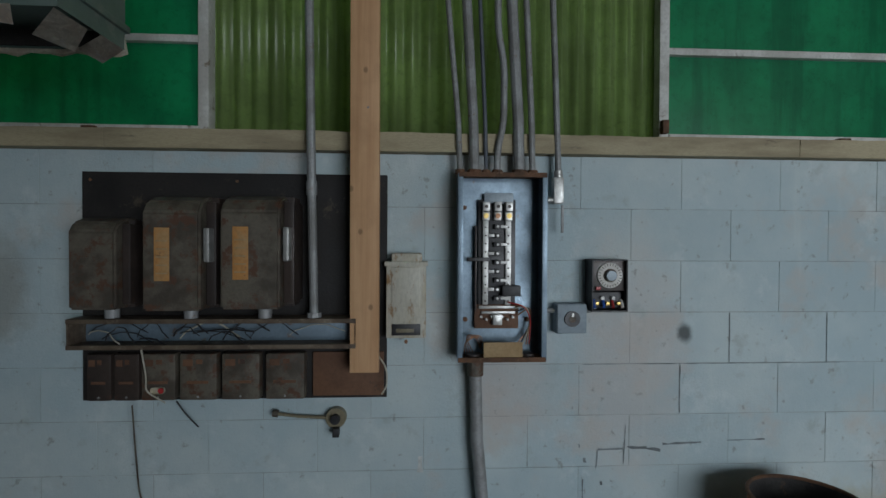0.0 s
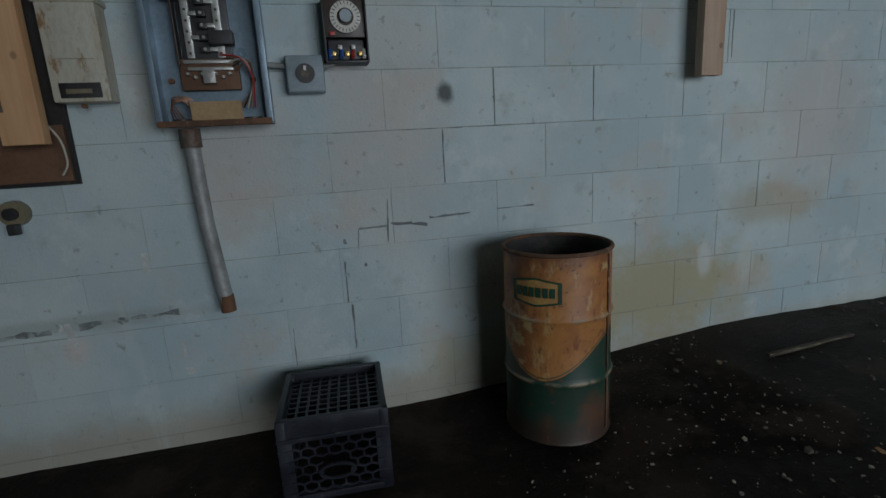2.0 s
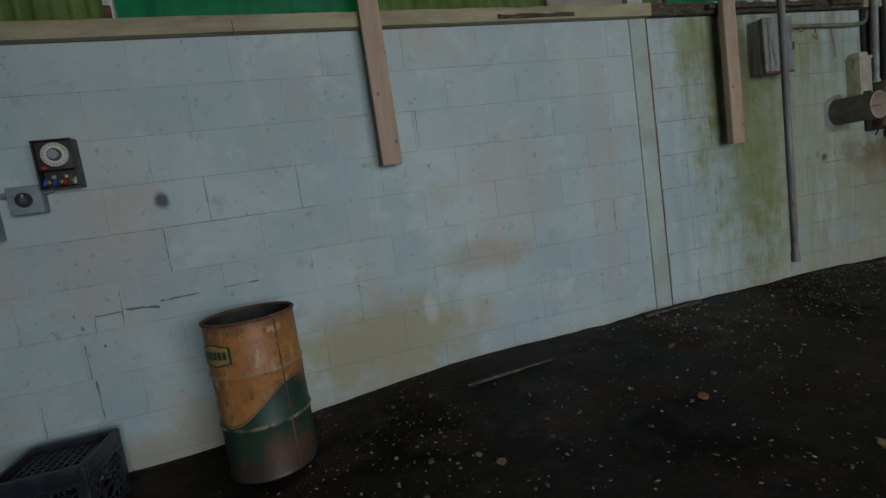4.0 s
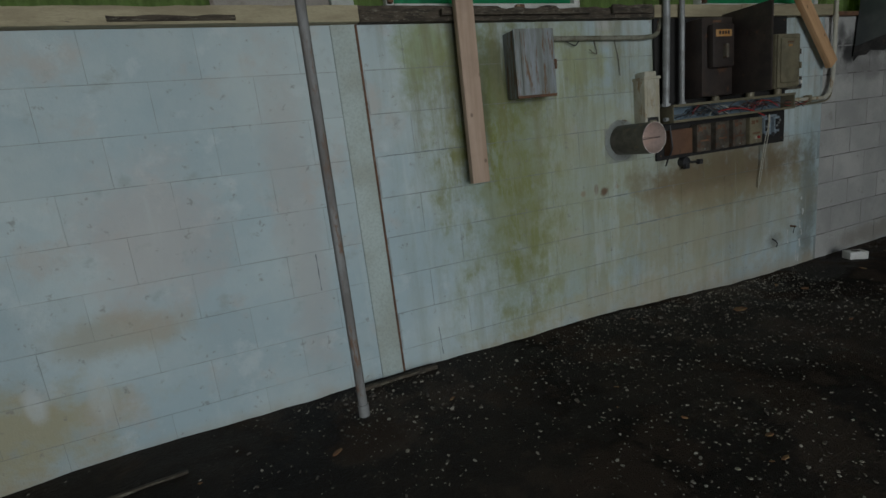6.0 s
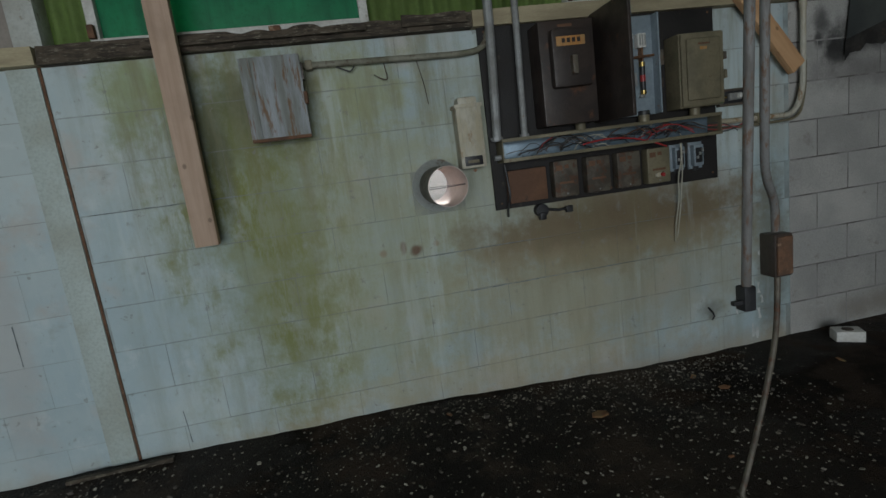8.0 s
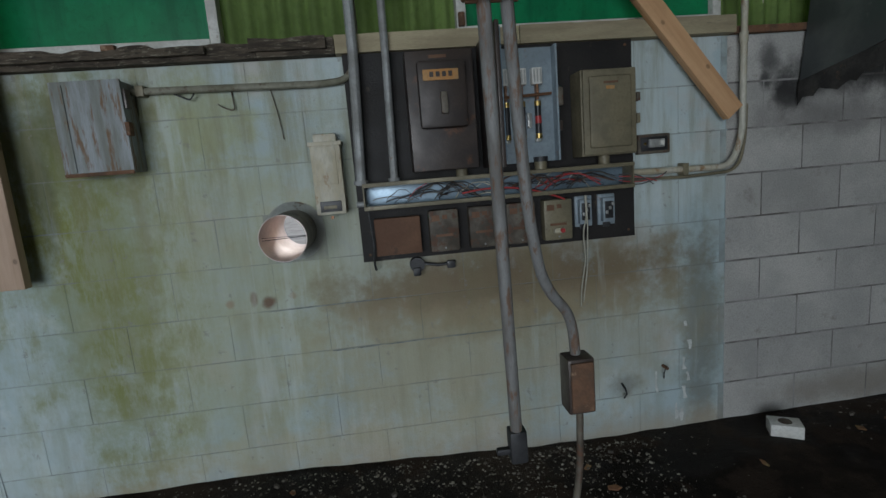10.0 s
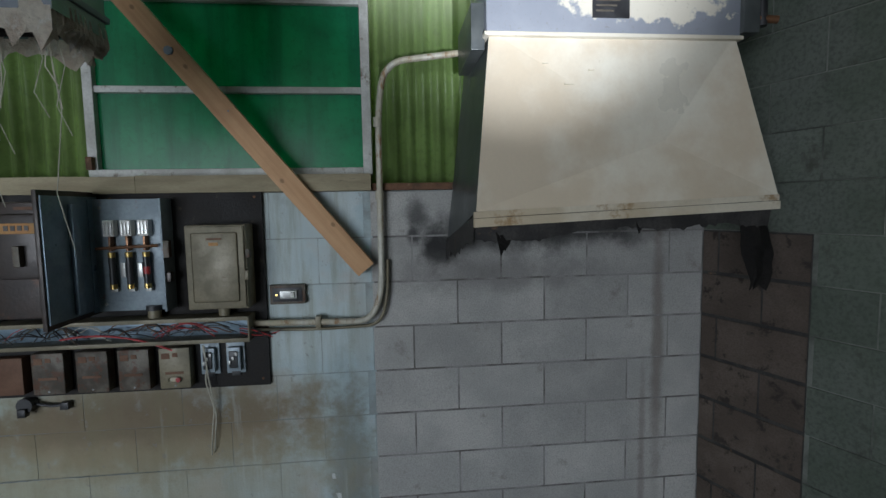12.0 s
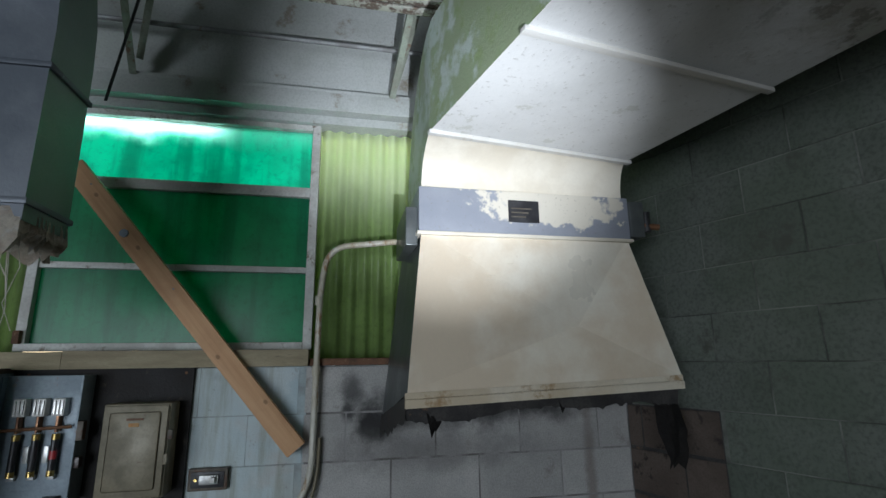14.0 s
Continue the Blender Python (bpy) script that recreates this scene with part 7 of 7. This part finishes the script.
# ---- blocks of the walls ----
def block_mesh(w, material, tag):
    bm = bmesh.new()
    gx, g = {"painted": (0.0005, 0.0010), "patchy": (0.0011, 0.0021), "bare": (0.0026, 0.0031), "grimy": (0.0030, 0.0022), "raw": (0.0035, 0.0075)}[tag]
    x0, x1, z0, z1 = gx, w - gx, g, C - g
    cvs = 0.0015 if tag in ("bare", "grimy", "raw") else 0.0009
    f = [bm.verts.new(p) for p in ((x0 + cvs, 0, z0 + cvs), (x1 - cvs, 0, z0 + cvs), (x1 - cvs, 0, z1 - cvs), (x0 + cvs, 0, z1 - cvs))]
    b = [bm.verts.new(p) for p in ((x0, 0.004, z0), (x1, 0.004, z0), (x1, 0.004, z1), (x0, 0.004, z1))]
    e = [bm.verts.new((v.co.x, 0.03, v.co.z)) for v in b]
    bm.faces.new(f)
    for i in range(4):
        bm.faces.new((f[i], f[(i + 1) % 4], b[(i + 1) % 4], b[i]))
        bm.faces.new((b[i], b[(i + 1) % 4], e[(i + 1) % 4], e[i]))
    me = finish("block_" + tag, bm, material, 0)
    return me


block_cache = {}


def lay(parent, run0, run1, z_rows, start, material, tag, place, skip=None):
    """Courses of blocks in running bond, each a child of its wall."""
    for r in z_rows:
        s0 = start + (0 if r % 2 else L / 2)
        k0 = math.floor((run0 - s0) / L)
        x = s0 + k0 * L
        while x < run1 - 0.02:
            a, b = max(x, run0), min(x + L, run1)
            if b - a > 0.03 and not (skip and skip(a, b, r)):
                key = (tag, round(b - a, 3))
                if key not in block_cache:
                    block_cache[key] = block_mesh(b - a, material, tag)
                o = new("block", block_cache[key])
                o.parent = parent
                o.matrix_local = place(a, r * C)
            x += L


rb = random.Random(12)
north = lambda a, z: Matrix.Translation((a, WY + rb.uniform(-0.0008, 0.0008), z))


def vent_skip(a, b, r):
    return a < VX + 0.09 and b > VX - 0.09 and r in (5,)


lay(wall_n, -2.4, 3.434, range(-1, 9), 0.63, M_PAINT, "painted", north)
lay(wall_n, 3.562, 7.05, range(-1, 9), 6.82, M_PAINT, "patchy", north, vent_skip)
lay(wall_n, 7.05, EX, range(-1, 9), 7.233, M_BARE, "bare", north)


def east(a, z):
    return END_WALL @ Matrix.Translation((a, rb.uniform(-0.001, 0.001), z))


# unpainted brown blocks where the hood's range stood, painted ones beyond
bm = boxed(0.0, 0.47, 0.0025, 0.03, -0.3, 8 * C - 0.002)
bm.transform(END_WALL)
part("raw_mortar", bm, M_SOOTSHADE, wall_e, "black ragged mortar joints")
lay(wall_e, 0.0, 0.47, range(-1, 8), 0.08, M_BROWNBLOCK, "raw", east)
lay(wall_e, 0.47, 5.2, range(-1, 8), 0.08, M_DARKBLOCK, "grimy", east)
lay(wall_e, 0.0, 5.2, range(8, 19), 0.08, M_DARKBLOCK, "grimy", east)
# the course that the vent passes through: short pieces beside it
for a, b in ((4.79, VX - VR - 0.035), (VX + VR + 0.035, 5.40)):
    if b - a > 0.04:
        o = new("block", block_mesh(b - a, M_PAINT, "painted"))
        o.parent = wall_n
        o.matrix_local = north(a, 5 * C)
